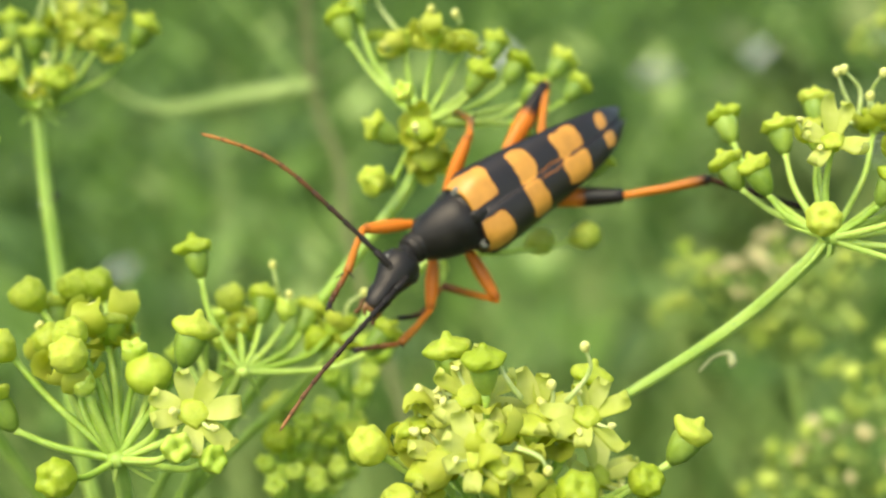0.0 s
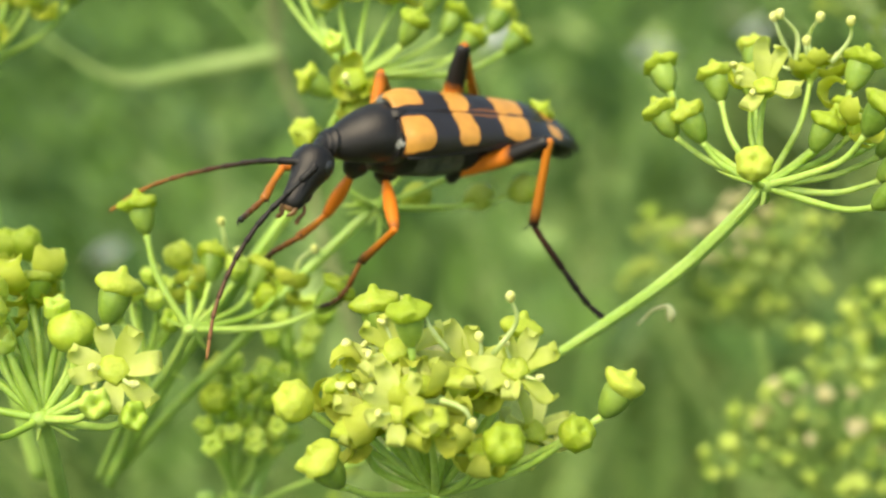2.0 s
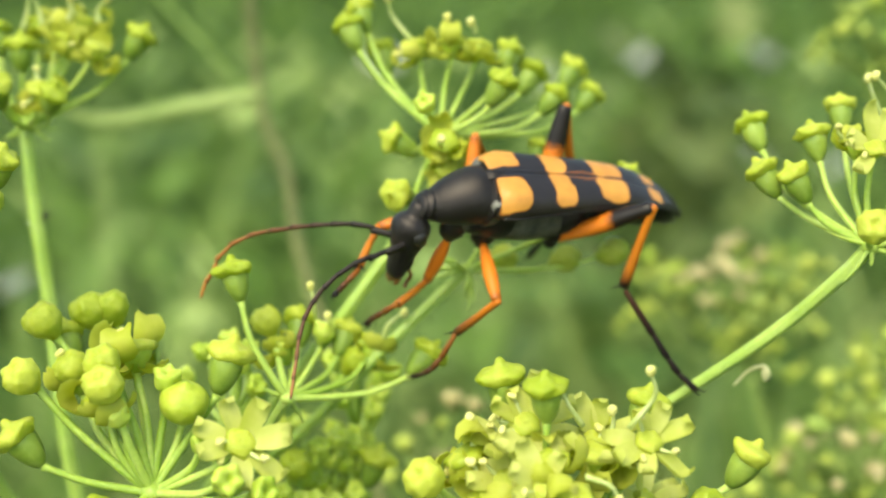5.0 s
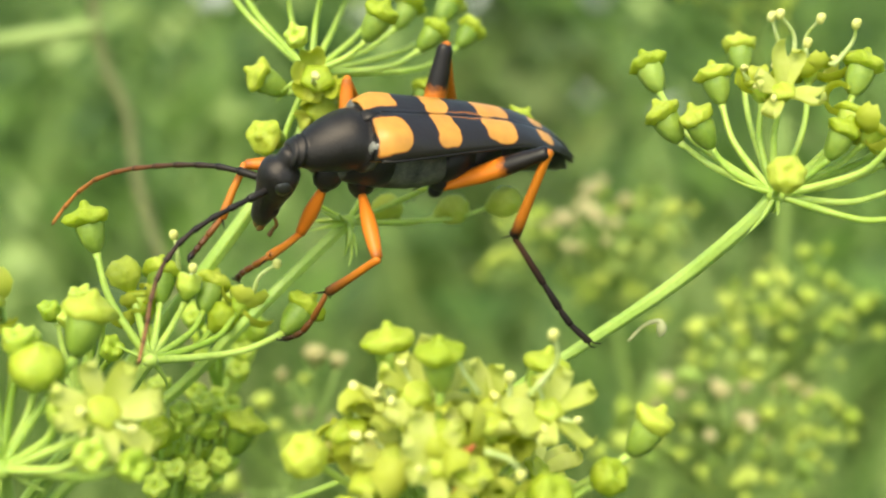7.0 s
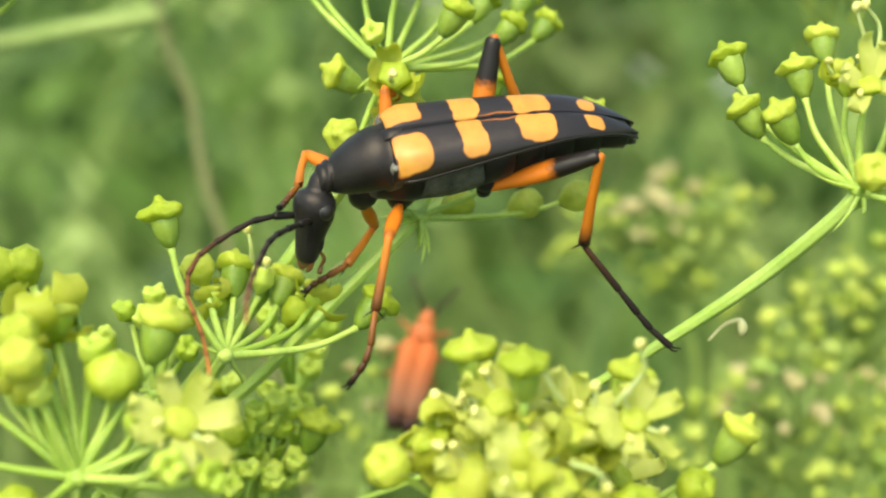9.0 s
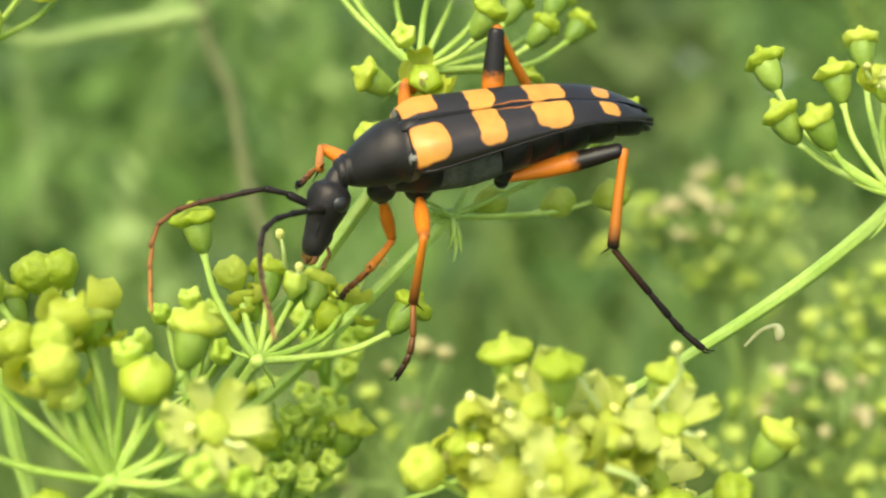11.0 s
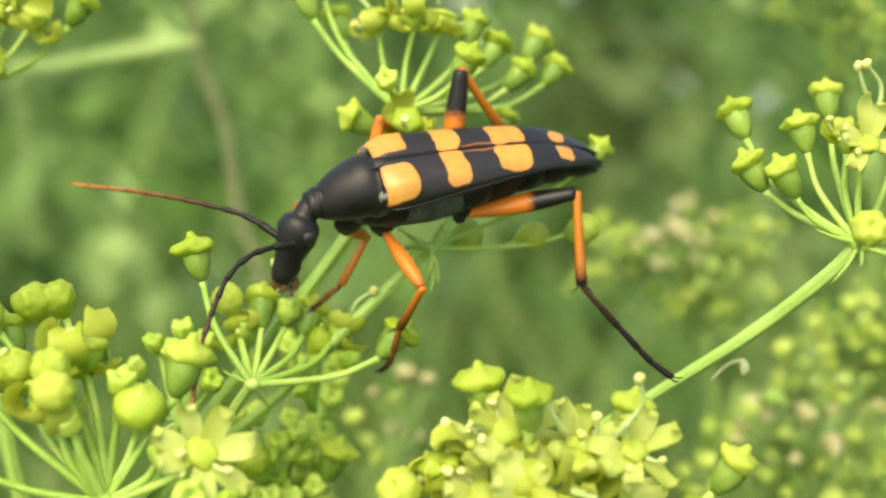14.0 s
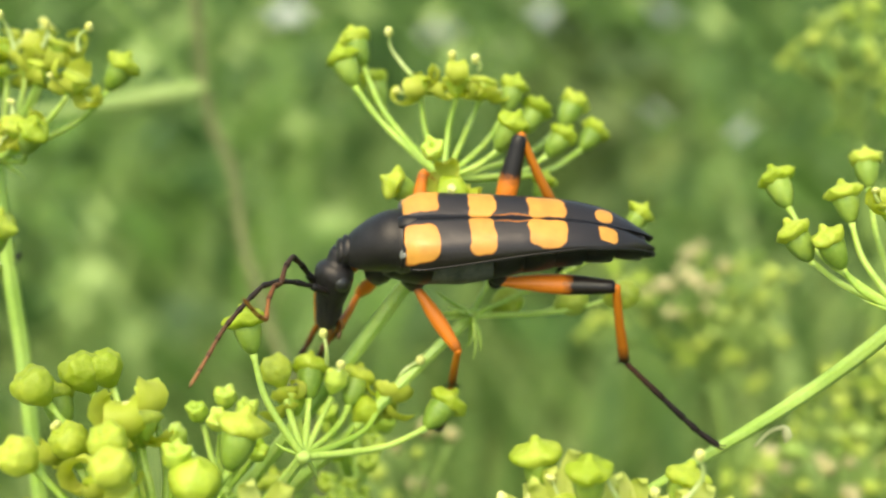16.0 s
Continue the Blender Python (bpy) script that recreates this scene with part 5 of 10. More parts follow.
def motions():
    walk(beetle, [
        (0, pose(-0.00312, 0.00214, 0.00294, -69.0, 16.5, -124.4)), (0.5, pose(-0.00358, 0.00209, 0.00410, -54.0, -10.3, -131.7)),
        (1, pose(-0.00439, 0.00239, 0.00482, -39.2, -14.3, -135.9)), (1.5, pose(-0.00379, 0.00219, 0.00518, -43.5, -15.4, -133.3)),
        (2, pose(-0.00359, 0.00238, 0.00520, -39.6, -15.3, -131.8)), (2.5, pose(-0.00377, 0.00257, 0.00529, -35.4, -14.9, -135.0)),
        (3, pose(-0.00365, 0.00238, 0.00534, -37.6, -14.4, -134.4)), (3.5, pose(-0.00365, 0.00254, 0.00537, -36.8, -15.4, -136.1)),
        (6, pose(-0.00407, 0.00266, 0.00508, -32.6, -14.6, -145.4)), (6.5, pose(-0.00401, 0.00262, 0.00514, -29.5, -15.4, -145.5)),
        (7, pose(-0.00421, 0.00295, 0.00506, -28.4, -14.8, -146.5)), (7.5, pose(-0.00415, 0.00309, 0.00518, -31.6, -15.0, -145.9)),
        (8, pose(-0.00417, 0.00315, 0.00536, -29.3, -15.6, -148.8)), (8.5, pose(-0.00488, 0.00293, 0.00499, -33.6, -11.7, -148.9)),
        (9, pose(-0.00659, 0.00312, 0.00405, -31.4, -3.0, -158.8)), (9.5, pose(-0.00701, 0.00349, 0.00447, -27.9, -4.6, -159.5)),
        (12, pose(-0.00762, 0.00331, 0.00477, -28.8, -1.4, -154.2)), (12.5, pose(-0.00753, 0.00326, 0.00543, -29.9, -5.4, -151.1)),
        (13, pose(-0.00627, 0.00306, 0.00590, -25.7, -9.6, -141.0)), (13.5, pose(-0.00717, 0.00282, 0.00526, -31.7, -6.2, -145.4)),
        (14, pose(-0.00822, 0.00287, 0.00500, -32.4, -4.8, -150.6)), (14.5, pose(-0.00903, 0.00299, 0.00499, -28.7, -5.7, -154.1)),
        (15, pose(-0.00900, 0.00316, 0.00497, -28.4, -6.1, -154.6)), (15.5, pose(-0.00905, 0.00333, 0.00481, -26.3, -4.9, -154.5)),
        (16, pose(-0.00915, 0.00375, 0.00548, -35.1, -6.8, -169.5)),
    ])
    walk(limb["Fn_femur"], [
        (0, pose(0.00100, 0.00080, -0.00250, -54.1, 8.0, 56.4)), (0.5, pose(0.00100, 0.00080, -0.00250, -46.4, 26.1, 82.1)),
        (1, pose(0.00100, 0.00080, -0.00250, -47.6, 43.9, 79.8)), (1.5, pose(0.00100, 0.00080, -0.00250, -55.4, 45.6, 68.8)),
        (2, pose(0.00100, 0.00080, -0.00250, -42.2, 86.6, 82.3)), (2.5, pose(0.00100, 0.00080, -0.00250, 59.9, 89.0, -175.5)),
        (3, pose(0.00100, 0.00080, -0.00250, -4.5, 87.8, 120.1)), (3.5, pose(0.00100, 0.00080, -0.00250, 2.5, 87.1, 127.0)),
        (6, pose(0.00100, 0.00080, -0.00250, 3.0, 84.3, 127.6)), (6.5, pose(0.00100, 0.00080, -0.00250, 40.7, 85.9, 165.4)),
        (7, pose(0.00100, 0.00080, -0.00250, 88.4, 87.4, -146.8)), (7.5, pose(0.00100, 0.00080, -0.00250, -16.5, 82.2, 108.1)),
        (8, pose(0.00100, 0.00080, -0.00250, 20.8, 80.8, 145.7)), (8.5, pose(0.00100, 0.00080, -0.00250, -4.5, 77.1, 120.0)),
        (9, pose(0.00100, 0.00080, -0.00250, 88.3, 60.9, -143.8)), (9.5, pose(0.00100, 0.00080, -0.00250, 67.9, 69.2, -166.2)),
        (12, pose(0.00100, 0.00080, -0.00250, 52.0, 74.4, 177.1)), (12.5, pose(0.00100, 0.00080, -0.00250, -127.8, 75.7, -2.7)),
        (12.75, pose(0.00100, 0.00080, -0.00250, 44.7, 65.8, 170.2)), (13, pose(0.00100, 0.00080, -0.00250, 46.2, 27.4, 172.2)),
        (13.5, pose(0.00100, 0.00080, -0.00250, 60.8, 59.9, -167.8)), (14, pose(0.00100, 0.00080, -0.00250, 75.3, 43.6, -149.4)),
        (14.5, pose(0.00100, 0.00080, -0.00250, 146.9, 80.7, -74.0)), (15, pose(0.00100, 0.00080, -0.00250, 70.2, 53.2, -153.8)),
        (15.5, pose(0.00100, 0.00080, -0.00250, 85.2, 65.0, -136.4)), (16, pose(0.00100, 0.00080, -0.00250, 151.9, 67.1, -64.9)),
    ])
    walk(limb["Fn_tibia"], [
        (0, pose(0.00297, 0.00377, -0.00300, -82.6, -4.0, 9.3)), (0.5, pose(0.00145, 0.00400, -0.00408, -81.8, 7.3, 36.2)),
        (1, pose(0.00146, 0.00335, -0.00499, -81.1, -3.0, 52.4)), (1.5, pose(0.00191, 0.00315, -0.00507, -80.5, -9.0, 46.3)),
        (2, pose(0.00103, 0.00101, -0.00609, -79.7, -0.5, 36.5)), (2.5, pose(0.00094, 0.00079, -0.00610, -79.7, 6.1, 36.3)),
        (3, pose(0.00093, 0.00092, -0.00610, -79.6, 3.5, 37.3)), (3.5, pose(0.00089, 0.00095, -0.00610, -79.5, 3.4, 38.8)),
        (6, pose(0.00078, 0.00108, -0.00608, -79.7, 5.1, 36.4)), (6.5, pose(0.00075, 0.00087, -0.00609, -79.7, 2.6, 36.2)),
        (7, pose(0.00086, 0.00071, -0.00610, -79.7, 2.4, 37.2)), (7.5, pose(0.00085, 0.00126, -0.00607, -79.7, -1.0, 37.4)),
        (8, pose(0.00052, 0.00113, -0.00605, -79.8, 12.1, 35.8)), (8.5, pose(0.00060, 0.00150, -0.00601, -79.6, -3.6, 39.1)),
        (9, pose(-0.00041, -0.00023, -0.00564, -79.3, 6.9, 48.3)), (9.5, pose(-0.00024, 0.00049, -0.00587, -79.5, -14.7, 50.6)),
        (12, pose(0.00003, 0.00085, -0.00597, -79.1, -7.0, 48.5)), (12.5, pose(0.00189, 0.00076, -0.00599, -78.1, -6.7, 40.4)),
        (13, pose(-0.00216, 0.00124, -0.00416, -77.4, 55.2, 41.9)), (13.5, pose(-0.00076, 0.00042, -0.00561, -85.9, 12.3, 27.7)),
        (14, pose(-0.00125, -0.00053, -0.00498, -77.3, 42.1, 45.6)), (14.5, pose(0.00116, 0.00024, -0.00605, -81.3, 3.5, 36.0)),
        (15, pose(-0.00094, -0.00015, -0.00538, -79.0, 42.5, 41.5)), (15.5, pose(-0.00010, -0.00025, -0.00576, -79.8, 28.7, 40.1)),
        (16, pose(0.00160, -0.00047, -0.00582, -75.1, -9.5, 66.6)),
    ])
    walk(limb["Fn_tarsus"], [
        (0, pose(0.00593, 0.00425, -0.00280, -89.6, 30.1, -25.2)), (0.5, pose(0.00385, 0.00576, -0.00446, -75.2, 35.0, 1.2)),
        (1, pose(0.00329, 0.00573, -0.00484, -65.3, 42.6, 16.8)), (1.5, pose(0.00396, 0.00529, -0.00460, -83.2, 80.7, -2.4)),
        (2, pose(0.00344, 0.00280, -0.00607, -118.2, 69.1, -38.4)), (2.5, pose(0.00334, 0.00256, -0.00642, -130.0, 67.3, -51.1)),
        (3, pose(0.00331, 0.00274, -0.00628, -116.4, 71.2, -36.5)), (3.5, pose(0.00322, 0.00282, -0.00627, -115.4, 75.5, -35.4)),
        (6, pose(0.00319, 0.00285, -0.00635, -121.9, 63.7, -42.4)), (6.5, pose(0.00317, 0.00263, -0.00623, -113.6, 66.3, -33.2)),
        (7, pose(0.00325, 0.00252, -0.00622, -128.1, 65.5, -49.1)), (7.5, pose(0.00323, 0.00309, -0.00602, -118.6, 70.5, -38.8)),
        (8, pose(0.00290, 0.00284, -0.00668, -143.2, 71.3, -64.8)), (8.5, pose(0.00292, 0.00338, -0.00582, -140.9, 68.3, -62.4)),
        (9, pose(0.00157, 0.00199, -0.00600, -77.7, 25.3, 13.9)), (9.5, pose(0.00160, 0.00274, -0.00510, -101.2, 54.2, -20.9)),
        (12, pose(0.00200, 0.00308, -0.00560, -84.6, 56.3, -0.8)), (12.5, pose(0.00416, 0.00269, -0.00564, -111.2, 63.7, -31.4)),
        (13, pose(-0.00089, 0.00238, -0.00662, -42.1, 52.7, 46.4)), (13.5, pose(0.00183, 0.00178, -0.00625, -71.2, 34.5, 5.7)),
        (14, pose(0.00031, 0.00107, -0.00699, -62.5, 34.4, 20.9)), (14.5, pose(0.00358, 0.00200, -0.00623, -68.9, 26.5, 8.5)),
        (15, pose(0.00072, 0.00131, -0.00741, -58.3, 37.2, 28.2)), (15.5, pose(0.00191, 0.00145, -0.00720, -65.2, 31.6, 16.1)),
        (16, pose(0.00277, 0.00224, -0.00532, -66.3, 68.1, 14.7)),
    ])
    walk(limb["Mn_femur"], [
        (0, pose(-0.00090, 0.00110, -0.00240, 119.9, -11.4, 84.0)), (0.5, pose(-0.00090, 0.00110, -0.00240, 120.3, 19.5, 90.0)),
        (1, pose(-0.00090, 0.00110, -0.00240, 120.5, -20.4, 70.4)), (1.5, pose(-0.00090, 0.00110, -0.00240, 118.9, -13.2, 75.8)),
        (2, pose(-0.00090, 0.00110, -0.00240, 119.2, -3.3, 74.1)), (2.5, pose(-0.00090, 0.00110, -0.00240, 119.2, 4.1, 80.1)),
        (3, pose(-0.00090, 0.00110, -0.00240, 119.2, -0.8, 78.2)), (3.5, pose(-0.00090, 0.00110, -0.00240, 119.2, 2.5, 80.8)),
        (6, pose(-0.00090, 0.00110, -0.00240, 119.6, 6.9, 85.1)), (6.5, pose(-0.00090, 0.00110, -0.00240, 119.6, 12.6, 85.1)),
        (7, pose(-0.00090, 0.00110, -0.00240, 119.9, 13.2, 86.6)), (7.5, pose(-0.00090, 0.00110, -0.00240, 120.6, 13.1, 89.6)),
        (8, pose(-0.00090, 0.00110, -0.00240, 121.5, 16.8, 93.3)), (8.5, pose(-0.00090, 0.00110, -0.00240, 124.6, 26.0, 101.7)),
        (9, pose(-0.00090, 0.00110, -0.00240, 122.9, -21.4, 63.3)), (9.5, pose(-0.00090, 0.00110, -0.00240, 120.7, -0.6, 74.4)),
        (12, pose(-0.00090, 0.00110, -0.00240, 120.6, -22.7, 74.7)), (12.5, pose(-0.00090, 0.00110, -0.00240, 121.1, 24.7, 97.2)),
        (13, pose(-0.00090, 0.00110, -0.00240, 117.4, 4.3, 82.9)), (13.5, pose(-0.00090, 0.00110, -0.00240, 117.7, -1.0, 91.6)),
        (14, pose(-0.00090, 0.00110, -0.00240, 117.6, 0.2, 101.4)), (14.5, pose(-0.00090, 0.00110, -0.00240, 121.5, 14.9, 130.3)),
        (15, pose(-0.00090, 0.00110, -0.00240, 121.2, 15.8, 129.2)), (15.5, pose(-0.00090, 0.00110, -0.00240, 121.6, 15.3, 130.7)),
        (16, pose(-0.00090, 0.00110, -0.00240, 121.0, 20.2, 128.6)),
    ])
    walk(limb["Mn_tibia"], [
        (0, pose(-0.00046, 0.00529, -0.00155, -133.3, 54.3, -64.5)), (0.5, pose(-0.00090, 0.00515, -0.00383, -154.6, 61.7, -89.5)),
        (1, pose(0.00045, 0.00490, -0.00090, -80.8, 82.0, -13.8)), (1.5, pose(0.00013, 0.00516, -0.00142, -100.0, 83.6, -33.1)),
        (2, pose(0.00027, 0.00523, -0.00215, -163.0, 79.5, -96.6)), (2.5, pose(-0.00016, 0.00532, -0.00271, -129.5, 73.2, -62.2)),
        (3, pose(-0.00002, 0.00531, -0.00234, -114.6, 77.3, -46.9)), (3.5, pose(-0.00021, 0.00534, -0.00259, -111.8, 76.5, -44.0)),
        (6, pose(-0.00054, 0.00535, -0.00292, -121.3, 74.6, -53.7)), (6.5, pose(-0.00055, 0.00528, -0.00334, -118.6, 68.7, -50.9)),
        (7, pose(-0.00065, 0.00528, -0.00338, -112.9, 68.3, -44.9)), (7.5, pose(-0.00087, 0.00529, -0.00337, -121.7, 72.3, -54.2)),
        (8, pose(-0.00114, 0.00521, -0.00365, -116.6, 71.4, -48.8)), (8.5, pose(-0.00169, 0.00488, -0.00428, -137.1, 75.0, -70.2)),
        (9, pose(0.00090, 0.00468, -0.00083, -0.7, 38.7, 71.0)), (9.5, pose(0.00026, 0.00524, -0.00236, -1.2, 81.8, 70.5)),
        (12, pose(0.00015, 0.00493, -0.00074, 3.8, 61.7, 75.7)), (12.5, pose(-0.00139, 0.00498, -0.00420, -156.3, 67.8, -86.2)),
        (13, pose(-0.00037, 0.00535, -0.00272, -103.8, 78.1, -31.9)), (13.5, pose(-0.00102, 0.00540, -0.00233, -140.0, 79.7, -68.8)),
        (14, pose(-0.00175, 0.00532, -0.00242, -128.6, 85.5, -57.3)), (14.5, pose(-0.00359, 0.00427, -0.00350, -121.9, 75.2, -50.5)),
        (15, pose(-0.00351, 0.00431, -0.00357, -138.6, 73.9, -67.8)), (15.5, pose(-0.00360, 0.00425, -0.00354, -138.3, 72.2, -67.5)),
        (16, pose(-0.00342, 0.00425, -0.00389, 131.6, 84.1, -158.5)),
    ])
    walk(limb["Mn_tarsus"], [
        (0, pose(0.00044, 0.00339, -0.00447, -82.6, -6.4, -1.5)), (0.5, pose(-0.00088, 0.00345, -0.00701, -87.0, -10.1, 28.0)),
        (0.75, pose(0.00003, 0.00411, -0.00574, -86.8, 31.3, 28.6)), (1, pose(0.00094, 0.00478, -0.00447, -85.1, 72.7, 30.8)),
        (1.5, pose(0.00047, 0.00494, -0.00499, -73.4, 74.1, 42.9)), (2, pose(0.00020, 0.00458, -0.00569, -93.3, 73.3, 22.2)),
        (2.5, pose(0.00032, 0.00440, -0.00616, -107.1, 77.5, 7.9)), (3, pose(0.00052, 0.00473, -0.00585, -95.6, 76.3, 19.8)),
        (3.5, pose(0.00040, 0.00475, -0.00609, -101.3, 76.0, 13.9)), (6, pose(0.00003, 0.00458, -0.00639, -107.1, 67.8, 7.8)),
        (6.5, pose(0.00028, 0.00427, -0.00670, -116.2, 69.6, -2.0)), (7, pose(0.00029, 0.00434, -0.00672, -124.1, 73.7, -10.3)),
        (7.5, pose(-0.00023, 0.00440, -0.00680, -93.3, 60.6, 22.8)), (8, pose(-0.00038, 0.00435, -0.00706, -103.3, 68.7, 11.8)),
        (8.5, pose(-0.00137, 0.00401, -0.00776, -97.3, 70.9, 18.1)), (9, pose(0.00182, 0.00733, -0.00308, -65.6, 35.3, 55.5)),
        (9.5, pose(0.00043, 0.00573, -0.00592, -65.9, -8.9, 54.2)), (10.75, pose(0.00050, 0.00615, -0.00491, -64.9, 30.3, 59.3)),
        (12, pose(0.00057, 0.00658, -0.00391, -53.6, 68.9, 73.3)), (12.25, pose(-0.00037, 0.00510, -0.00572, -67.2, 23.0, 56.0)),
        (12.5, pose(-0.00130, 0.00362, -0.00753, -67.1, -23.6, 49.2)), (12.75, pose(-0.00052, 0.00429, -0.00689, -67.0, 22.6, 37.4)),
        (13, pose(0.00026, 0.00496, -0.00624, -88.8, 66.7, 8.9)), (13.5, pose(-0.00079, 0.00480, -0.00587, -79.5, 74.7, 18.7)),
        (14, pose(-0.00159, 0.00508, -0.00600, -96.6, 84.9, 1.4)), (14.5, pose(-0.00300, 0.00356, -0.00699, 146.8, 88.0, -115.3)),
        (15, pose(-0.00314, 0.00338, -0.00703, 120.1, 87.1, -142.1)), (15.5, pose(-0.00318, 0.00323, -0.00696, -137.5, 78.6, -39.4)),
        (16, pose(-0.00376, 0.00412, -0.00747, -33.9, 77.8, 65.4)),
    ])
    walk(limb["Hn_femur"], [
        (0, pose(-0.00530, 0.00110, -0.00175, 99.6, -41.5, 145.1)), (0.5, pose(-0.00530, 0.00110, -0.00175, 138.5, -64.1, 98.1)),
        (1, pose(-0.00530, 0.00110, -0.00175, 108.7, -49.0, 133.2)), (1.5, pose(-0.00530, 0.00110, -0.00175, 102.8, -60.2, 140.4)),
        (2, pose(-0.00530, 0.00110, -0.00175, 105.2, -61.5, 137.6)), (2.5, pose(-0.00530, 0.00110, -0.00175, 107.4, -59.2, 135.1)),
        (3, pose(-0.00530, 0.00110, -0.00175, 94.7, -56.1, 150.1)), (3.5, pose(-0.00530, 0.00110, -0.00175, 95.9, -56.8, 148.7)),
        (6, pose(-0.00530, 0.00110, -0.00175, 102.9, -55.8, 140.3)), (6.5, pose(-0.00530, 0.00110, -0.00175, 92.1, -51.3, 153.6)),
        (7, pose(-0.00530, 0.00110, -0.00175, 97.8, -51.0, 146.4)), (7.5, pose(-0.00530, 0.00110, -0.00175, 100.7, -53.4, 142.8)),
        (8, pose(-0.00530, 0.00110, -0.00175, 97.6, -52.3, 146.6)), (8.5, pose(-0.00530, 0.00110, -0.00175, 90.4, -47.9, 155.9)),
        (9, pose(-0.00530, 0.00110, -0.00175, 87.7, -37.6, 159.9)), (9.5, pose(-0.00530, 0.00110, -0.00175, 85.7, -33.4, 163.4)),
        (12, pose(-0.00530, 0.00110, -0.00175, 85.0, -25.3, 164.9)), (12.5, pose(-0.00530, 0.00110, -0.00175, 84.7, -30.3, 165.5)),
        (13, pose(-0.00530, 0.00110, -0.00175, 92.8, -37.3, 150.9)), (13.5, pose(-0.00530, 0.00110, -0.00175, 88.6, -34.1, 158.1)),
        (14, pose(-0.00530, 0.00110, -0.00175, 85.7, -28.3, 163.8)), (14.5, pose(-0.00530, 0.00110, -0.00175, 85.2, -27.6, 164.7)),
        (15, pose(-0.00530, 0.00110, -0.00175, 85.7, -26.6, 163.8)), (15.5, pose(-0.00530, 0.00110, -0.00175, 86.9, -23.5, 160.9)),
        (16, pose(-0.00530, 0.00110, -0.00175, 83.7, -13.9, 170.6)),
    ])
    walk(limb["Hn_tibia"], [
        (0, pose(-0.00923, 0.00384, 0.00249, 92.7, -46.8, 157.0)), (0.5, pose(-0.00569, 0.00387, 0.00401, 99.1, 8.8, 139.8)),
        (1, pose(-0.00817, 0.00416, 0.00308, 91.7, 54.4, 126.7)), (1.5, pose(-0.00776, 0.00313, 0.00380, 75.5, 49.9, 106.4)),
        (2, pose(-0.00756, 0.00316, 0.00387, 69.7, 56.7, 99.1)), (2.5, pose(-0.00762, 0.00342, 0.00374, 68.9, 61.2, 98.2)),
        (3, pose(-0.00839, 0.00288, 0.00356, 51.2, 49.7, 76.9)), (3.5, pose(-0.00829, 0.00292, 0.00361, 58.1, 57.6, 85.4)),
        (6, pose(-0.00807, 0.00340, 0.00354, 68.7, 71.8, 97.0)), (6.5, pose(-0.00888, 0.00288, 0.00325, 44.3, 68.0, 71.1)),
        (7, pose(-0.00866, 0.00333, 0.00322, 62.6, 75.9, 90.3)), (7.5, pose(-0.00834, 0.00341, 0.00339, 74.1, 73.4, 102.2)),
        (8, pose(-0.00857, 0.00325, 0.00332, 57.3, 67.3, 84.4)), (8.5, pose(-0.00922, 0.00285, 0.00300, 53.4, 61.8, 80.1)),
        (9, pose(-0.01006, 0.00284, 0.00215, 56.2, 66.7, 83.2)), (9.5, pose(-0.01042, 0.00263, 0.00178, 52.2, 59.8, 78.7)),
        (12, pose(-0.01088, 0.00261, 0.00099, 50.6, 44.4, 76.8)), (12.5, pose(-0.01065, 0.00248, 0.00147, 55.8, 44.3, 84.2)),
        (13, pose(-0.00975, 0.00358, 0.00213, 51.5, 52.5, 78.4)), (13.5, pose(-0.01022, 0.00308, 0.00183, 53.7, 42.3, 81.4)),
        (14, pose(-0.01071, 0.00267, 0.00128, 57.5, 38.2, 87.3)), (14.5, pose(-0.01077, 0.00260, 0.00121, 61.2, 38.4, 93.3)),
        (15, pose(-0.01079, 0.00270, 0.00112, 60.2, 39.1, 91.7)), (15.5, pose(-0.01085, 0.00302, 0.00081, 65.9, 50.0, 99.7)),
        (16, pose(-0.01143, 0.00211, -0.00021, 91.7, 62.5, 130.3)),
    ])
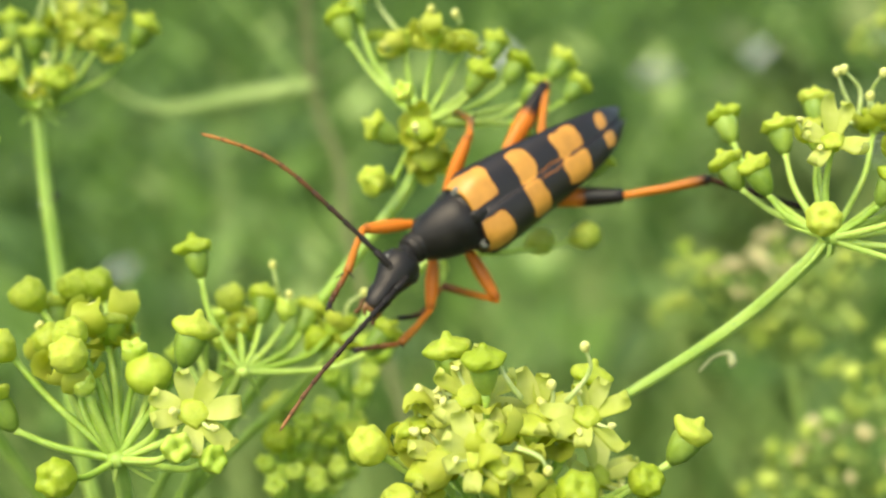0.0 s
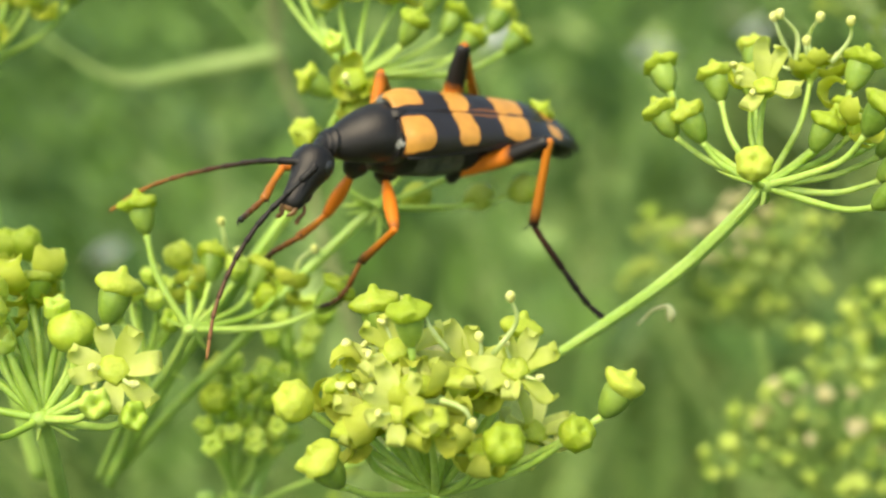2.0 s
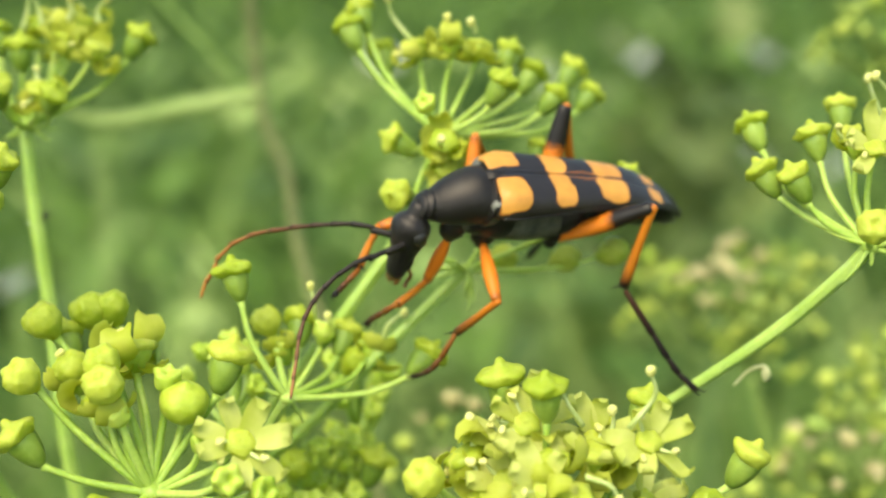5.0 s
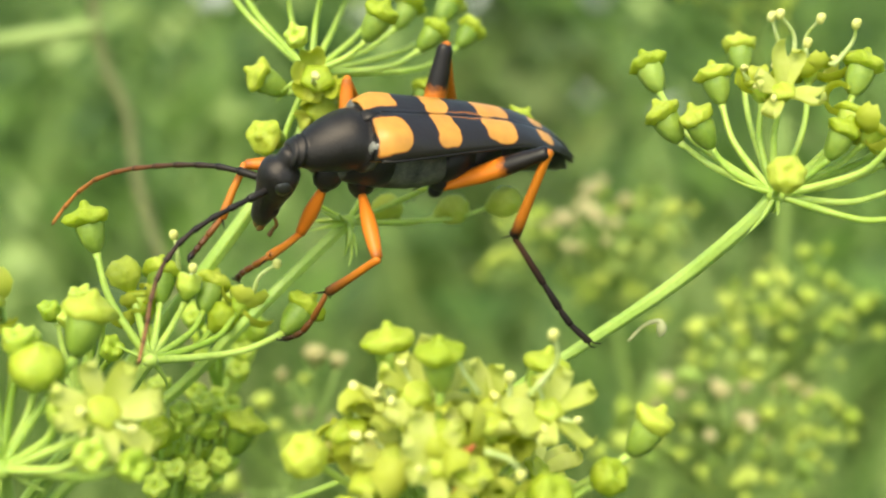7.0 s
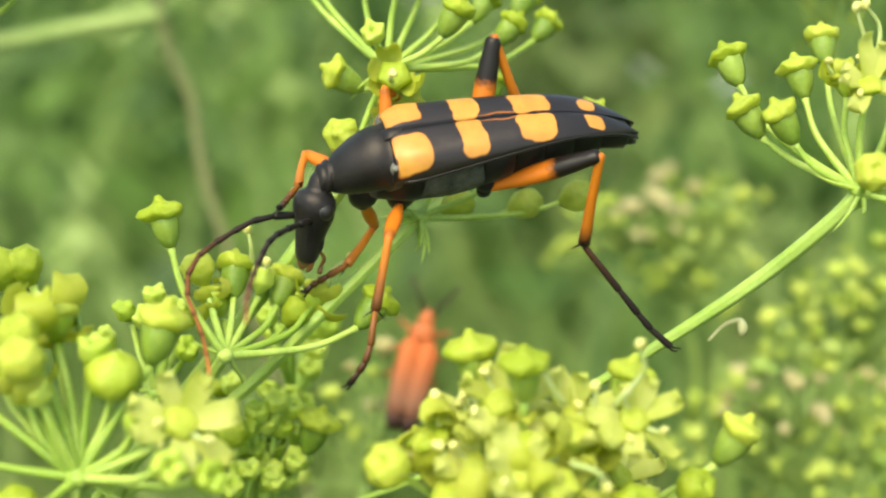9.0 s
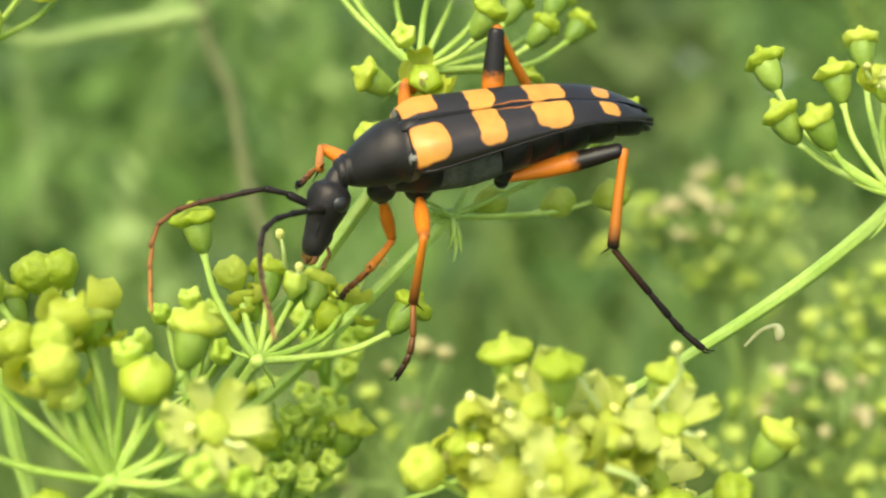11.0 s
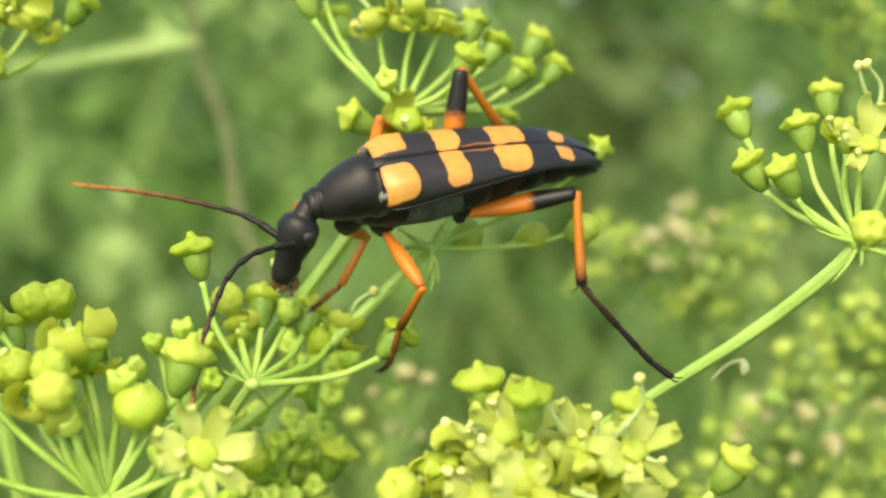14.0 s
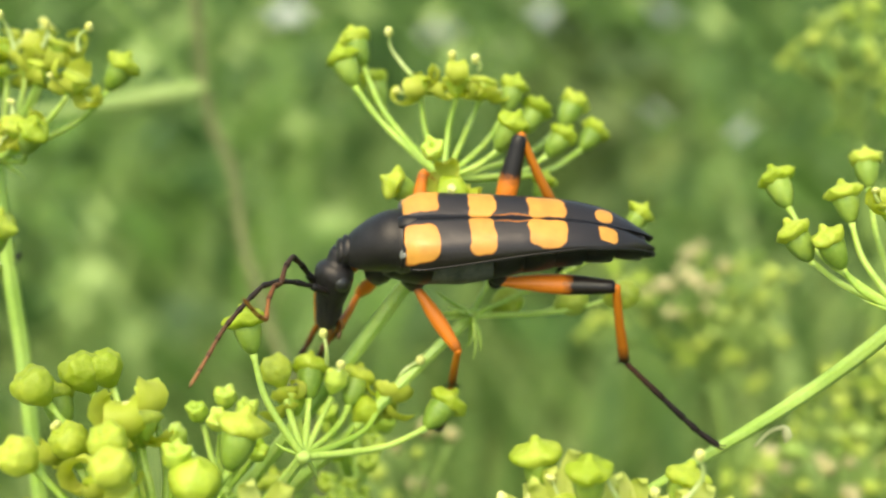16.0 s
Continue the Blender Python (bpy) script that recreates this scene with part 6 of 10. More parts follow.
    walk(limb["Hn_tarsus"], [
        (0, pose(-0.01238, 0.00518, 0.00614, 123.6, -42.0, 117.2)), (0.25, pose(-0.01092, 0.00612, 0.00469, 113.9, -6.1, 139.5)),
        (0.5, pose(-0.00947, 0.00706, 0.00324, 118.2, 30.5, 158.7)), (1, pose(-0.00991, 0.00649, -0.00099, 105.2, 17.8, 127.6)),
        (1.5, pose(-0.00866, 0.00621, -0.00003, 105.8, 18.0, 129.6)), (2, pose(-0.00799, 0.00587, -0.00031, 104.3, 12.9, 124.2)),
        (2.5, pose(-0.00797, 0.00580, -0.00064, 103.1, 12.3, 118.4)), (3, pose(-0.00766, 0.00603, -0.00025, 102.4, 11.2, 114.9)),
        (3.5, pose(-0.00808, 0.00559, -0.00062, 102.7, 11.5, 116.6)), (6, pose(-0.00826, 0.00495, -0.00121, 104.3, 16.4, 123.1)),
        (6.5, pose(-0.00828, 0.00465, -0.00139, 102.5, 15.8, 116.5)), (7, pose(-0.00866, 0.00455, -0.00163, 102.8, 16.0, 118.0)),
        (7.5, pose(-0.00864, 0.00480, -0.00140, 102.3, 11.9, 115.7)), (8, pose(-0.00838, 0.00517, -0.00130, 106.9, 21.9, 131.3)),
        (8.5, pose(-0.00881, 0.00518, -0.00140, 105.6, 18.7, 127.5)), (9, pose(-0.00983, 0.00481, -0.00244, 103.5, 14.9, 120.3)),
        (9.5, pose(-0.00993, 0.00509, -0.00255, 111.9, 30.7, 141.6)), (12, pose(-0.01007, 0.00609, -0.00251, 102.1, 15.9, 117.4)),
        (12.5, pose(-0.01029, 0.00604, -0.00202, 102.1, 15.4, 117.3)), (13, pose(-0.00914, 0.00656, -0.00184, 99.9, 18.0, 109.7)),
        (13.5, pose(-0.00967, 0.00674, -0.00153, 100.5, 10.4, 112.2)), (14, pose(-0.01053, 0.00660, -0.00181, 101.6, 8.4, 119.1)),
        (14.5, pose(-0.01100, 0.00651, -0.00189, 102.2, 9.2, 122.4)), (15, pose(-0.01090, 0.00658, -0.00204, 103.0, 10.1, 127.2)),
        (15.5, pose(-0.01139, 0.00619, -0.00302, 102.4, 9.0, 123.9)), (16, pose(-0.01292, 0.00387, -0.00464, 103.1, 0.6, 131.7)),
    ])
    walk(limb["Ff_femur"], [
        (0, pose(0.00100, -0.00080, -0.00250, 74.2, 8.2, -24.5)), (0.5, pose(0.00100, -0.00080, -0.00250, 77.6, 30.6, -14.6)),
        (1, pose(0.00100, -0.00080, -0.00250, 76.7, 25.7, -16.5)), (1.5, pose(0.00100, -0.00080, -0.00250, 82.9, 34.9, -4.3)),
        (2, pose(0.00100, -0.00080, -0.00250, 82.6, 36.2, -4.8)), (2.5, pose(0.00100, -0.00080, -0.00250, 79.0, 30.0, -11.3)),
        (3, pose(0.00100, -0.00080, -0.00250, 79.3, 31.7, -10.7)), (3.5, pose(0.00100, -0.00080, -0.00250, 81.3, 33.4, -7.1)),
        (6, pose(0.00100, -0.00080, -0.00250, 79.3, 32.1, -10.8)), (6.5, pose(0.00100, -0.00080, -0.00250, 77.6, 28.8, -14.1)),
        (7, pose(0.00100, -0.00080, -0.00250, 76.4, 23.2, -16.9)), (7.5, pose(0.00100, -0.00080, -0.00250, 77.9, 29.6, -13.4)),
        (8, pose(0.00100, -0.00080, -0.00250, 78.7, 30.5, -11.8)), (8.5, pose(0.00100, -0.00080, -0.00250, 77.5, 22.2, -14.7)),
        (9, pose(0.00100, -0.00080, -0.00250, 63.7, 15.1, -55.9)), (9.5, pose(0.00100, -0.00080, -0.00250, 66.2, 11.5, -45.2)),
        (12, pose(0.00100, -0.00080, -0.00250, 62.4, 12.0, -63.9)), (12.5, pose(0.00100, -0.00080, -0.00250, 99.2, 65.4, -13.0)),
        (13, pose(0.00100, -0.00080, -0.00250, 56.3, 48.7, -62.7)), (13.5, pose(0.00100, -0.00080, -0.00250, 56.7, 48.1, -62.1)),
        (14, pose(0.00100, -0.00080, -0.00250, 55.2, 44.0, -64.3)), (14.5, pose(0.00100, -0.00080, -0.00250, 55.3, 42.8, -64.0)),
        (15, pose(0.00100, -0.00080, -0.00250, 53.7, 27.2, -66.8)), (15.5, pose(0.00100, -0.00080, -0.00250, 54.3, 32.3, -65.7)),
        (15.75, pose(0.00100, -0.00080, -0.00250, 81.8, 34.8, -17.9)), (16, pose(0.00100, -0.00080, -0.00250, 102.0, 20.3, 24.0)),
    ])
    walk(limb["Ff_tibia"], [
        (0, pose(0.00424, -0.00228, -0.00301, 78.4, -9.5, 29.2)), (0.5, pose(0.00400, -0.00158, -0.00433, 74.3, -15.2, 48.4)),
        (1, pose(0.00411, -0.00172, -0.00406, 74.8, 23.8, 55.8)), (1.5, pose(0.00395, -0.00102, -0.00456, 75.1, 13.6, 56.5)),
        (2, pose(0.00389, -0.00104, -0.00463, 74.3, 5.5, 51.6)), (2.5, pose(0.00406, -0.00141, -0.00430, 75.2, 12.7, 57.2)),
        (3, pose(0.00401, -0.00137, -0.00439, 74.8, 7.9, 55.3)), (3.5, pose(0.00398, -0.00117, -0.00448, 75.2, 6.9, 58.2)),
        (6, pose(0.00400, -0.00137, -0.00441, 73.6, 50.6, 55.3)), (6.5, pose(0.00406, -0.00157, -0.00423, -149.8, 82.8, -166.4)),
        (7, pose(0.00416, -0.00176, -0.00392, 80.4, 53.5, 62.0)), (7.5, pose(0.00404, -0.00153, -0.00428, 81.8, 50.0, 63.7)),
        (8, pose(0.00404, -0.00143, -0.00433, 84.8, 50.5, 67.6)), (8.5, pose(0.00422, -0.00164, -0.00386, 88.8, 43.9, 73.0)),
        (9, pose(0.00295, -0.00368, -0.00344, 87.8, -11.2, 70.1)), (9.5, pose(0.00349, -0.00330, -0.00322, 87.1, -21.3, 72.7)),
        (12, pose(0.00255, -0.00396, -0.00325, 87.9, -18.4, 70.4)), (12.25, pose(0.00250, -0.00255, -0.00451, 89.7, 36.8, 80.0)),
        (12.5, pose(0.00246, -0.00114, -0.00577, -170.9, 80.6, -176.0)), (13, pose(0.00209, -0.00291, -0.00520, 63.8, 53.6, 56.3)),
        (13.5, pose(0.00212, -0.00292, -0.00518, 101.5, 78.6, 96.4)), (14, pose(0.00212, -0.00313, -0.00500, 133.6, 68.5, 129.7)),
        (14.5, pose(0.00216, -0.00318, -0.00494, 158.4, 74.1, 155.7)), (15, pose(0.00226, -0.00374, -0.00415, 162.6, 72.0, 160.1)),
        (15.5, pose(0.00225, -0.00357, -0.00442, 174.6, 73.2, 172.7)), (16, pose(0.00409, 0.00057, -0.00375, 133.4, 79.7, 130.4)),
    ])
    walk(limb["Ff_tarsus"], [
        (0, pose(0.00683, -0.00083, -0.00252, 80.3, -7.2, 21.7)), (0.5, pose(0.00592, 0.00058, -0.00355, 77.9, -12.1, 36.1)),
        (1, pose(0.00565, 0.00055, -0.00527, 78.2, 19.4, 41.2)), (1.5, pose(0.00555, 0.00141, -0.00526, 78.5, 11.1, 42.5)),
        (2, pose(0.00575, 0.00130, -0.00491, 78.1, 4.4, 38.9)), (2.5, pose(0.00564, 0.00105, -0.00496, 78.6, 10.3, 43.0)),
        (3, pose(0.00570, 0.00107, -0.00480, 78.4, 6.4, 41.7)), (3.5, pose(0.00555, 0.00136, -0.00485, 78.6, 5.7, 44.1)),
        (6, pose(0.00508, 0.00019, -0.00673, 75.4, 41.2, 36.2)), (6.5, pose(0.00369, -0.00166, -0.00721, 35.7, 77.0, -7.4)),
        (7, pose(0.00500, -0.00019, -0.00633, 79.0, 44.4, 39.8)), (7.5, pose(0.00490, 0.00020, -0.00658, 80.6, 41.8, 42.2)),
        (8, pose(0.00476, 0.00033, -0.00664, 82.4, 42.8, 44.8)), (8.5, pose(0.00486, 0.00042, -0.00594, 86.3, 38.0, 50.9)),
        (9, pose(0.00395, -0.00091, -0.00286, 87.0, -9.6, 53.5)), (9.5, pose(0.00432, -0.00063, -0.00213, 86.7, -18.4, 54.8)),
        (12, pose(0.00351, -0.00128, -0.00230, 87.2, -15.8, 53.2)), (12.25, pose(0.00274, -0.00123, -0.00552, 85.8, 33.4, 44.9)),
        (12.5, pose(0.00197, -0.00117, -0.00873, 41.6, 79.2, -3.5)), (13, pose(0.00308, -0.00143, -0.00762, 78.3, 43.8, 36.0)),
        (13.5, pose(0.00206, -0.00233, -0.00812, 73.9, 68.7, 30.9)), (14, pose(0.00142, -0.00229, -0.00779, 108.7, 71.8, 67.7)),
        (14.5, pose(0.00141, -0.00284, -0.00783, 89.7, 81.1, 48.2)), (15, pose(0.00139, -0.00343, -0.00700, 102.1, 82.8, 60.7)),
        (15.5, pose(0.00139, -0.00346, -0.00730, 71.4, 85.6, 29.9)), (16, pose(0.00374, 0.00098, -0.00670, 71.7, 74.6, 30.2)),
    ])
    walk(limb["Mf_femur"], [
        (0, pose(-0.00090, -0.00110, -0.00240, -96.5, -24.8, -135.6)), (0.5, pose(-0.00090, -0.00110, -0.00240, -111.2, -40.3, -108.9)),
        (1, pose(-0.00090, -0.00110, -0.00240, -121.9, -49.8, -93.9)), (1.5, pose(-0.00090, -0.00110, -0.00240, -122.8, -47.6, -92.7)),
        (2, pose(-0.00090, -0.00110, -0.00240, -127.4, -49.0, -86.5)), (2.5, pose(-0.00090, -0.00110, -0.00240, -130.2, -50.1, -82.8)),
        (3, pose(-0.00090, -0.00110, -0.00240, -127.0, -49.0, -87.0)), (3.5, pose(-0.00090, -0.00110, -0.00240, -128.8, -49.0, -84.7)),
        (6, pose(-0.00090, -0.00110, -0.00240, -131.2, -49.7, -81.5)), (6.5, pose(-0.00090, -0.00110, -0.00240, -133.9, -52.5, -78.0)),
        (7, pose(-0.00090, -0.00110, -0.00240, -135.0, -52.7, -76.6)), (7.5, pose(-0.00090, -0.00110, -0.00240, -132.5, -49.1, -79.8)),
        (8, pose(-0.00090, -0.00110, -0.00240, -132.3, -50.9, -80.1)), (8.5, pose(-0.00090, -0.00110, -0.00240, -129.7, -46.3, -83.6)),
        (9, pose(-0.00090, -0.00110, -0.00240, -127.0, -46.7, -87.3)), (9.5, pose(-0.00090, -0.00110, -0.00240, -128.1, -50.1, -85.8)),
        (12, pose(-0.00090, -0.00110, -0.00240, -119.4, -51.1, -97.1)), (12.5, pose(-0.00090, -0.00110, -0.00240, -117.8, -53.4, -99.1)),
        (13, pose(-0.00090, -0.00110, -0.00240, -125.4, -56.6, -89.8)), (13.5, pose(-0.00090, -0.00110, -0.00240, -118.1, -50.6, -98.8)),
        (14, pose(-0.00090, -0.00110, -0.00240, -116.5, -48.9, -101.0)), (14.5, pose(-0.00090, -0.00110, -0.00240, -113.7, -51.7, -104.6)),
        (15, pose(-0.00090, -0.00110, -0.00240, -113.7, -51.7, -104.7)), (15.5, pose(-0.00090, -0.00110, -0.00240, -105.5, -53.0, -114.9)),
        (16, pose(-0.00090, -0.00110, -0.00240, -120.7, -42.7, -94.7)),
    ])
    walk(limb["Mf_tibia"], [
        (0, pose(-0.00369, -0.00383, -0.00060, -86.6, 44.7, -172.4)), (0.5, pose(-0.00196, -0.00420, 0.00038, -86.6, 44.7, -172.4)),
        (1, pose(-0.00109, -0.00387, 0.00089, -86.6, 44.7, -172.4)), (1.5, pose(-0.00104, -0.00400, 0.00077, -86.6, 44.7, -172.4)),
        (2, pose(-0.00073, -0.00391, 0.00085, -86.6, 44.7, -172.4)), (2.5, pose(-0.00055, -0.00384, 0.00090, -86.6, 44.7, -172.4)),
        (3, pose(-0.00075, -0.00392, 0.00085, -86.6, 44.7, -172.4)), (3.5, pose(-0.00064, -0.00391, 0.00085, -86.6, 44.7, -172.4)),
        (6, pose(-0.00049, -0.00385, 0.00088, -86.6, 44.7, -172.4)), (6.5, pose(-0.00035, -0.00366, 0.00101, -86.6, 44.7, -172.4)),
        (7, pose(-0.00030, -0.00363, 0.00102, -86.6, 44.7, -172.4)), (7.5, pose(-0.00040, -0.00387, 0.00085, -86.6, 44.7, -172.4)),
        (8, pose(-0.00043, -0.00377, 0.00094, -86.6, 44.7, -172.4)), (8.5, pose(-0.00057, -0.00405, 0.00071, -86.6, 44.7, -172.4)),
        (9, pose(-0.00076, -0.00405, 0.00073, -86.6, 44.7, -172.4)), (9.5, pose(-0.00070, -0.00385, 0.00090, -86.6, 44.7, -172.4)),
        (12, pose(-0.00123, -0.00378, 0.00095, -86.6, 44.7, -172.4)), (12.5, pose(-0.00130, -0.00363, 0.00105, -86.6, 44.7, -172.4)),
        (13, pose(-0.00089, -0.00347, 0.00119, -86.6, 44.7, -172.4)), (13.5, pose(-0.00132, -0.00380, 0.00092, -86.6, 44.7, -172.4)),
        (14, pose(-0.00144, -0.00387, 0.00084, -86.6, 44.7, -172.4)), (14.5, pose(-0.00157, -0.00368, 0.00097, -86.6, 44.7, -172.4)),
        (15, pose(-0.00157, -0.00368, 0.00097, -86.6, 44.7, -172.4)), (15.5, pose(-0.00199, -0.00345, 0.00104, -86.6, 44.7, -172.4)),
        (16, pose(-0.00116, -0.00425, 0.00052, -86.6, 44.7, -172.4)),
    ])
    walk(limb["Mf_tarsus"], [
        (0, pose(-0.00623, -0.00417, -0.00313, -89.8, 65.2, -172.4)), (0.5, pose(-0.00450, -0.00454, -0.00215, -89.8, 65.2, -172.4)),
        (1, pose(-0.00362, -0.00421, -0.00165, -89.8, 65.2, -172.4)), (1.5, pose(-0.00357, -0.00434, -0.00176, -89.8, 65.2, -172.4)),
        (2, pose(-0.00326, -0.00425, -0.00169, -89.8, 65.2, -172.4)), (2.5, pose(-0.00309, -0.00418, -0.00164, -89.8, 65.2, -172.4)),
        (3, pose(-0.00329, -0.00425, -0.00169, -89.8, 65.2, -172.4)), (3.5, pose(-0.00317, -0.00424, -0.00169, -89.8, 65.2, -172.4)),
        (6, pose(-0.00302, -0.00419, -0.00166, -89.8, 65.2, -172.4)), (6.5, pose(-0.00289, -0.00400, -0.00152, -89.8, 65.2, -172.4)),
        (7, pose(-0.00283, -0.00397, -0.00151, -89.8, 65.2, -172.4)), (7.5, pose(-0.00294, -0.00421, -0.00169, -89.8, 65.2, -172.4)),
        (8, pose(-0.00297, -0.00411, -0.00160, -89.8, 65.2, -172.4)), (8.5, pose(-0.00310, -0.00439, -0.00182, -89.8, 65.2, -172.4)),
        (9, pose(-0.00329, -0.00439, -0.00181, -89.8, 65.2, -172.4)), (9.5, pose(-0.00323, -0.00419, -0.00164, -89.8, 65.2, -172.4)),
        (12, pose(-0.00377, -0.00412, -0.00159, -89.8, 65.2, -172.4)), (12.5, pose(-0.00384, -0.00397, -0.00148, -89.8, 65.2, -172.4)),
        (13, pose(-0.00343, -0.00381, -0.00134, -89.8, 65.2, -172.4)), (13.5, pose(-0.00385, -0.00414, -0.00161, -89.8, 65.2, -172.4)),
        (14, pose(-0.00397, -0.00421, -0.00169, -89.8, 65.2, -172.4)), (14.5, pose(-0.00411, -0.00402, -0.00156, -89.8, 65.2, -172.4)),
        (15, pose(-0.00411, -0.00402, -0.00156, -89.8, 65.2, -172.4)), (15.5, pose(-0.00452, -0.00378, -0.00150, -89.8, 65.2, -172.4)),
        (16, pose(-0.00369, -0.00459, -0.00202, -89.8, 65.2, -172.4)),
    ])
    walk(limb["Hf_femur"], [
        (0, pose(-0.00530, -0.00110, -0.00175, -82.8, -5.5, -154.9)), (0.5, pose(-0.00530, -0.00110, -0.00175, -91.9, -29.7, -125.9)),
        (1, pose(-0.00530, -0.00110, -0.00175, -107.6, -55.0, -103.3)), (1.5, pose(-0.00530, -0.00110, -0.00175, -120.3, -57.8, -88.2)),
        (2, pose(-0.00530, -0.00110, -0.00175, -137.3, -66.8, -69.0)), (2.5, pose(-0.00530, -0.00110, -0.00175, -116.5, -56.1, -92.5)),
        (3, pose(-0.00530, -0.00110, -0.00175, -113.3, -54.9, -96.4)), (3.5, pose(-0.00530, -0.00110, -0.00175, -122.7, -61.9, -85.4)),
        (6, pose(-0.00530, -0.00110, -0.00175, -114.4, -57.7, -95.0)), (6.5, pose(-0.00530, -0.00110, -0.00175, -116.1, -61.0, -93.1)),
        (7, pose(-0.00530, -0.00110, -0.00175, -117.7, -60.9, -91.1)), (7.5, pose(-0.00530, -0.00110, -0.00175, -117.2, -57.0, -91.8)),
        (8, pose(-0.00530, -0.00110, -0.00175, -113.5, -59.6, -96.2)), (8.5, pose(-0.00530, -0.00110, -0.00175, -109.6, -54.3, -100.8)),
        (9, pose(-0.00530, -0.00110, -0.00175, -104.8, -51.6, -106.7)), (9.5, pose(-0.00530, -0.00110, -0.00175, -108.9, -54.3, -101.6)),
        (12, pose(-0.00530, -0.00110, -0.00175, -113.4, -52.6, -96.1)), (12.5, pose(-0.00530, -0.00110, -0.00175, -152.4, -71.7, -53.0)),
        (13, pose(-0.00530, -0.00110, -0.00175, -121.1, -57.6, -87.1)), (13.5, pose(-0.00530, -0.00110, -0.00175, -114.5, -51.5, -95.2)),
        (14, pose(-0.00530, -0.00110, -0.00175, -110.1, -50.7, -100.9)), (14.5, pose(-0.00530, -0.00110, -0.00175, -109.7, -53.1, -101.4)),
        (15, pose(-0.00530, -0.00110, -0.00175, -108.1, -53.4, -103.4)), (15.5, pose(-0.00530, -0.00110, -0.00175, -105.6, -62.9, -106.3)),
        (16, pose(-0.00530, -0.00110, -0.00175, -109.6, -44.7, -101.5)),
    ])
    walk(limb["Hf_tibia"], [
        (0, pose(-0.01107, -0.00380, -0.00113, 75.4, -9.7, 40.6)), (0.5, pose(-0.00856, -0.00560, 0.00142, 74.9, 6.7, 59.0)),
        (0.75, pose(-0.00735, -0.00514, 0.00245, 86.7, 36.6, 89.3)), (1, pose(-0.00614, -0.00468, 0.00349, 126.5, 52.0, 143.7)),
        (1.5, pose(-0.00519, -0.00451, 0.00367, 121.2, 48.1, 136.8)), (2, pose(-0.00440, -0.00346, 0.00413, 147.5, 49.9, 171.2)),
        (2.5, pose(-0.00545, -0.00467, 0.00356, 133.6, 51.9, 153.4)), (3, pose(-0.00571, -0.00476, 0.00348, 121.2, 51.7, 137.6)),
        (3.5, pose(-0.00506, -0.00411, 0.00389, 132.7, 54.8, 151.9)), (6, pose(-0.00560, -0.00450, 0.00366, 121.9, 56.9, 138.9)),
        (6.5, pose(-0.00547, -0.00420, 0.00385, 141.5, 58.7, 161.9)), (7, pose(-0.00536, -0.00421, 0.00384, 149.3, 57.4, 171.1)),
        (7.5, pose(-0.00541, -0.00459, 0.00362, 135.1, 54.1, 153.9)), (8, pose(-0.00565, -0.00432, 0.00377, 135.4, 59.2, 154.3)),
        (8.5, pose(-0.00600, -0.00477, 0.00345, 124.1, 58.2, 141.1)), (9, pose(-0.00644, -0.00491, 0.00327, 114.5, 50.8, 129.3)),
        (9.5, pose(-0.00605, -0.00475, 0.00345, 124.3, 54.1, 141.8)), (12, pose(-0.00571, -0.00496, 0.00334, 135.9, 45.4, 156.8)),
        (12.5, pose(-0.00409, -0.00270, 0.00433, 144.2, 32.7, 169.9)), (13, pose(-0.00513, -0.00452, 0.00365, 136.3, 40.1, 156.6)),
        (13.5, pose(-0.00566, -0.00507, 0.00326, 132.7, 40.3, 151.1)), (14, pose(-0.00607, -0.00508, 0.00320, 132.5, 41.7, 150.8)),
        (14.5, pose(-0.00606, -0.00487, 0.00337, 122.2, 26.3, 132.6)), (15, pose(-0.00618, -0.00482, 0.00339, 129.5, 35.0, 146.9)),
        (15.5, pose(-0.00612, -0.00390, 0.00395, 125.5, 40.4, 140.4)), (16, pose(-0.00621, -0.00556, 0.00275, 123.4, 44.2, 137.2)),
    ])
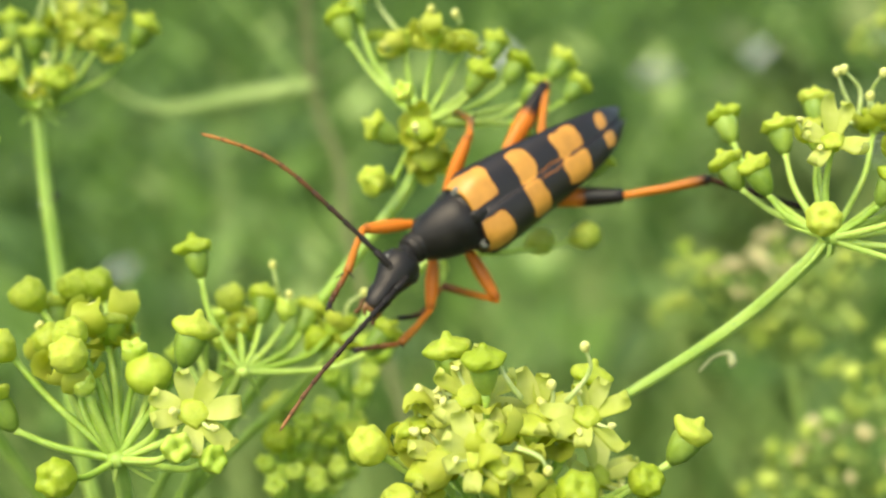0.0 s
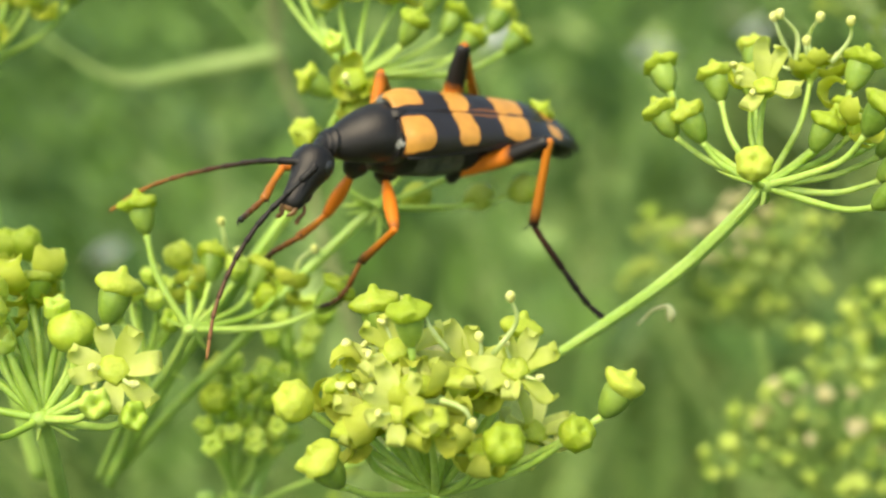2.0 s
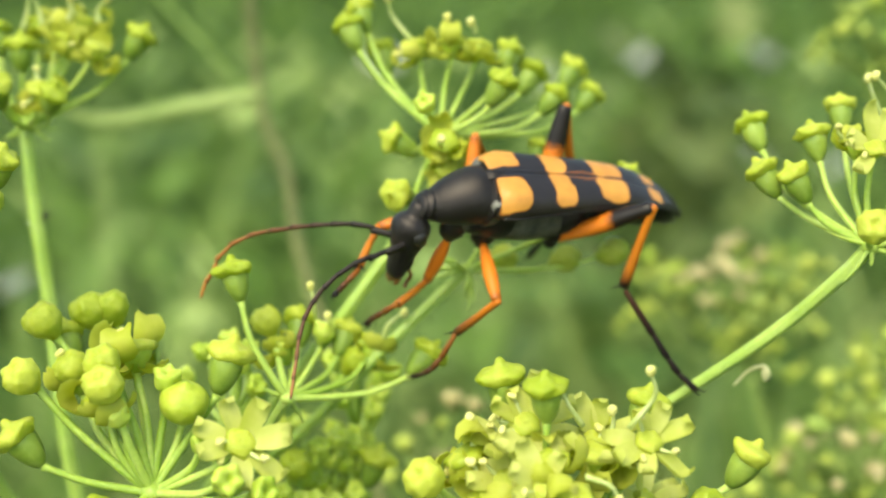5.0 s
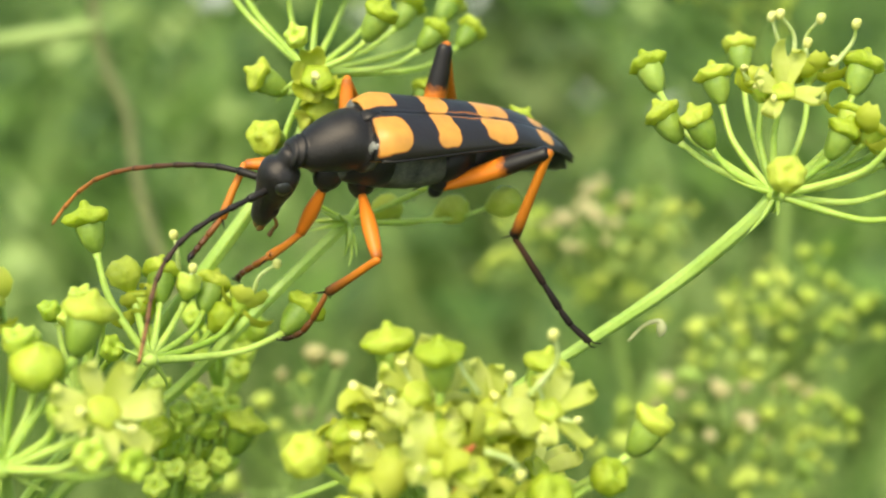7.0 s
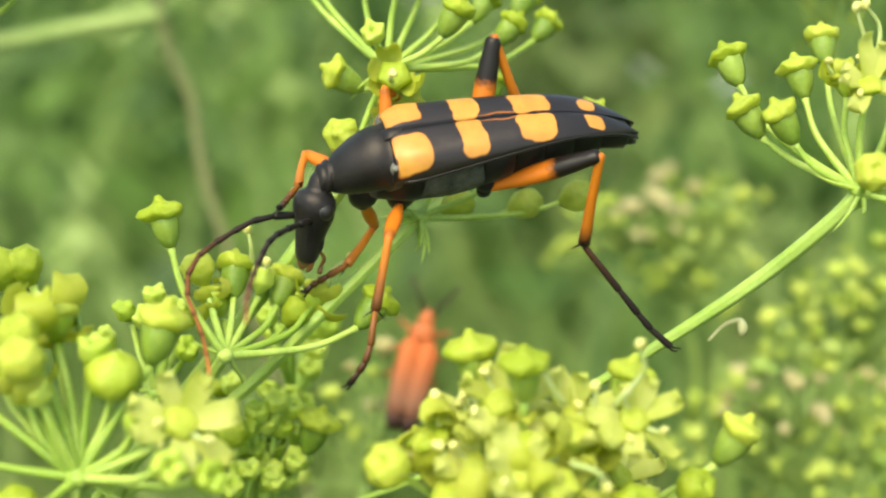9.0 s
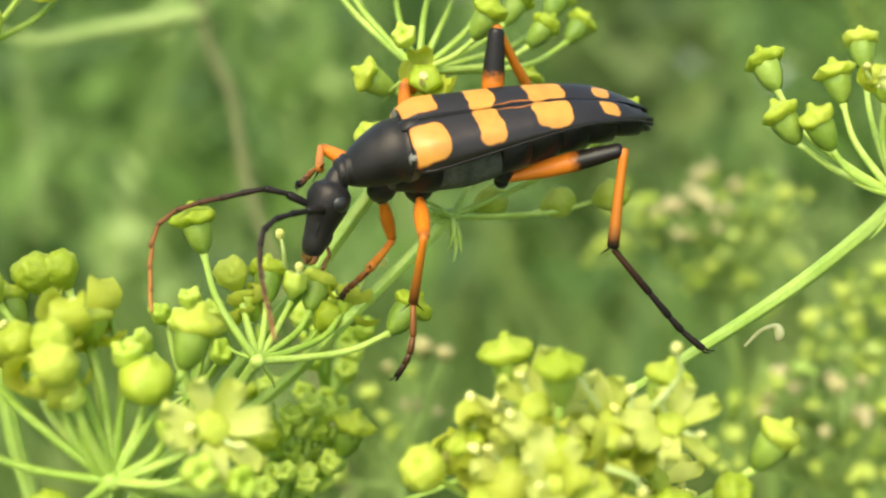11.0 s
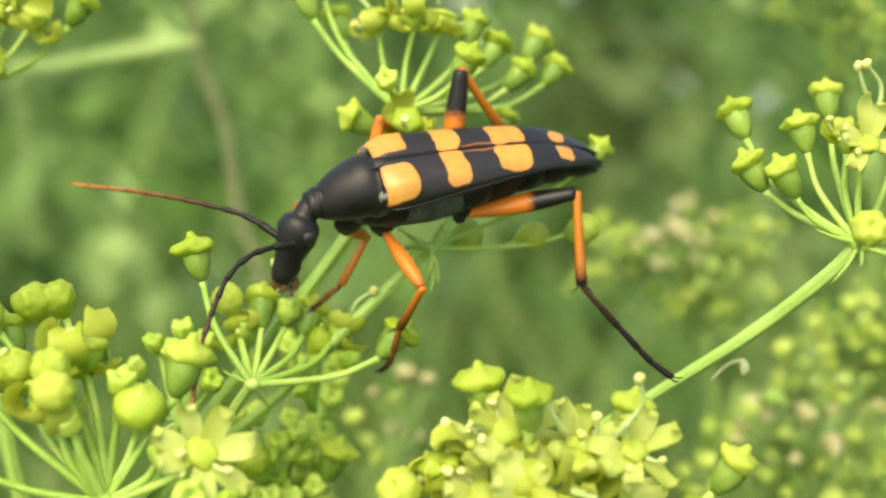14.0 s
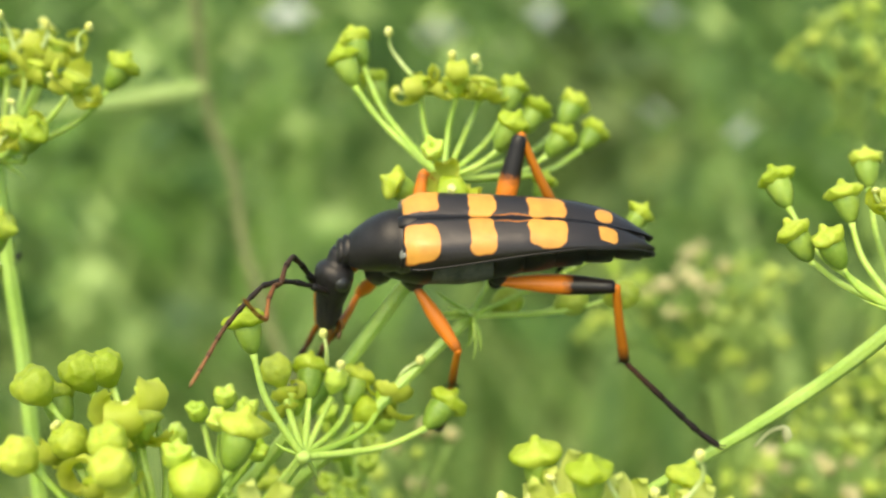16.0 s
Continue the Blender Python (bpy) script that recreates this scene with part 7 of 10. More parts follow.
    walk(limb["Hf_tarsus"], [
        (0, pose(-0.00733, -0.00059, -0.00029, 85.5, 62.0, 10.7)), (0.5, pose(-0.00601, -0.00135, 0.00083, 107.3, 70.1, 34.5)),
        (1, pose(-0.00863, -0.00285, -0.00045, -92.6, 77.8, -164.8)), (1.5, pose(-0.00762, -0.00222, -0.00006, -102.5, 78.2, -174.9)),
        (2, pose(-0.00758, -0.00297, 0.00031, -76.2, 72.3, -147.8)), (2.5, pose(-0.00821, -0.00329, -0.00037, -86.0, 76.0, -158.0)),
        (3, pose(-0.00799, -0.00267, -0.00044, -97.6, 79.0, -169.8)), (3.5, pose(-0.00760, -0.00275, -0.00019, -83.9, 77.0, -155.8)),
        (6, pose(-0.00766, -0.00271, -0.00052, -89.1, 79.9, -161.1)), (6.5, pose(-0.00793, -0.00340, -0.00043, -73.8, 76.3, -145.5)),
        (7, pose(-0.00802, -0.00379, -0.00037, -70.4, 74.5, -141.9)), (7.5, pose(-0.00804, -0.00330, -0.00044, -83.3, 76.5, -155.3)),
        (8, pose(-0.00795, -0.00321, -0.00053, -77.1, 77.6, -148.9)), (8.5, pose(-0.00805, -0.00311, -0.00080, -85.7, 79.7, -157.7)),
        (9, pose(-0.00845, -0.00246, -0.00061, -106.2, 80.4, -178.5)), (9.5, pose(-0.00835, -0.00294, -0.00060, -91.3, 78.7, -163.4)),
        (12, pose(-0.00894, -0.00358, -0.00022, -89.0, 73.5, -160.9)), (12.5, pose(-0.00823, -0.00197, 0.00162, -85.2, 67.2, -156.9)),
        (13, pose(-0.00864, -0.00301, 0.00044, -92.2, 72.0, -164.4)), (13.5, pose(-0.00900, -0.00322, 0.00002, -96.5, 73.2, -168.9)),
        (14, pose(-0.00932, -0.00326, -0.00012, -95.8, 73.6, -168.2)), (14.5, pose(-0.00910, -0.00157, 0.00115, -121.2, 72.9, 165.3)),
        (15, pose(-0.00962, -0.00258, 0.00052, -103.0, 72.4, -175.6)), (15.5, pose(-0.00905, -0.00147, 0.00070, -105.8, 75.4, -178.6)),
        (16, pose(-0.00884, -0.00312, -0.00073, -105.9, 77.1, -178.7)),
    ])
    walk(limb["head"], [
        (0, pose(0.00310, 0.00000, -0.00160, 14.2, -2.9, 19.0)), (0.5, pose(0.00310, 0.00000, -0.00160, 16.4, 0.7, 23.3)),
        (1, pose(0.00310, 0.00000, -0.00160, 19.9, 17.2, 33.4)), (1.5, pose(0.00310, 0.00000, -0.00160, 26.7, 19.5, 48.2)),
        (2, pose(0.00310, 0.00000, -0.00160, 27.6, 23.9, 50.5)), (2.5, pose(0.00310, 0.00000, -0.00160, 30.2, 27.2, 56.7)),
        (3, pose(0.00310, 0.00000, -0.00160, 33.6, 35.9, 63.2)), (3.5, pose(0.00310, 0.00000, -0.00160, 42.9, 47.5, 78.1)),
        (6, pose(0.00310, 0.00000, -0.00160, 47.0, 79.9, 56.4)), (6.5, pose(0.00310, 0.00000, -0.00160, 48.4, 62.3, 74.6)),
        (7, pose(0.00310, 0.00000, -0.00160, 30.9, 85.1, 34.2)), (7.5, pose(0.00310, 0.00000, -0.00160, 33.6, 76.5, 42.9)),
        (8, pose(0.00310, 0.00000, -0.00160, 60.6, 70.3, 83.2)), (8.5, pose(0.00310, 0.00000, -0.00160, 30.2, 69.8, 42.3)),
        (9, pose(0.00310, 0.00000, -0.00160, 39.2, 52.9, 66.3)), (9.5, pose(0.00310, 0.00000, -0.00160, 22.9, 39.7, 39.8)),
        (12, pose(0.00310, 0.00000, -0.00160, 33.3, 43.3, 59.9)), (12.5, pose(0.00310, 0.00000, -0.00160, 20.9, 46.8, 35.1)),
        (13, pose(0.00310, 0.00000, -0.00160, 72.8, 64.0, 108.8)), (13.5, pose(0.00310, 0.00000, -0.00160, 40.7, 59.6, 64.4)),
        (14, pose(0.00310, 0.00000, -0.00160, 31.0, 50.3, 52.5)), (14.5, pose(0.00310, 0.00000, -0.00160, 35.8, 44.0, 64.8)),
        (15, pose(0.00310, 0.00000, -0.00160, 38.1, 43.9, 69.9)), (15.5, pose(0.00310, 0.00000, -0.00160, 31.1, 44.6, 54.8)),
        (16, pose(0.00310, 0.00000, -0.00160, 44.4, 53.2, 76.0)),
    ])
    walk(limb["An_0"], [
        (0, pose(0.00483, 0.00097, -0.00064, -0.3, -3.0, 10.1)), (0.5, pose(0.00482, 0.00109, -0.00075, -3.8, 36.5, -11.4)),
        (1, pose(0.00477, 0.00142, -0.00134, 5.2, 40.1, 14.3)), (1.5, pose(0.00445, 0.00174, -0.00140, 6.2, 47.7, 14.0)),
        (2, pose(0.00439, 0.00179, -0.00157, 12.1, 42.4, 30.5)), (2.5, pose(0.00423, 0.00189, -0.00169, 9.9, 32.4, 33.3)),
        (3, pose(0.00404, 0.00195, -0.00202, 8.1, 34.7, 25.6)), (3.5, pose(0.00362, 0.00197, -0.00245, 6.4, 40.6, 17.2)),
        (6, pose(0.00394, 0.00095, -0.00341, 2.3, 16.6, 15.8)), (6.5, pose(0.00375, 0.00162, -0.00295, 5.4, 33.6, 17.8)),
        (7, pose(0.00396, 0.00069, -0.00351, 4.1, 24.2, 18.9)), (7.5, pose(0.00408, 0.00096, -0.00333, 1.3, 11.0, 13.8)),
        (8, pose(0.00365, 0.00142, -0.00320, 4.0, 20.8, 21.3)), (8.5, pose(0.00419, 0.00112, -0.00316, 0.4, 18.0, 2.4)),
        (9, pose(0.00392, 0.00176, -0.00264, -9.1, -26.3, 37.8)), (9.5, pose(0.00459, 0.00152, -0.00218, -3.0, -13.5, 24.7)),
        (12, pose(0.00411, 0.00183, -0.00229, -4.0, -23.1, 19.2)), (12.5, pose(0.00461, 0.00136, -0.00245, 2.7, 12.1, 25.0)),
        (13, pose(0.00312, 0.00164, -0.00307, 26.9, 45.4, 59.4)), (13.5, pose(0.00395, 0.00160, -0.00286, 3.1, 11.3, 30.3)),
        (14, pose(0.00424, 0.00163, -0.00255, -0.0, -0.7, 5.6)), (14.5, pose(0.00398, 0.00189, -0.00232, 1.1, 4.9, 25.2)),
        (15, pose(0.00384, 0.00195, -0.00232, -3.7, -12.1, 33.4)), (15.5, pose(0.00423, 0.00174, -0.00234, -1.7, -4.7, 39.0)),
        (16, pose(0.00369, 0.00185, -0.00265, -2.8, -34.5, 9.0)),
    ])
    walk(limb["An_1"], [
        (0, pose(0.00590, 0.00116, -0.00058, -0.3, -3.3, 10.0)), (0.5, pose(0.00568, 0.00092, -0.00140, -3.2, 37.2, -9.5)),
        (1, pose(0.00558, 0.00163, -0.00204, 5.9, 40.6, 15.9)), (1.5, pose(0.00516, 0.00192, -0.00221, 7.1, 47.9, 15.8)),
        (2, pose(0.00508, 0.00220, -0.00230, 12.5, 42.4, 31.5)), (2.5, pose(0.00500, 0.00240, -0.00227, 10.0, 32.3, 33.6)),
        (3, pose(0.00485, 0.00234, -0.00264, 8.3, 34.7, 26.3)), (3.5, pose(0.00441, 0.00222, -0.00316, 7.4, 41.3, 19.6)),
        (6, pose(0.00495, 0.00123, -0.00372, 2.5, 16.7, 16.6)), (6.5, pose(0.00462, 0.00190, -0.00355, 5.8, 33.9, 18.8)),
        (7, pose(0.00490, 0.00101, -0.00396, 4.3, 24.2, 19.7)), (7.5, pose(0.00512, 0.00122, -0.00354, 1.6, 11.8, 15.7)),
        (8, pose(0.00460, 0.00179, -0.00359, 4.1, 20.7, 22.0)), (8.5, pose(0.00523, 0.00116, -0.00350, 1.0, 20.0, 5.9)),
        (9, pose(0.00469, 0.00236, -0.00216, -9.4, -25.4, 40.2)), (9.5, pose(0.00555, 0.00196, -0.00193, -3.0, -12.2, 27.1)),
        (12, pose(0.00506, 0.00216, -0.00186, -4.3, -20.8, 22.9)), (12.5, pose(0.00558, 0.00181, -0.00268, 3.1, 12.9, 27.2)),
        (13, pose(0.00351, 0.00230, -0.00385, 29.8, 44.1, 66.6)), (13.5, pose(0.00487, 0.00214, -0.00307, 4.3, 12.0, 39.0)),
        (14, pose(0.00533, 0.00174, -0.00254, 0.4, 3.2, 13.1)), (14.5, pose(0.00496, 0.00235, -0.00241, 1.3, 5.5, 27.0)),
        (15, pose(0.00473, 0.00254, -0.00209, -3.7, -12.0, 34.3)), (15.5, pose(0.00507, 0.00242, -0.00225, -1.9, -5.2, 39.2)),
        (16, pose(0.00458, 0.00199, -0.00203, -3.9, -31.8, 13.7)),
    ])
    walk(limb["An_2"], [
        (0, pose(0.00697, 0.00135, -0.00052, -0.3, -3.9, 9.8)), (0.5, pose(0.00654, 0.00077, -0.00206, -2.1, 38.5, -6.1)),
        (1, pose(0.00637, 0.00185, -0.00275, 7.0, 41.2, 18.6)), (1.5, pose(0.00587, 0.00212, -0.00302, 8.4, 48.3, 18.7)),
        (2, pose(0.00577, 0.00262, -0.00304, 13.0, 42.4, 32.7)), (2.5, pose(0.00577, 0.00291, -0.00286, 9.9, 32.0, 33.7)),
        (3, pose(0.00565, 0.00274, -0.00326, 8.4, 34.5, 26.7)), (3.5, pose(0.00518, 0.00249, -0.00388, 9.2, 42.3, 23.5)),
        (6, pose(0.00595, 0.00153, -0.00403, 2.6, 16.5, 17.6)), (6.5, pose(0.00547, 0.00219, -0.00416, 6.2, 34.3, 19.9)),
        (7, pose(0.00584, 0.00135, -0.00440, 4.4, 24.1, 20.5)), (7.5, pose(0.00615, 0.00150, -0.00376, 2.1, 13.1, 18.3)),
        (8, pose(0.00555, 0.00217, -0.00397, 4.1, 20.3, 22.7)), (8.5, pose(0.00625, 0.00127, -0.00387, 2.6, 23.4, 12.3)),
        (9, pose(0.00544, 0.00300, -0.00169, -9.7, -23.6, 44.3)), (9.5, pose(0.00650, 0.00245, -0.00169, -2.7, -10.1, 30.0)),
        (12, pose(0.00600, 0.00256, -0.00147, -4.1, -16.2, 28.3)), (12.5, pose(0.00652, 0.00230, -0.00292, 3.9, 14.2, 30.5)),
        (13, pose(0.00382, 0.00302, -0.00461, 34.2, 40.1, 80.2)), (13.5, pose(0.00570, 0.00281, -0.00330, 7.0, 12.7, 57.2)),
        (14, pose(0.00639, 0.00198, -0.00260, 2.7, 10.9, 28.0)), (14.5, pose(0.00593, 0.00285, -0.00252, 1.6, 6.3, 29.1)),
        (15, pose(0.00561, 0.00314, -0.00186, -3.8, -12.1, 35.1)), (15.5, pose(0.00592, 0.00311, -0.00215, -2.2, -6.3, 39.4)),
        (16, pose(0.00548, 0.00221, -0.00146, -5.0, -26.5, 20.9)),
    ])
    walk(limb["An_3"], [
        (0, pose(0.00805, 0.00153, -0.00044, -0.4, -4.2, 9.9)), (0.5, pose(0.00739, 0.00068, -0.00274, 0.3, 40.4, 0.7)),
        (1, pose(0.00715, 0.00211, -0.00347, 9.4, 42.5, 23.9)), (1.5, pose(0.00655, 0.00235, -0.00383, 11.9, 49.5, 25.5)),
        (2, pose(0.00645, 0.00306, -0.00378, 15.7, 42.6, 39.0)), (2.5, pose(0.00654, 0.00342, -0.00344, 11.2, 32.3, 37.5)),
        (3, pose(0.00646, 0.00314, -0.00388, 11.6, 35.5, 35.3)), (3.5, pose(0.00592, 0.00281, -0.00461, 13.8, 44.1, 33.4)),
        (6, pose(0.00694, 0.00185, -0.00435, 4.2, 19.0, 24.5)), (6.5, pose(0.00632, 0.00250, -0.00478, 9.5, 36.4, 28.3)),
        (7, pose(0.00677, 0.00170, -0.00485, 6.2, 25.9, 26.4)), (7.5, pose(0.00716, 0.00184, -0.00401, 4.3, 16.5, 29.3)),
        (8, pose(0.00649, 0.00257, -0.00435, 6.1, 22.4, 29.9)), (8.5, pose(0.00722, 0.00148, -0.00430, 5.8, 27.6, 23.3)),
        (9, pose(0.00616, 0.00370, -0.00125, -10.5, -20.9, 52.7)), (9.5, pose(0.00743, 0.00299, -0.00150, -1.8, -4.3, 45.4)),
        (12, pose(0.00692, 0.00305, -0.00117, -4.6, -10.7, 46.9)), (12.5, pose(0.00743, 0.00283, -0.00319, 6.4, 16.5, 42.1)),
        (13, pose(0.00396, 0.00384, -0.00531, 34.7, 38.1, 84.3)), (13.5, pose(0.00628, 0.00371, -0.00354, 7.1, 11.4, 63.6)),
        (14, pose(0.00733, 0.00249, -0.00280, 5.5, 14.3, 41.7)), (14.5, pose(0.00688, 0.00337, -0.00264, 4.0, 10.0, 43.2)),
        (15, pose(0.00648, 0.00375, -0.00164, -3.9, -9.7, 43.6)), (15.5, pose(0.00675, 0.00380, -0.00203, -2.4, -6.4, 40.6)),
        (16, pose(0.00639, 0.00256, -0.00097, -5.9, -17.5, 36.9)),
    ])
    walk(limb["An_4"], [
        (0, pose(0.00912, 0.00172, -0.00036, -0.4, -4.5, 10.1)), (0.5, pose(0.00822, 0.00069, -0.00344, 3.7, 42.1, 9.5)),
        (1, pose(0.00789, 0.00244, -0.00421, 12.5, 43.7, 30.6)), (1.5, pose(0.00719, 0.00265, -0.00466, 16.4, 50.5, 34.0)),
        (2, pose(0.00707, 0.00356, -0.00451, 19.3, 42.3, 47.3)), (2.5, pose(0.00727, 0.00398, -0.00402, 13.0, 32.6, 42.6)),
        (3, pose(0.00718, 0.00365, -0.00451, 16.2, 36.1, 47.2)), (3.5, pose(0.00658, 0.00324, -0.00537, 20.0, 45.0, 46.2)),
        (6, pose(0.00788, 0.00228, -0.00470, 6.8, 22.1, 34.0)), (6.5, pose(0.00709, 0.00291, -0.00542, 14.3, 38.1, 39.8)),
        (7, pose(0.00765, 0.00213, -0.00533, 8.9, 28.0, 34.5)), (7.5, pose(0.00807, 0.00235, -0.00432, 8.2, 19.9, 44.3)),
        (8, pose(0.00736, 0.00307, -0.00477, 9.1, 24.9, 39.9)), (8.5, pose(0.00811, 0.00187, -0.00481, 10.7, 31.1, 37.2)),
        (9, pose(0.00678, 0.00451, -0.00086, -10.6, -17.4, 62.7)), (9.5, pose(0.00820, 0.00376, -0.00142, 2.2, 3.5, 65.8)),
        (12, pose(0.00765, 0.00384, -0.00097, -2.0, -2.9, 71.0)), (12.5, pose(0.00821, 0.00353, -0.00350, 10.1, 18.3, 57.5)),
        (13, pose(0.00405, 0.00469, -0.00598, 34.5, 36.9, 85.8)), (13.5, pose(0.00675, 0.00466, -0.00376, 6.4, 9.6, 67.2)),
        (14, pose(0.00812, 0.00319, -0.00307, 8.8, 16.2, 56.6)), (14.5, pose(0.00766, 0.00411, -0.00283, 8.5, 13.9, 62.8)),
        (15, pose(0.00726, 0.00449, -0.00145, -3.1, -6.0, 54.8)), (15.5, pose(0.00758, 0.00451, -0.00191, -2.4, -6.3, 42.3)),
        (16, pose(0.00722, 0.00318, -0.00064, -2.6, -4.9, 55.6)),
    ])
    walk(limb["An_5"], [
        (0, pose(0.01019, 0.00191, -0.00028, -0.5, -5.2, 10.0)), (0.5, pose(0.00901, 0.00083, -0.00418, 8.1, 43.3, 20.1)),
        (1, pose(0.00857, 0.00284, -0.00496, 17.4, 44.7, 41.0)), (1.5, pose(0.00777, 0.00304, -0.00550, 23.1, 50.5, 46.8)),
        (2, pose(0.00762, 0.00415, -0.00525, 21.7, 41.7, 53.3)), (2.5, pose(0.00795, 0.00460, -0.00461, 15.0, 32.2, 49.1)),
        (3, pose(0.00778, 0.00430, -0.00516, 19.5, 34.8, 57.5)), (3.5, pose(0.00711, 0.00380, -0.00614, 25.3, 43.9, 58.2)),
        (6, pose(0.00872, 0.00284, -0.00511, 9.3, 22.7, 44.2)), (6.5, pose(0.00775, 0.00346, -0.00610, 19.9, 37.8, 54.1)),
        (7, pose(0.00844, 0.00268, -0.00584, 12.7, 28.7, 46.9)), (7.5, pose(0.00880, 0.00307, -0.00469, 9.3, 18.9, 52.3)),
        (8, pose(0.00812, 0.00371, -0.00523, 11.5, 25.2, 48.6)), (8.5, pose(0.00886, 0.00243, -0.00537, 15.2, 31.3, 50.9)),
        (9, pose(0.00726, 0.00543, -0.00054, -11.8, -18.6, 64.6)), (9.5, pose(0.00864, 0.00475, -0.00149, 1.8, 2.4, 72.5)),
        (12, pose(0.00801, 0.00487, -0.00091, -4.4, -5.4, 78.7)), (12.5, pose(0.00877, 0.00441, -0.00384, 11.4, 17.6, 65.6)),
        (13, pose(0.00411, 0.00556, -0.00664, 34.5, 35.6, 88.1)), (13.5, pose(0.00717, 0.00566, -0.00394, 5.7, 8.4, 68.4)),
        (14, pose(0.00870, 0.00406, -0.00338, 8.8, 15.3, 59.4)), (14.5, pose(0.00815, 0.00505, -0.00309, 8.6, 12.5, 68.9)),
        (15, pose(0.00789, 0.00538, -0.00134, -3.7, -6.4, 61.0)), (15.5, pose(0.00838, 0.00524, -0.00179, -2.6, -6.6, 43.9)),
        (16, pose(0.00784, 0.00408, -0.00055, -3.2, -5.7, 58.8)),
    ])
    walk(limb["An_6"], [
        (0, pose(0.01126, 0.00210, -0.00018, -0.5, -6.1, 10.0)), (0.5, pose(0.00976, 0.00110, -0.00492, 12.7, 43.6, 31.2)),
        (1, pose(0.00915, 0.00335, -0.00573, 22.6, 44.5, 52.1)), (1.5, pose(0.00825, 0.00355, -0.00634, 29.5, 49.0, 60.0)),
        (2, pose(0.00811, 0.00481, -0.00597, 23.8, 40.8, 59.0)), (2.5, pose(0.00855, 0.00530, -0.00519, 17.0, 31.3, 56.1)),
        (3, pose(0.00826, 0.00506, -0.00578, 21.8, 32.7, 66.5)), (3.5, pose(0.00753, 0.00447, -0.00690, 29.4, 41.7, 69.3)),
        (6, pose(0.00944, 0.00354, -0.00553, 11.6, 22.4, 54.4)), (6.5, pose(0.00826, 0.00416, -0.00677, 24.4, 35.7, 67.8)),
        (7, pose(0.00910, 0.00338, -0.00636, 16.2, 28.0, 59.4)), (7.5, pose(0.00943, 0.00388, -0.00504, 9.8, 17.1, 59.4)),
        (8, pose(0.00878, 0.00445, -0.00569, 13.6, 24.9, 56.7)), (8.5, pose(0.00944, 0.00315, -0.00594, 18.8, 29.8, 63.8)),
        (9, pose(0.00770, 0.00637, -0.00019, -13.3, -20.4, 65.8)), (9.5, pose(0.00897, 0.00579, -0.00153, 0.4, 0.5, 77.8)),
        (12, pose(0.00822, 0.00593, -0.00081, -8.1, -8.9, 84.8)), (12.5, pose(0.00920, 0.00535, -0.00417, 12.0, 16.4, 72.1)),
        (13, pose(0.00414, 0.00645, -0.00727, 34.4, 34.0, 90.7)), (13.5, pose(0.00757, 0.00666, -0.00410, 5.0, 7.1, 69.6)),
        (14, pose(0.00923, 0.00497, -0.00367, 8.3, 14.1, 60.9)), (14.5, pose(0.00853, 0.00604, -0.00333, 7.8, 10.5, 73.2)),
        (15, pose(0.00841, 0.00633, -0.00122, -4.6, -7.2, 65.9)), (15.5, pose(0.00916, 0.00599, -0.00167, -2.9, -6.7, 46.2)),
        (16, pose(0.00840, 0.00501, -0.00044, -4.5, -7.6, 60.9)),
    ])
    walk(limb["An_7"], [
        (0, pose(0.01233, 0.00229, -0.00006, -0.8, -7.2, 12.1)), (0.5, pose(0.01044, 0.00151, -0.00568, 17.4, 42.7, 42.7)),
        (1, pose(0.00963, 0.00396, -0.00650, 27.5, 42.7, 64.0)), (1.5, pose(0.00860, 0.00417, -0.00717, 35.1, 45.6, 74.0)),
        (2, pose(0.00853, 0.00551, -0.00669, 25.7, 39.1, 65.3)), (2.5, pose(0.00907, 0.00607, -0.00576, 19.3, 29.0, 66.7)),
        (3, pose(0.00863, 0.00590, -0.00637, 22.2, 31.2, 70.3)), (3.5, pose(0.00781, 0.00523, -0.00763, 32.4, 38.3, 79.8)),
        (6, pose(0.01003, 0.00436, -0.00595, 12.7, 19.7, 65.4)), (6.5, pose(0.00859, 0.00498, -0.00740, 25.2, 32.9, 74.4)),
        (7, pose(0.00959, 0.00421, -0.00687, 17.4, 25.3, 68.7)), (7.5, pose(0.00996, 0.00478, -0.00536, 9.7, 14.6, 67.2)),
        (8, pose(0.00932, 0.00527, -0.00615, 13.8, 23.8, 59.9)), (8.5, pose(0.00986, 0.00400, -0.00648, 20.3, 27.2, 73.0)),
        (9, pose(0.00812, 0.00730, 0.00019, -14.0, -20.2, 69.0)), (9.5, pose(0.00920, 0.00686, -0.00154, -0.7, -0.9, 80.6)),
        (12, pose(0.00832, 0.00701, -0.00064, -10.2, -10.7, 87.2)), (12.5, pose(0.00952, 0.00635, -0.00448, 11.5, 15.2, 74.1)),
        (13, pose(0.00413, 0.00736, -0.00788, 33.4, 30.0, 96.5)), (13.5, pose(0.00794, 0.00767, -0.00423, 3.8, 5.0, 73.8)),
        (14, pose(0.00975, 0.00589, -0.00393, 8.8, 13.1, 67.3)), (14.5, pose(0.00884, 0.00707, -0.00353, 7.4, 9.7, 74.2)),
        (15, pose(0.00886, 0.00732, -0.00108, -5.2, -8.4, 63.3)), (15.5, pose(0.00991, 0.00677, -0.00154, -2.7, -5.2, 55.5)),
        (16, pose(0.00893, 0.00595, -0.00030, -4.2, -6.5, 66.4)),
    ])
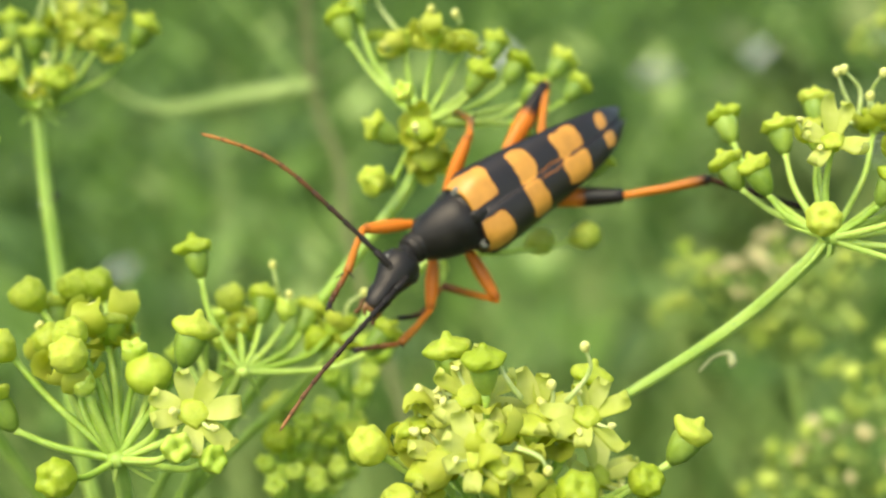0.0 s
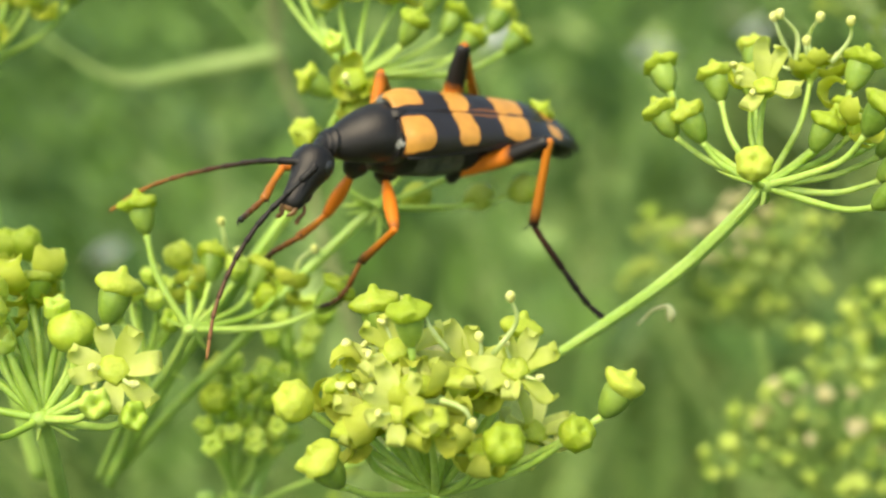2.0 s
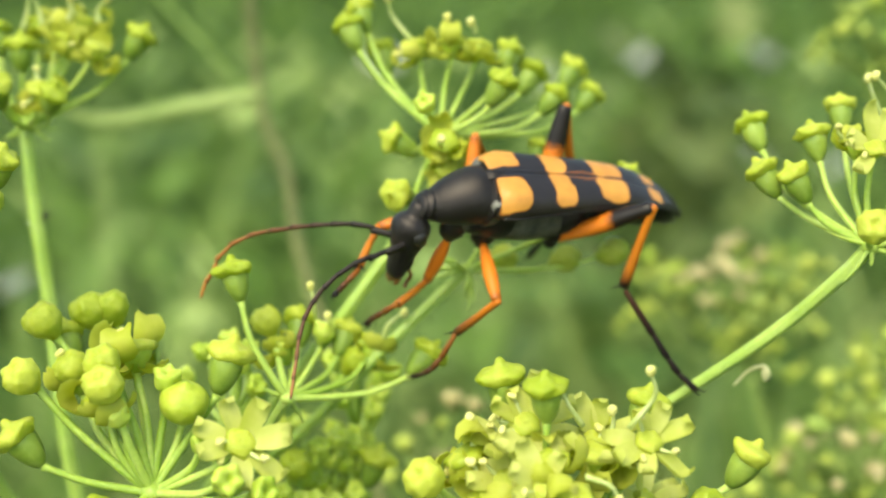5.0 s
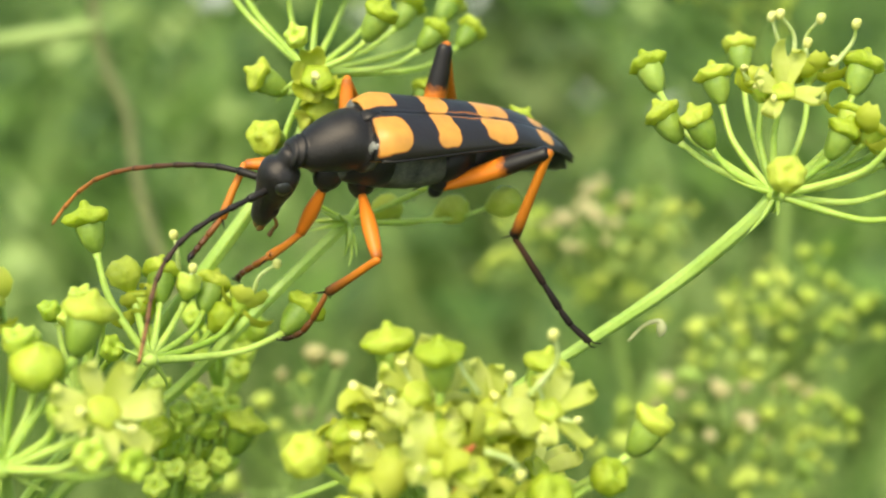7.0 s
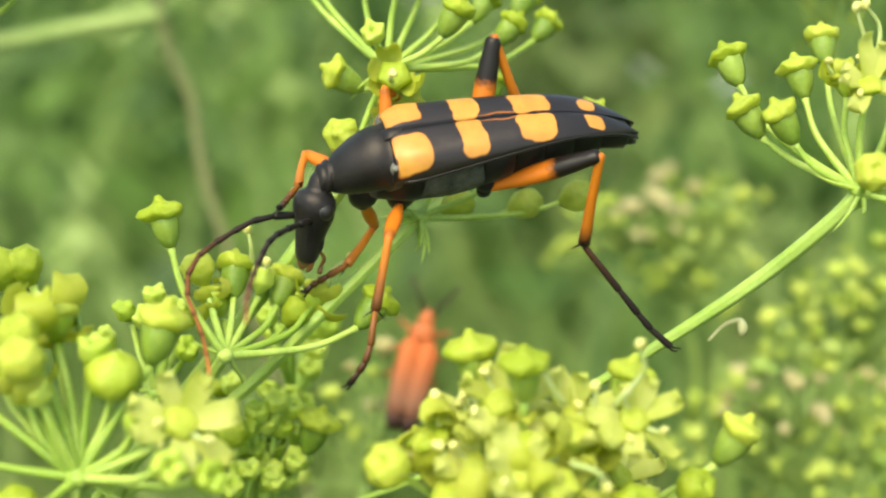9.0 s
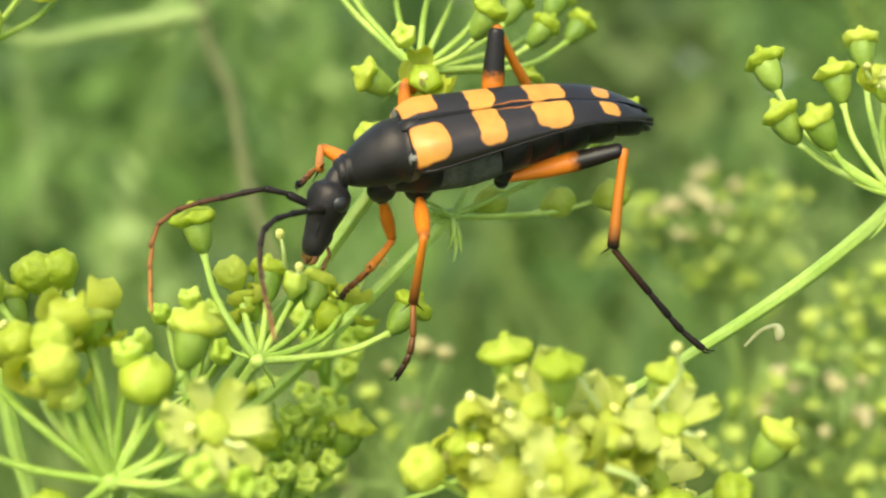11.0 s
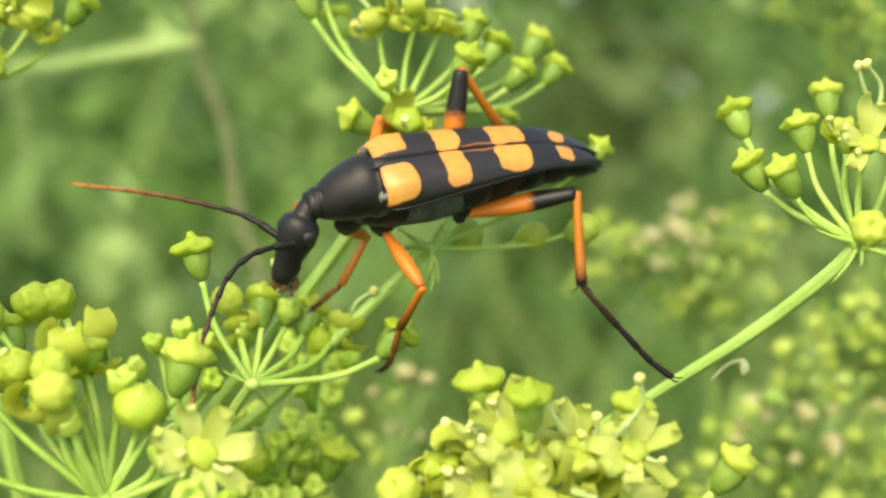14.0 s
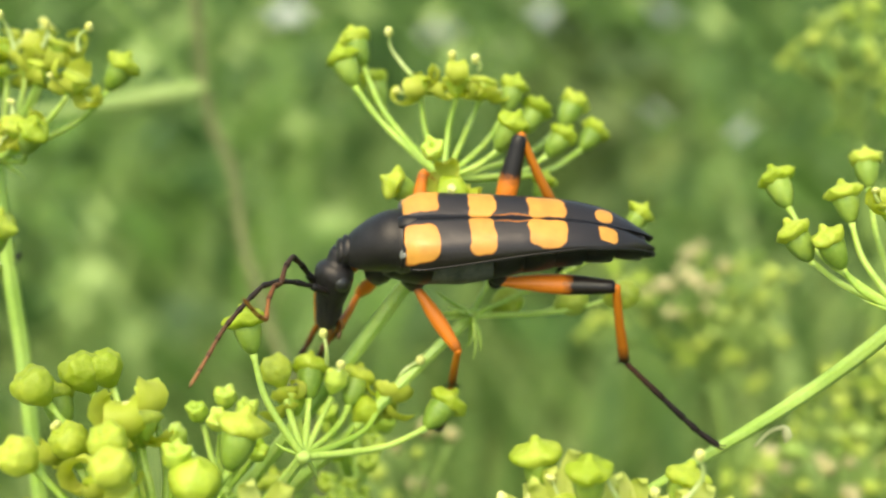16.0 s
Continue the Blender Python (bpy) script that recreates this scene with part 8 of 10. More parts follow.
    walk(limb["An_8"], [
        (0, pose(0.01339, 0.00252, 0.00007, -1.0, -8.4, 13.9)), (0.5, pose(0.01103, 0.00205, -0.00642, 20.4, 41.3, 51.0)),
        (1, pose(0.00998, 0.00468, -0.00723, 30.2, 40.7, 72.1)), (1.5, pose(0.00881, 0.00490, -0.00795, 37.7, 41.9, 83.5)),
        (2, pose(0.00889, 0.00628, -0.00738, 27.2, 37.0, 71.6)), (2.5, pose(0.00945, 0.00695, -0.00628, 20.2, 26.4, 74.5)),
        (3, pose(0.00894, 0.00678, -0.00693, 22.5, 29.7, 73.7)), (3.5, pose(0.00797, 0.00607, -0.00830, 33.5, 35.2, 87.0)),
        (6, pose(0.01046, 0.00530, -0.00631, 12.7, 17.2, 72.7)), (6.5, pose(0.00884, 0.00586, -0.00799, 25.4, 30.8, 78.5)),
        (7, pose(0.00995, 0.00512, -0.00734, 17.6, 23.0, 74.6)), (7.5, pose(0.01037, 0.00575, -0.00564, 9.1, 12.4, 72.4)),
        (8, pose(0.00982, 0.00614, -0.00659, 14.1, 22.2, 64.6)), (8.5, pose(0.01015, 0.00493, -0.00698, 20.7, 25.0, 78.9)),
        (9, pose(0.00848, 0.00825, 0.00057, -15.0, -20.5, 72.1)), (9.5, pose(0.00938, 0.00794, -0.00153, -1.7, -2.0, 82.4)),
        (12, pose(0.00837, 0.00808, -0.00044, -11.9, -12.2, 88.7)), (12.5, pose(0.00981, 0.00736, -0.00477, 11.0, 14.3, 75.4)),
        (13, pose(0.00402, 0.00829, -0.00843, 31.8, 26.6, 100.7)), (13.5, pose(0.00825, 0.00872, -0.00433, 2.6, 3.3, 76.7)),
        (14, pose(0.01016, 0.00687, -0.00418, 8.8, 12.2, 71.4)), (14.5, pose(0.00913, 0.00811, -0.00371, 6.9, 9.0, 75.0)),
        (15, pose(0.00934, 0.00828, -0.00092, -5.7, -9.4, 62.1)), (15.5, pose(0.01053, 0.00766, -0.00144, -2.7, -4.4, 62.6)),
        (16, pose(0.00936, 0.00695, -0.00017, -4.2, -6.0, 70.2)),
    ])
    walk(limb["An_9"], [
        (0, pose(0.01443, 0.00278, 0.00023, -1.3, -9.7, 15.1)), (0.5, pose(0.01154, 0.00269, -0.00714, 20.6, 41.1, 51.7)),
        (1, pose(0.01024, 0.00547, -0.00795, 30.1, 40.8, 71.6)), (1.5, pose(0.00891, 0.00571, -0.00867, 38.0, 41.1, 85.1)),
        (2, pose(0.00916, 0.00711, -0.00803, 28.2, 33.7, 79.2)), (2.5, pose(0.00971, 0.00789, -0.00677, 19.8, 25.0, 76.3)),
        (3, pose(0.00921, 0.00769, -0.00747, 22.5, 28.3, 76.6)), (3.5, pose(0.00801, 0.00696, -0.00893, 33.2, 35.2, 86.4)),
        (6, pose(0.01077, 0.00629, -0.00664, 11.9, 16.6, 70.7)), (6.5, pose(0.00903, 0.00678, -0.00855, 25.0, 31.4, 76.5)),
        (7, pose(0.01021, 0.00609, -0.00777, 16.8, 23.2, 71.6)), (7.5, pose(0.01070, 0.00677, -0.00587, 8.4, 11.8, 71.0)),
        (8, pose(0.01025, 0.00705, -0.00700, 14.4, 18.7, 74.8)), (8.5, pose(0.01034, 0.00590, -0.00744, 20.3, 25.7, 76.2)),
        (9, pose(0.00880, 0.00923, 0.00095, -17.6, -22.4, 76.0)), (9.5, pose(0.00952, 0.00902, -0.00149, -2.2, -2.6, 81.3)),
        (12, pose(0.00839, 0.00914, -0.00021, -12.1, -12.7, 87.3)), (12.5, pose(0.01007, 0.00839, -0.00503, 10.8, 14.2, 74.5)),
        (13, pose(0.00384, 0.00925, -0.00892, 31.1, 25.5, 101.7)), (13.5, pose(0.00850, 0.00978, -0.00439, 2.1, 2.7, 75.7)),
        (14, pose(0.01050, 0.00788, -0.00441, 8.1, 11.8, 68.9)), (14.5, pose(0.00941, 0.00915, -0.00388, 6.4, 8.3, 75.1)),
        (15, pose(0.00984, 0.00923, -0.00074, -6.6, -10.3, 65.3)), (15.5, pose(0.01103, 0.00863, -0.00136, -4.0, -6.3, 64.6)),
        (16, pose(0.00973, 0.00797, -0.00006, -5.4, -7.8, 69.2)),
    ])
    walk(limb["An_10"], [
        (0, pose(0.01547, 0.00306, 0.00042, -1.5, -10.4, 15.8)), (0.5, pose(0.01205, 0.00333, -0.00785, 20.8, 40.9, 52.4)),
        (1, pose(0.01050, 0.00626, -0.00866, 30.1, 40.8, 71.9)), (1.5, pose(0.00898, 0.00653, -0.00939, 38.2, 40.4, 86.4)),
        (2, pose(0.00933, 0.00800, -0.00864, 28.2, 33.7, 79.2)), (2.5, pose(0.00994, 0.00885, -0.00723, 19.6, 24.2, 77.6)),
        (3, pose(0.00943, 0.00862, -0.00799, 22.5, 27.5, 78.1)), (3.5, pose(0.00807, 0.00785, -0.00956, 33.1, 35.0, 86.5)),
        (6, pose(0.01111, 0.00728, -0.00695, 11.5, 16.2, 70.2)), (6.5, pose(0.00924, 0.00769, -0.00912, 24.7, 31.5, 75.7)),
        (7, pose(0.01053, 0.00704, -0.00820, 16.5, 23.2, 70.4)), (7.5, pose(0.01104, 0.00778, -0.00609, 8.0, 11.3, 70.6)),
        (8, pose(0.01052, 0.00805, -0.00735, 14.0, 16.7, 79.8)), (8.5, pose(0.01057, 0.00686, -0.00791, 20.1, 25.9, 75.2)),
        (9, pose(0.00904, 0.01020, 0.00137, -19.0, -23.3, 78.1)), (9.5, pose(0.00969, 0.01009, -0.00144, -2.5, -2.9, 80.9)),
        (12, pose(0.00844, 0.01021, 0.00003, -12.3, -13.0, 86.7)), (12.5, pose(0.01036, 0.00940, -0.00530, 10.6, 14.1, 74.1)),
        (13, pose(0.00364, 0.01022, -0.00939, 30.6, 24.8, 102.4)), (13.5, pose(0.00877, 0.01083, -0.00444, 2.1, 2.7, 75.7)),
        (14, pose(0.01088, 0.00888, -0.00463, 7.8, 11.6, 67.8)), (14.5, pose(0.00969, 0.01019, -0.00404, 6.1, 8.0, 75.1)),
        (15, pose(0.01029, 0.01021, -0.00055, -7.1, -10.8, 66.9)), (15.5, pose(0.01149, 0.00961, -0.00124, -4.6, -7.2, 65.9)),
        (16, pose(0.01011, 0.00898, 0.00009, -5.9, -8.7, 68.8)),
    ])
    walk(limb["Af_0"], [
        (0, pose(0.00519, -0.00004, -0.00091, -13.7, 15.9, -81.3)), (0.5, pose(0.00524, 0.00012, -0.00106, -15.3, 22.5, -68.2)),
        (1, pose(0.00525, 0.00049, -0.00170, -9.8, 18.4, -55.8)), (1.5, pose(0.00507, 0.00096, -0.00187, -14.9, 32.2, -48.8)),
        (2, pose(0.00501, 0.00101, -0.00204, -21.2, 42.0, -51.9)), (2.5, pose(0.00488, 0.00116, -0.00218, -17.0, 38.5, -46.3)),
        (3, pose(0.00469, 0.00122, -0.00251, -20.5, 39.2, -54.0)), (3.5, pose(0.00430, 0.00126, -0.00296, -16.8, 40.7, -43.5)),
        (6, pose(0.00412, -0.00013, -0.00355, -3.2, 9.7, -36.9)), (6.5, pose(0.00426, 0.00072, -0.00333, -15.5, 27.1, -58.8)),
        (7, pose(0.00402, -0.00041, -0.00356, -9.6, 20.4, -50.0)), (7.5, pose(0.00427, -0.00011, -0.00347, -3.3, 9.7, -37.7)),
        (8, pose(0.00408, 0.00046, -0.00352, -18.2, 33.5, -56.1)), (8.5, pose(0.00444, 0.00007, -0.00335, -4.2, 16.8, -27.8)),
        (9, pose(0.00448, 0.00091, -0.00306, -1.0, -11.5, 10.0)), (9.5, pose(0.00503, 0.00057, -0.00251, 2.7, -8.9, -33.2)),
        (12, pose(0.00470, 0.00101, -0.00273, 3.4, -28.2, -13.6)), (12.5, pose(0.00497, 0.00036, -0.00271, 9.2, -18.2, -53.5)),
        (13, pose(0.00374, 0.00085, -0.00353, -1.1, 12.6, -9.6)), (13.5, pose(0.00443, 0.00068, -0.00322, -6.8, 12.6, -56.6)),
        (14, pose(0.00473, 0.00071, -0.00291, -3.0, 5.5, -56.9)), (14.5, pose(0.00460, 0.00110, -0.00278, 2.3, -6.9, -37.2)),
        (15, pose(0.00450, 0.00121, -0.00280, -9.8, 16.7, -60.6)), (15.5, pose(0.00477, 0.00087, -0.00275, -9.1, 18.8, -51.7)),
        (15.75, pose(0.00454, 0.00096, -0.00293, 4.8, -23.5, -22.9)), (16, pose(0.00431, 0.00106, -0.00311, -13.3, -66.3, 20.3)),
    ])
    walk(limb["Af_1"], [
        (0, pose(0.00536, -0.00115, -0.00123, -14.3, 16.7, -81.1)), (0.5, pose(0.00564, -0.00089, -0.00151, -18.6, 31.1, -60.9)),
        (1, pose(0.00587, -0.00043, -0.00207, -12.4, 25.6, -51.1)), (1.5, pose(0.00572, 0.00021, -0.00249, -15.7, 36.2, -45.6)),
        (2, pose(0.00555, 0.00032, -0.00283, -21.4, 44.3, -49.8)), (2.5, pose(0.00551, 0.00050, -0.00291, -16.9, 40.6, -43.7)),
        (3, pose(0.00522, 0.00048, -0.00325, -21.7, 43.2, -51.7)), (3.5, pose(0.00494, 0.00065, -0.00373, -17.4, 43.3, -42.1)),
        (6, pose(0.00504, -0.00082, -0.00375, -4.5, 15.4, -32.3)), (6.5, pose(0.00480, -0.00017, -0.00386, -18.3, 33.7, -55.9)),
        (7, pose(0.00473, -0.00125, -0.00397, -11.1, 24.7, -47.9)), (7.5, pose(0.00518, -0.00082, -0.00367, -4.4, 14.2, -34.4)),
        (8, pose(0.00463, -0.00035, -0.00417, -20.0, 38.1, -54.0)), (8.5, pose(0.00543, -0.00045, -0.00369, -4.4, 21.8, -22.6)),
        (9, pose(0.00561, 0.00111, -0.00283, -1.0, -6.5, 16.9)), (9.5, pose(0.00600, -0.00006, -0.00233, -0.8, 4.1, -20.9)),
        (12, pose(0.00570, 0.00077, -0.00218, 1.2, -21.2, -6.5)), (12.5, pose(0.00563, -0.00054, -0.00234, 2.5, -6.6, -41.3)),
        (13, pose(0.00487, 0.00066, -0.00379, 1.9, 24.8, 8.4)), (13.5, pose(0.00506, -0.00028, -0.00348, -10.3, 22.4, -49.0)),
        (14, pose(0.00537, -0.00027, -0.00302, -5.1, 10.2, -52.8)), (14.5, pose(0.00553, 0.00040, -0.00264, -0.9, 3.4, -28.7)),
        (15, pose(0.00505, 0.00023, -0.00314, -11.7, 21.1, -57.6)), (15.5, pose(0.00546, -0.00000, -0.00313, -9.4, 19.3, -51.6)),
        (15.75, pose(0.00510, 0.00061, -0.00258, 4.4, -22.4, -22.0)), (16, pose(0.00475, 0.00122, -0.00204, -13.6, -64.6, 21.3)),
    ])
    walk(limb["Af_2"], [
        (0, pose(0.00553, -0.00226, -0.00157, -14.9, 17.6, -80.5)), (0.5, pose(0.00613, -0.00176, -0.00211, -18.4, 43.0, -44.7)),
        (1, pose(0.00654, -0.00125, -0.00258, -14.4, 36.3, -42.1)), (1.5, pose(0.00639, -0.00046, -0.00319, -15.3, 42.8, -37.8)),
        (2, pose(0.00609, -0.00032, -0.00364, -21.9, 48.8, -46.2)), (2.5, pose(0.00616, -0.00012, -0.00367, -17.7, 45.8, -40.4)),
        (3, pose(0.00575, -0.00019, -0.00405, -23.0, 49.9, -47.2)), (3.5, pose(0.00558, 0.00008, -0.00453, -17.4, 47.9, -38.0)),
        (6, pose(0.00600, -0.00143, -0.00406, -5.6, 25.6, -24.1)), (6.5, pose(0.00535, -0.00098, -0.00451, -21.1, 43.6, -50.0)),
        (7, pose(0.00544, -0.00204, -0.00446, -13.0, 31.7, -43.7)), (7.5, pose(0.00612, -0.00146, -0.00395, -5.7, 22.9, -27.6)),
        (8, pose(0.00517, -0.00110, -0.00489, -21.3, 44.3, -49.6)), (8.5, pose(0.00644, -0.00087, -0.00412, -3.5, 30.5, -13.0)),
        (9, pose(0.00673, 0.00145, -0.00269, 0.4, 1.7, 28.4)), (9.5, pose(0.00709, -0.00048, -0.00241, 0.8, 26.8, 3.3)),
        (12, pose(0.00679, 0.00064, -0.00175, -0.4, -8.7, 5.7)), (12.5, pose(0.00651, -0.00130, -0.00221, -2.8, 16.4, -19.6)),
        (13, pose(0.00592, 0.00081, -0.00428, 18.7, 39.0, 49.9)), (13.5, pose(0.00577, -0.00109, -0.00392, -12.1, 40.1, -32.3)),
        (14, pose(0.00606, -0.00119, -0.00323, -7.1, 17.1, -45.1)), (14.5, pose(0.00655, -0.00017, -0.00271, -2.3, 20.0, -12.8)),
        (15, pose(0.00564, -0.00069, -0.00356, -13.3, 27.3, -51.3)), (15.5, pose(0.00615, -0.00087, -0.00351, -9.2, 19.4, -50.5)),
        (15.75, pose(0.00568, 0.00027, -0.00225, 3.2, -19.8, -18.1)), (16, pose(0.00522, 0.00141, -0.00098, -15.1, -58.6, 26.7)),
    ])
    walk(limb["Af_3"], [
        (0, pose(0.00572, -0.00337, -0.00192, -14.8, 17.5, -80.2)), (0.5, pose(0.00674, -0.00237, -0.00291, -17.4, 46.1, -39.6)),
        (1, pose(0.00724, -0.00189, -0.00327, -14.4, 40.2, -38.0)), (1.5, pose(0.00707, -0.00099, -0.00398, -15.4, 44.7, -36.5)),
        (2, pose(0.00662, -0.00087, -0.00453, -21.7, 50.6, -44.0)), (2.5, pose(0.00678, -0.00065, -0.00451, -17.4, 45.9, -39.6)),
        (3, pose(0.00627, -0.00074, -0.00495, -22.5, 51.8, -44.6)), (3.5, pose(0.00620, -0.00041, -0.00540, -16.9, 48.7, -36.4)),
        (6, pose(0.00697, -0.00186, -0.00457, -5.7, 28.8, -22.0)), (6.5, pose(0.00589, -0.00163, -0.00532, -22.0, 46.8, -48.4)),
        (7, pose(0.00616, -0.00273, -0.00507, -13.5, 34.7, -41.5)), (7.5, pose(0.00708, -0.00196, -0.00441, -5.7, 25.9, -24.6)),
        (8, pose(0.00571, -0.00174, -0.00571, -22.5, 49.0, -47.3)), (8.5, pose(0.00742, -0.00110, -0.00472, -2.5, 33.8, -8.4)),
        (9, pose(0.00776, 0.00200, -0.00273, 0.7, 2.6, 30.8)), (9.5, pose(0.00814, -0.00042, -0.00294, 1.3, 28.0, 5.0)),
        (12, pose(0.00794, 0.00076, -0.00157, -0.5, -8.2, 6.7)), (12.5, pose(0.00757, -0.00168, -0.00254, -2.6, 21.6, -13.4)),
        (13, pose(0.00651, 0.00151, -0.00502, 18.9, 38.3, 51.1)), (13.5, pose(0.00653, -0.00157, -0.00468, -11.3, 45.1, -26.8)),
        (14, pose(0.00686, -0.00198, -0.00358, -7.6, 19.1, -43.1)), (14.5, pose(0.00763, -0.00041, -0.00311, -2.0, 21.8, -10.6)),
        (15, pose(0.00629, -0.00151, -0.00410, -13.6, 29.5, -48.6)), (15.5, pose(0.00685, -0.00172, -0.00390, -9.0, 18.9, -50.6)),
        (15.75, pose(0.00631, -0.00002, -0.00194, -0.2, -3.1, 8.1)), (16, pose(0.00577, 0.00168, 0.00002, -15.1, -21.8, 68.9)),
    ])
    walk(limb["Af_4"], [
        (0, pose(0.00591, -0.00447, -0.00228, -14.5, 17.2, -80.2)), (0.5, pose(0.00737, -0.00289, -0.00376, -17.2, 47.1, -38.2)),
        (1, pose(0.00795, -0.00244, -0.00403, -14.5, 43.0, -35.7)), (1.5, pose(0.00774, -0.00149, -0.00481, -15.3, 45.4, -35.6)),
        (2, pose(0.00716, -0.00139, -0.00543, -21.6, 51.9, -42.8)), (2.5, pose(0.00741, -0.00117, -0.00536, -17.3, 46.3, -39.2)),
        (3, pose(0.00678, -0.00125, -0.00587, -22.3, 53.0, -43.2)), (3.5, pose(0.00682, -0.00087, -0.00628, -16.7, 49.5, -35.3)),
        (6, pose(0.00792, -0.00224, -0.00513, -5.6, 30.0, -20.6)), (6.5, pose(0.00643, -0.00223, -0.00618, -22.2, 49.1, -46.5)),
        (7, pose(0.00688, -0.00337, -0.00574, -13.6, 36.9, -39.2)), (7.5, pose(0.00804, -0.00240, -0.00492, -5.8, 28.2, -22.7)),
        (8, pose(0.00623, -0.00230, -0.00659, -22.7, 51.2, -45.5)), (8.5, pose(0.00839, -0.00124, -0.00537, -1.7, 36.2, -5.1)),
        (9, pose(0.00876, 0.00260, -0.00278, 1.3, 3.9, 37.1)), (9.5, pose(0.00917, -0.00033, -0.00349, 0.9, 27.1, 3.9)),
        (12, pose(0.00910, 0.00089, -0.00141, -0.5, -7.8, 7.8)), (12.5, pose(0.00863, -0.00193, -0.00297, -2.0, 25.7, -8.7)),
        (13, pose(0.00709, 0.00223, -0.00574, 16.9, 37.1, 47.8)), (13.5, pose(0.00727, -0.00195, -0.00551, -10.2, 48.1, -22.5)),
        (14, pose(0.00766, -0.00274, -0.00396, -7.8, 20.1, -42.2)), (14.5, pose(0.00870, -0.00061, -0.00354, -1.9, 22.8, -9.6)),
        (15, pose(0.00696, -0.00227, -0.00467, -14.1, 31.2, -47.8)), (15.5, pose(0.00755, -0.00258, -0.00428, -8.7, 18.3, -50.7)),
        (15.75, pose(0.00686, 0.00006, -0.00191, 1.1, 7.6, 15.8)), (16, pose(0.00616, 0.00270, 0.00046, -4.6, -5.5, 79.9)),
    ])
    walk(limb["Af_5"], [
        (0, pose(0.00610, -0.00557, -0.00262, -14.6, 17.9, -78.4)), (0.5, pose(0.00799, -0.00338, -0.00462, -16.2, 48.9, -34.8)),
        (1, pose(0.00864, -0.00294, -0.00483, -14.1, 44.9, -33.4)), (1.5, pose(0.00840, -0.00197, -0.00564, -14.9, 46.2, -34.2)),
        (2, pose(0.00769, -0.00188, -0.00636, -21.3, 52.8, -41.4)), (2.5, pose(0.00804, -0.00168, -0.00621, -17.0, 47.7, -37.4)),
        (3, pose(0.00730, -0.00173, -0.00681, -21.8, 54.4, -41.1)), (3.5, pose(0.00744, -0.00131, -0.00717, -16.4, 51.9, -33.0)),
        (6, pose(0.00887, -0.00260, -0.00572, -5.4, 31.2, -19.2)), (6.5, pose(0.00696, -0.00279, -0.00707, -22.6, 52.0, -44.5)),
        (7, pose(0.00761, -0.00396, -0.00645, -13.9, 38.8, -38.1)), (7.5, pose(0.00899, -0.00280, -0.00548, -5.7, 29.1, -21.6)),
        (8, pose(0.00675, -0.00283, -0.00751, -22.6, 52.2, -44.4)), (8.5, pose(0.00933, -0.00133, -0.00606, -1.1, 37.2, -3.2)),
        (9, pose(0.00970, 0.00331, -0.00286, 4.7, 8.7, 56.7)), (9.5, pose(0.01021, -0.00026, -0.00403, 1.5, 28.7, 6.0)),
        (12, pose(0.01025, 0.00105, -0.00125, -0.3, -3.0, 13.3)), (12.5, pose(0.00967, -0.00209, -0.00348, -0.6, 29.9, -2.2)),
        (13, pose(0.00772, 0.00292, -0.00645, 18.6, 37.0, 52.2)), (13.5, pose(0.00799, -0.00225, -0.00638, -8.8, 51.6, -18.0)),
        (14, pose(0.00848, -0.00348, -0.00436, -7.9, 20.8, -41.1)), (14.5, pose(0.00977, -0.00079, -0.00400, -1.4, 26.4, -5.8)),
        (15, pose(0.00764, -0.00301, -0.00528, -13.9, 31.8, -46.3)), (15.5, pose(0.00826, -0.00344, -0.00465, -8.8, 18.8, -49.7)),
        (15.75, pose(0.00731, 0.00020, -0.00204, -0.0, -15.2, 0.3)), (16, pose(0.00636, 0.00385, 0.00057, -26.5, -41.9, 63.1)),
    ])
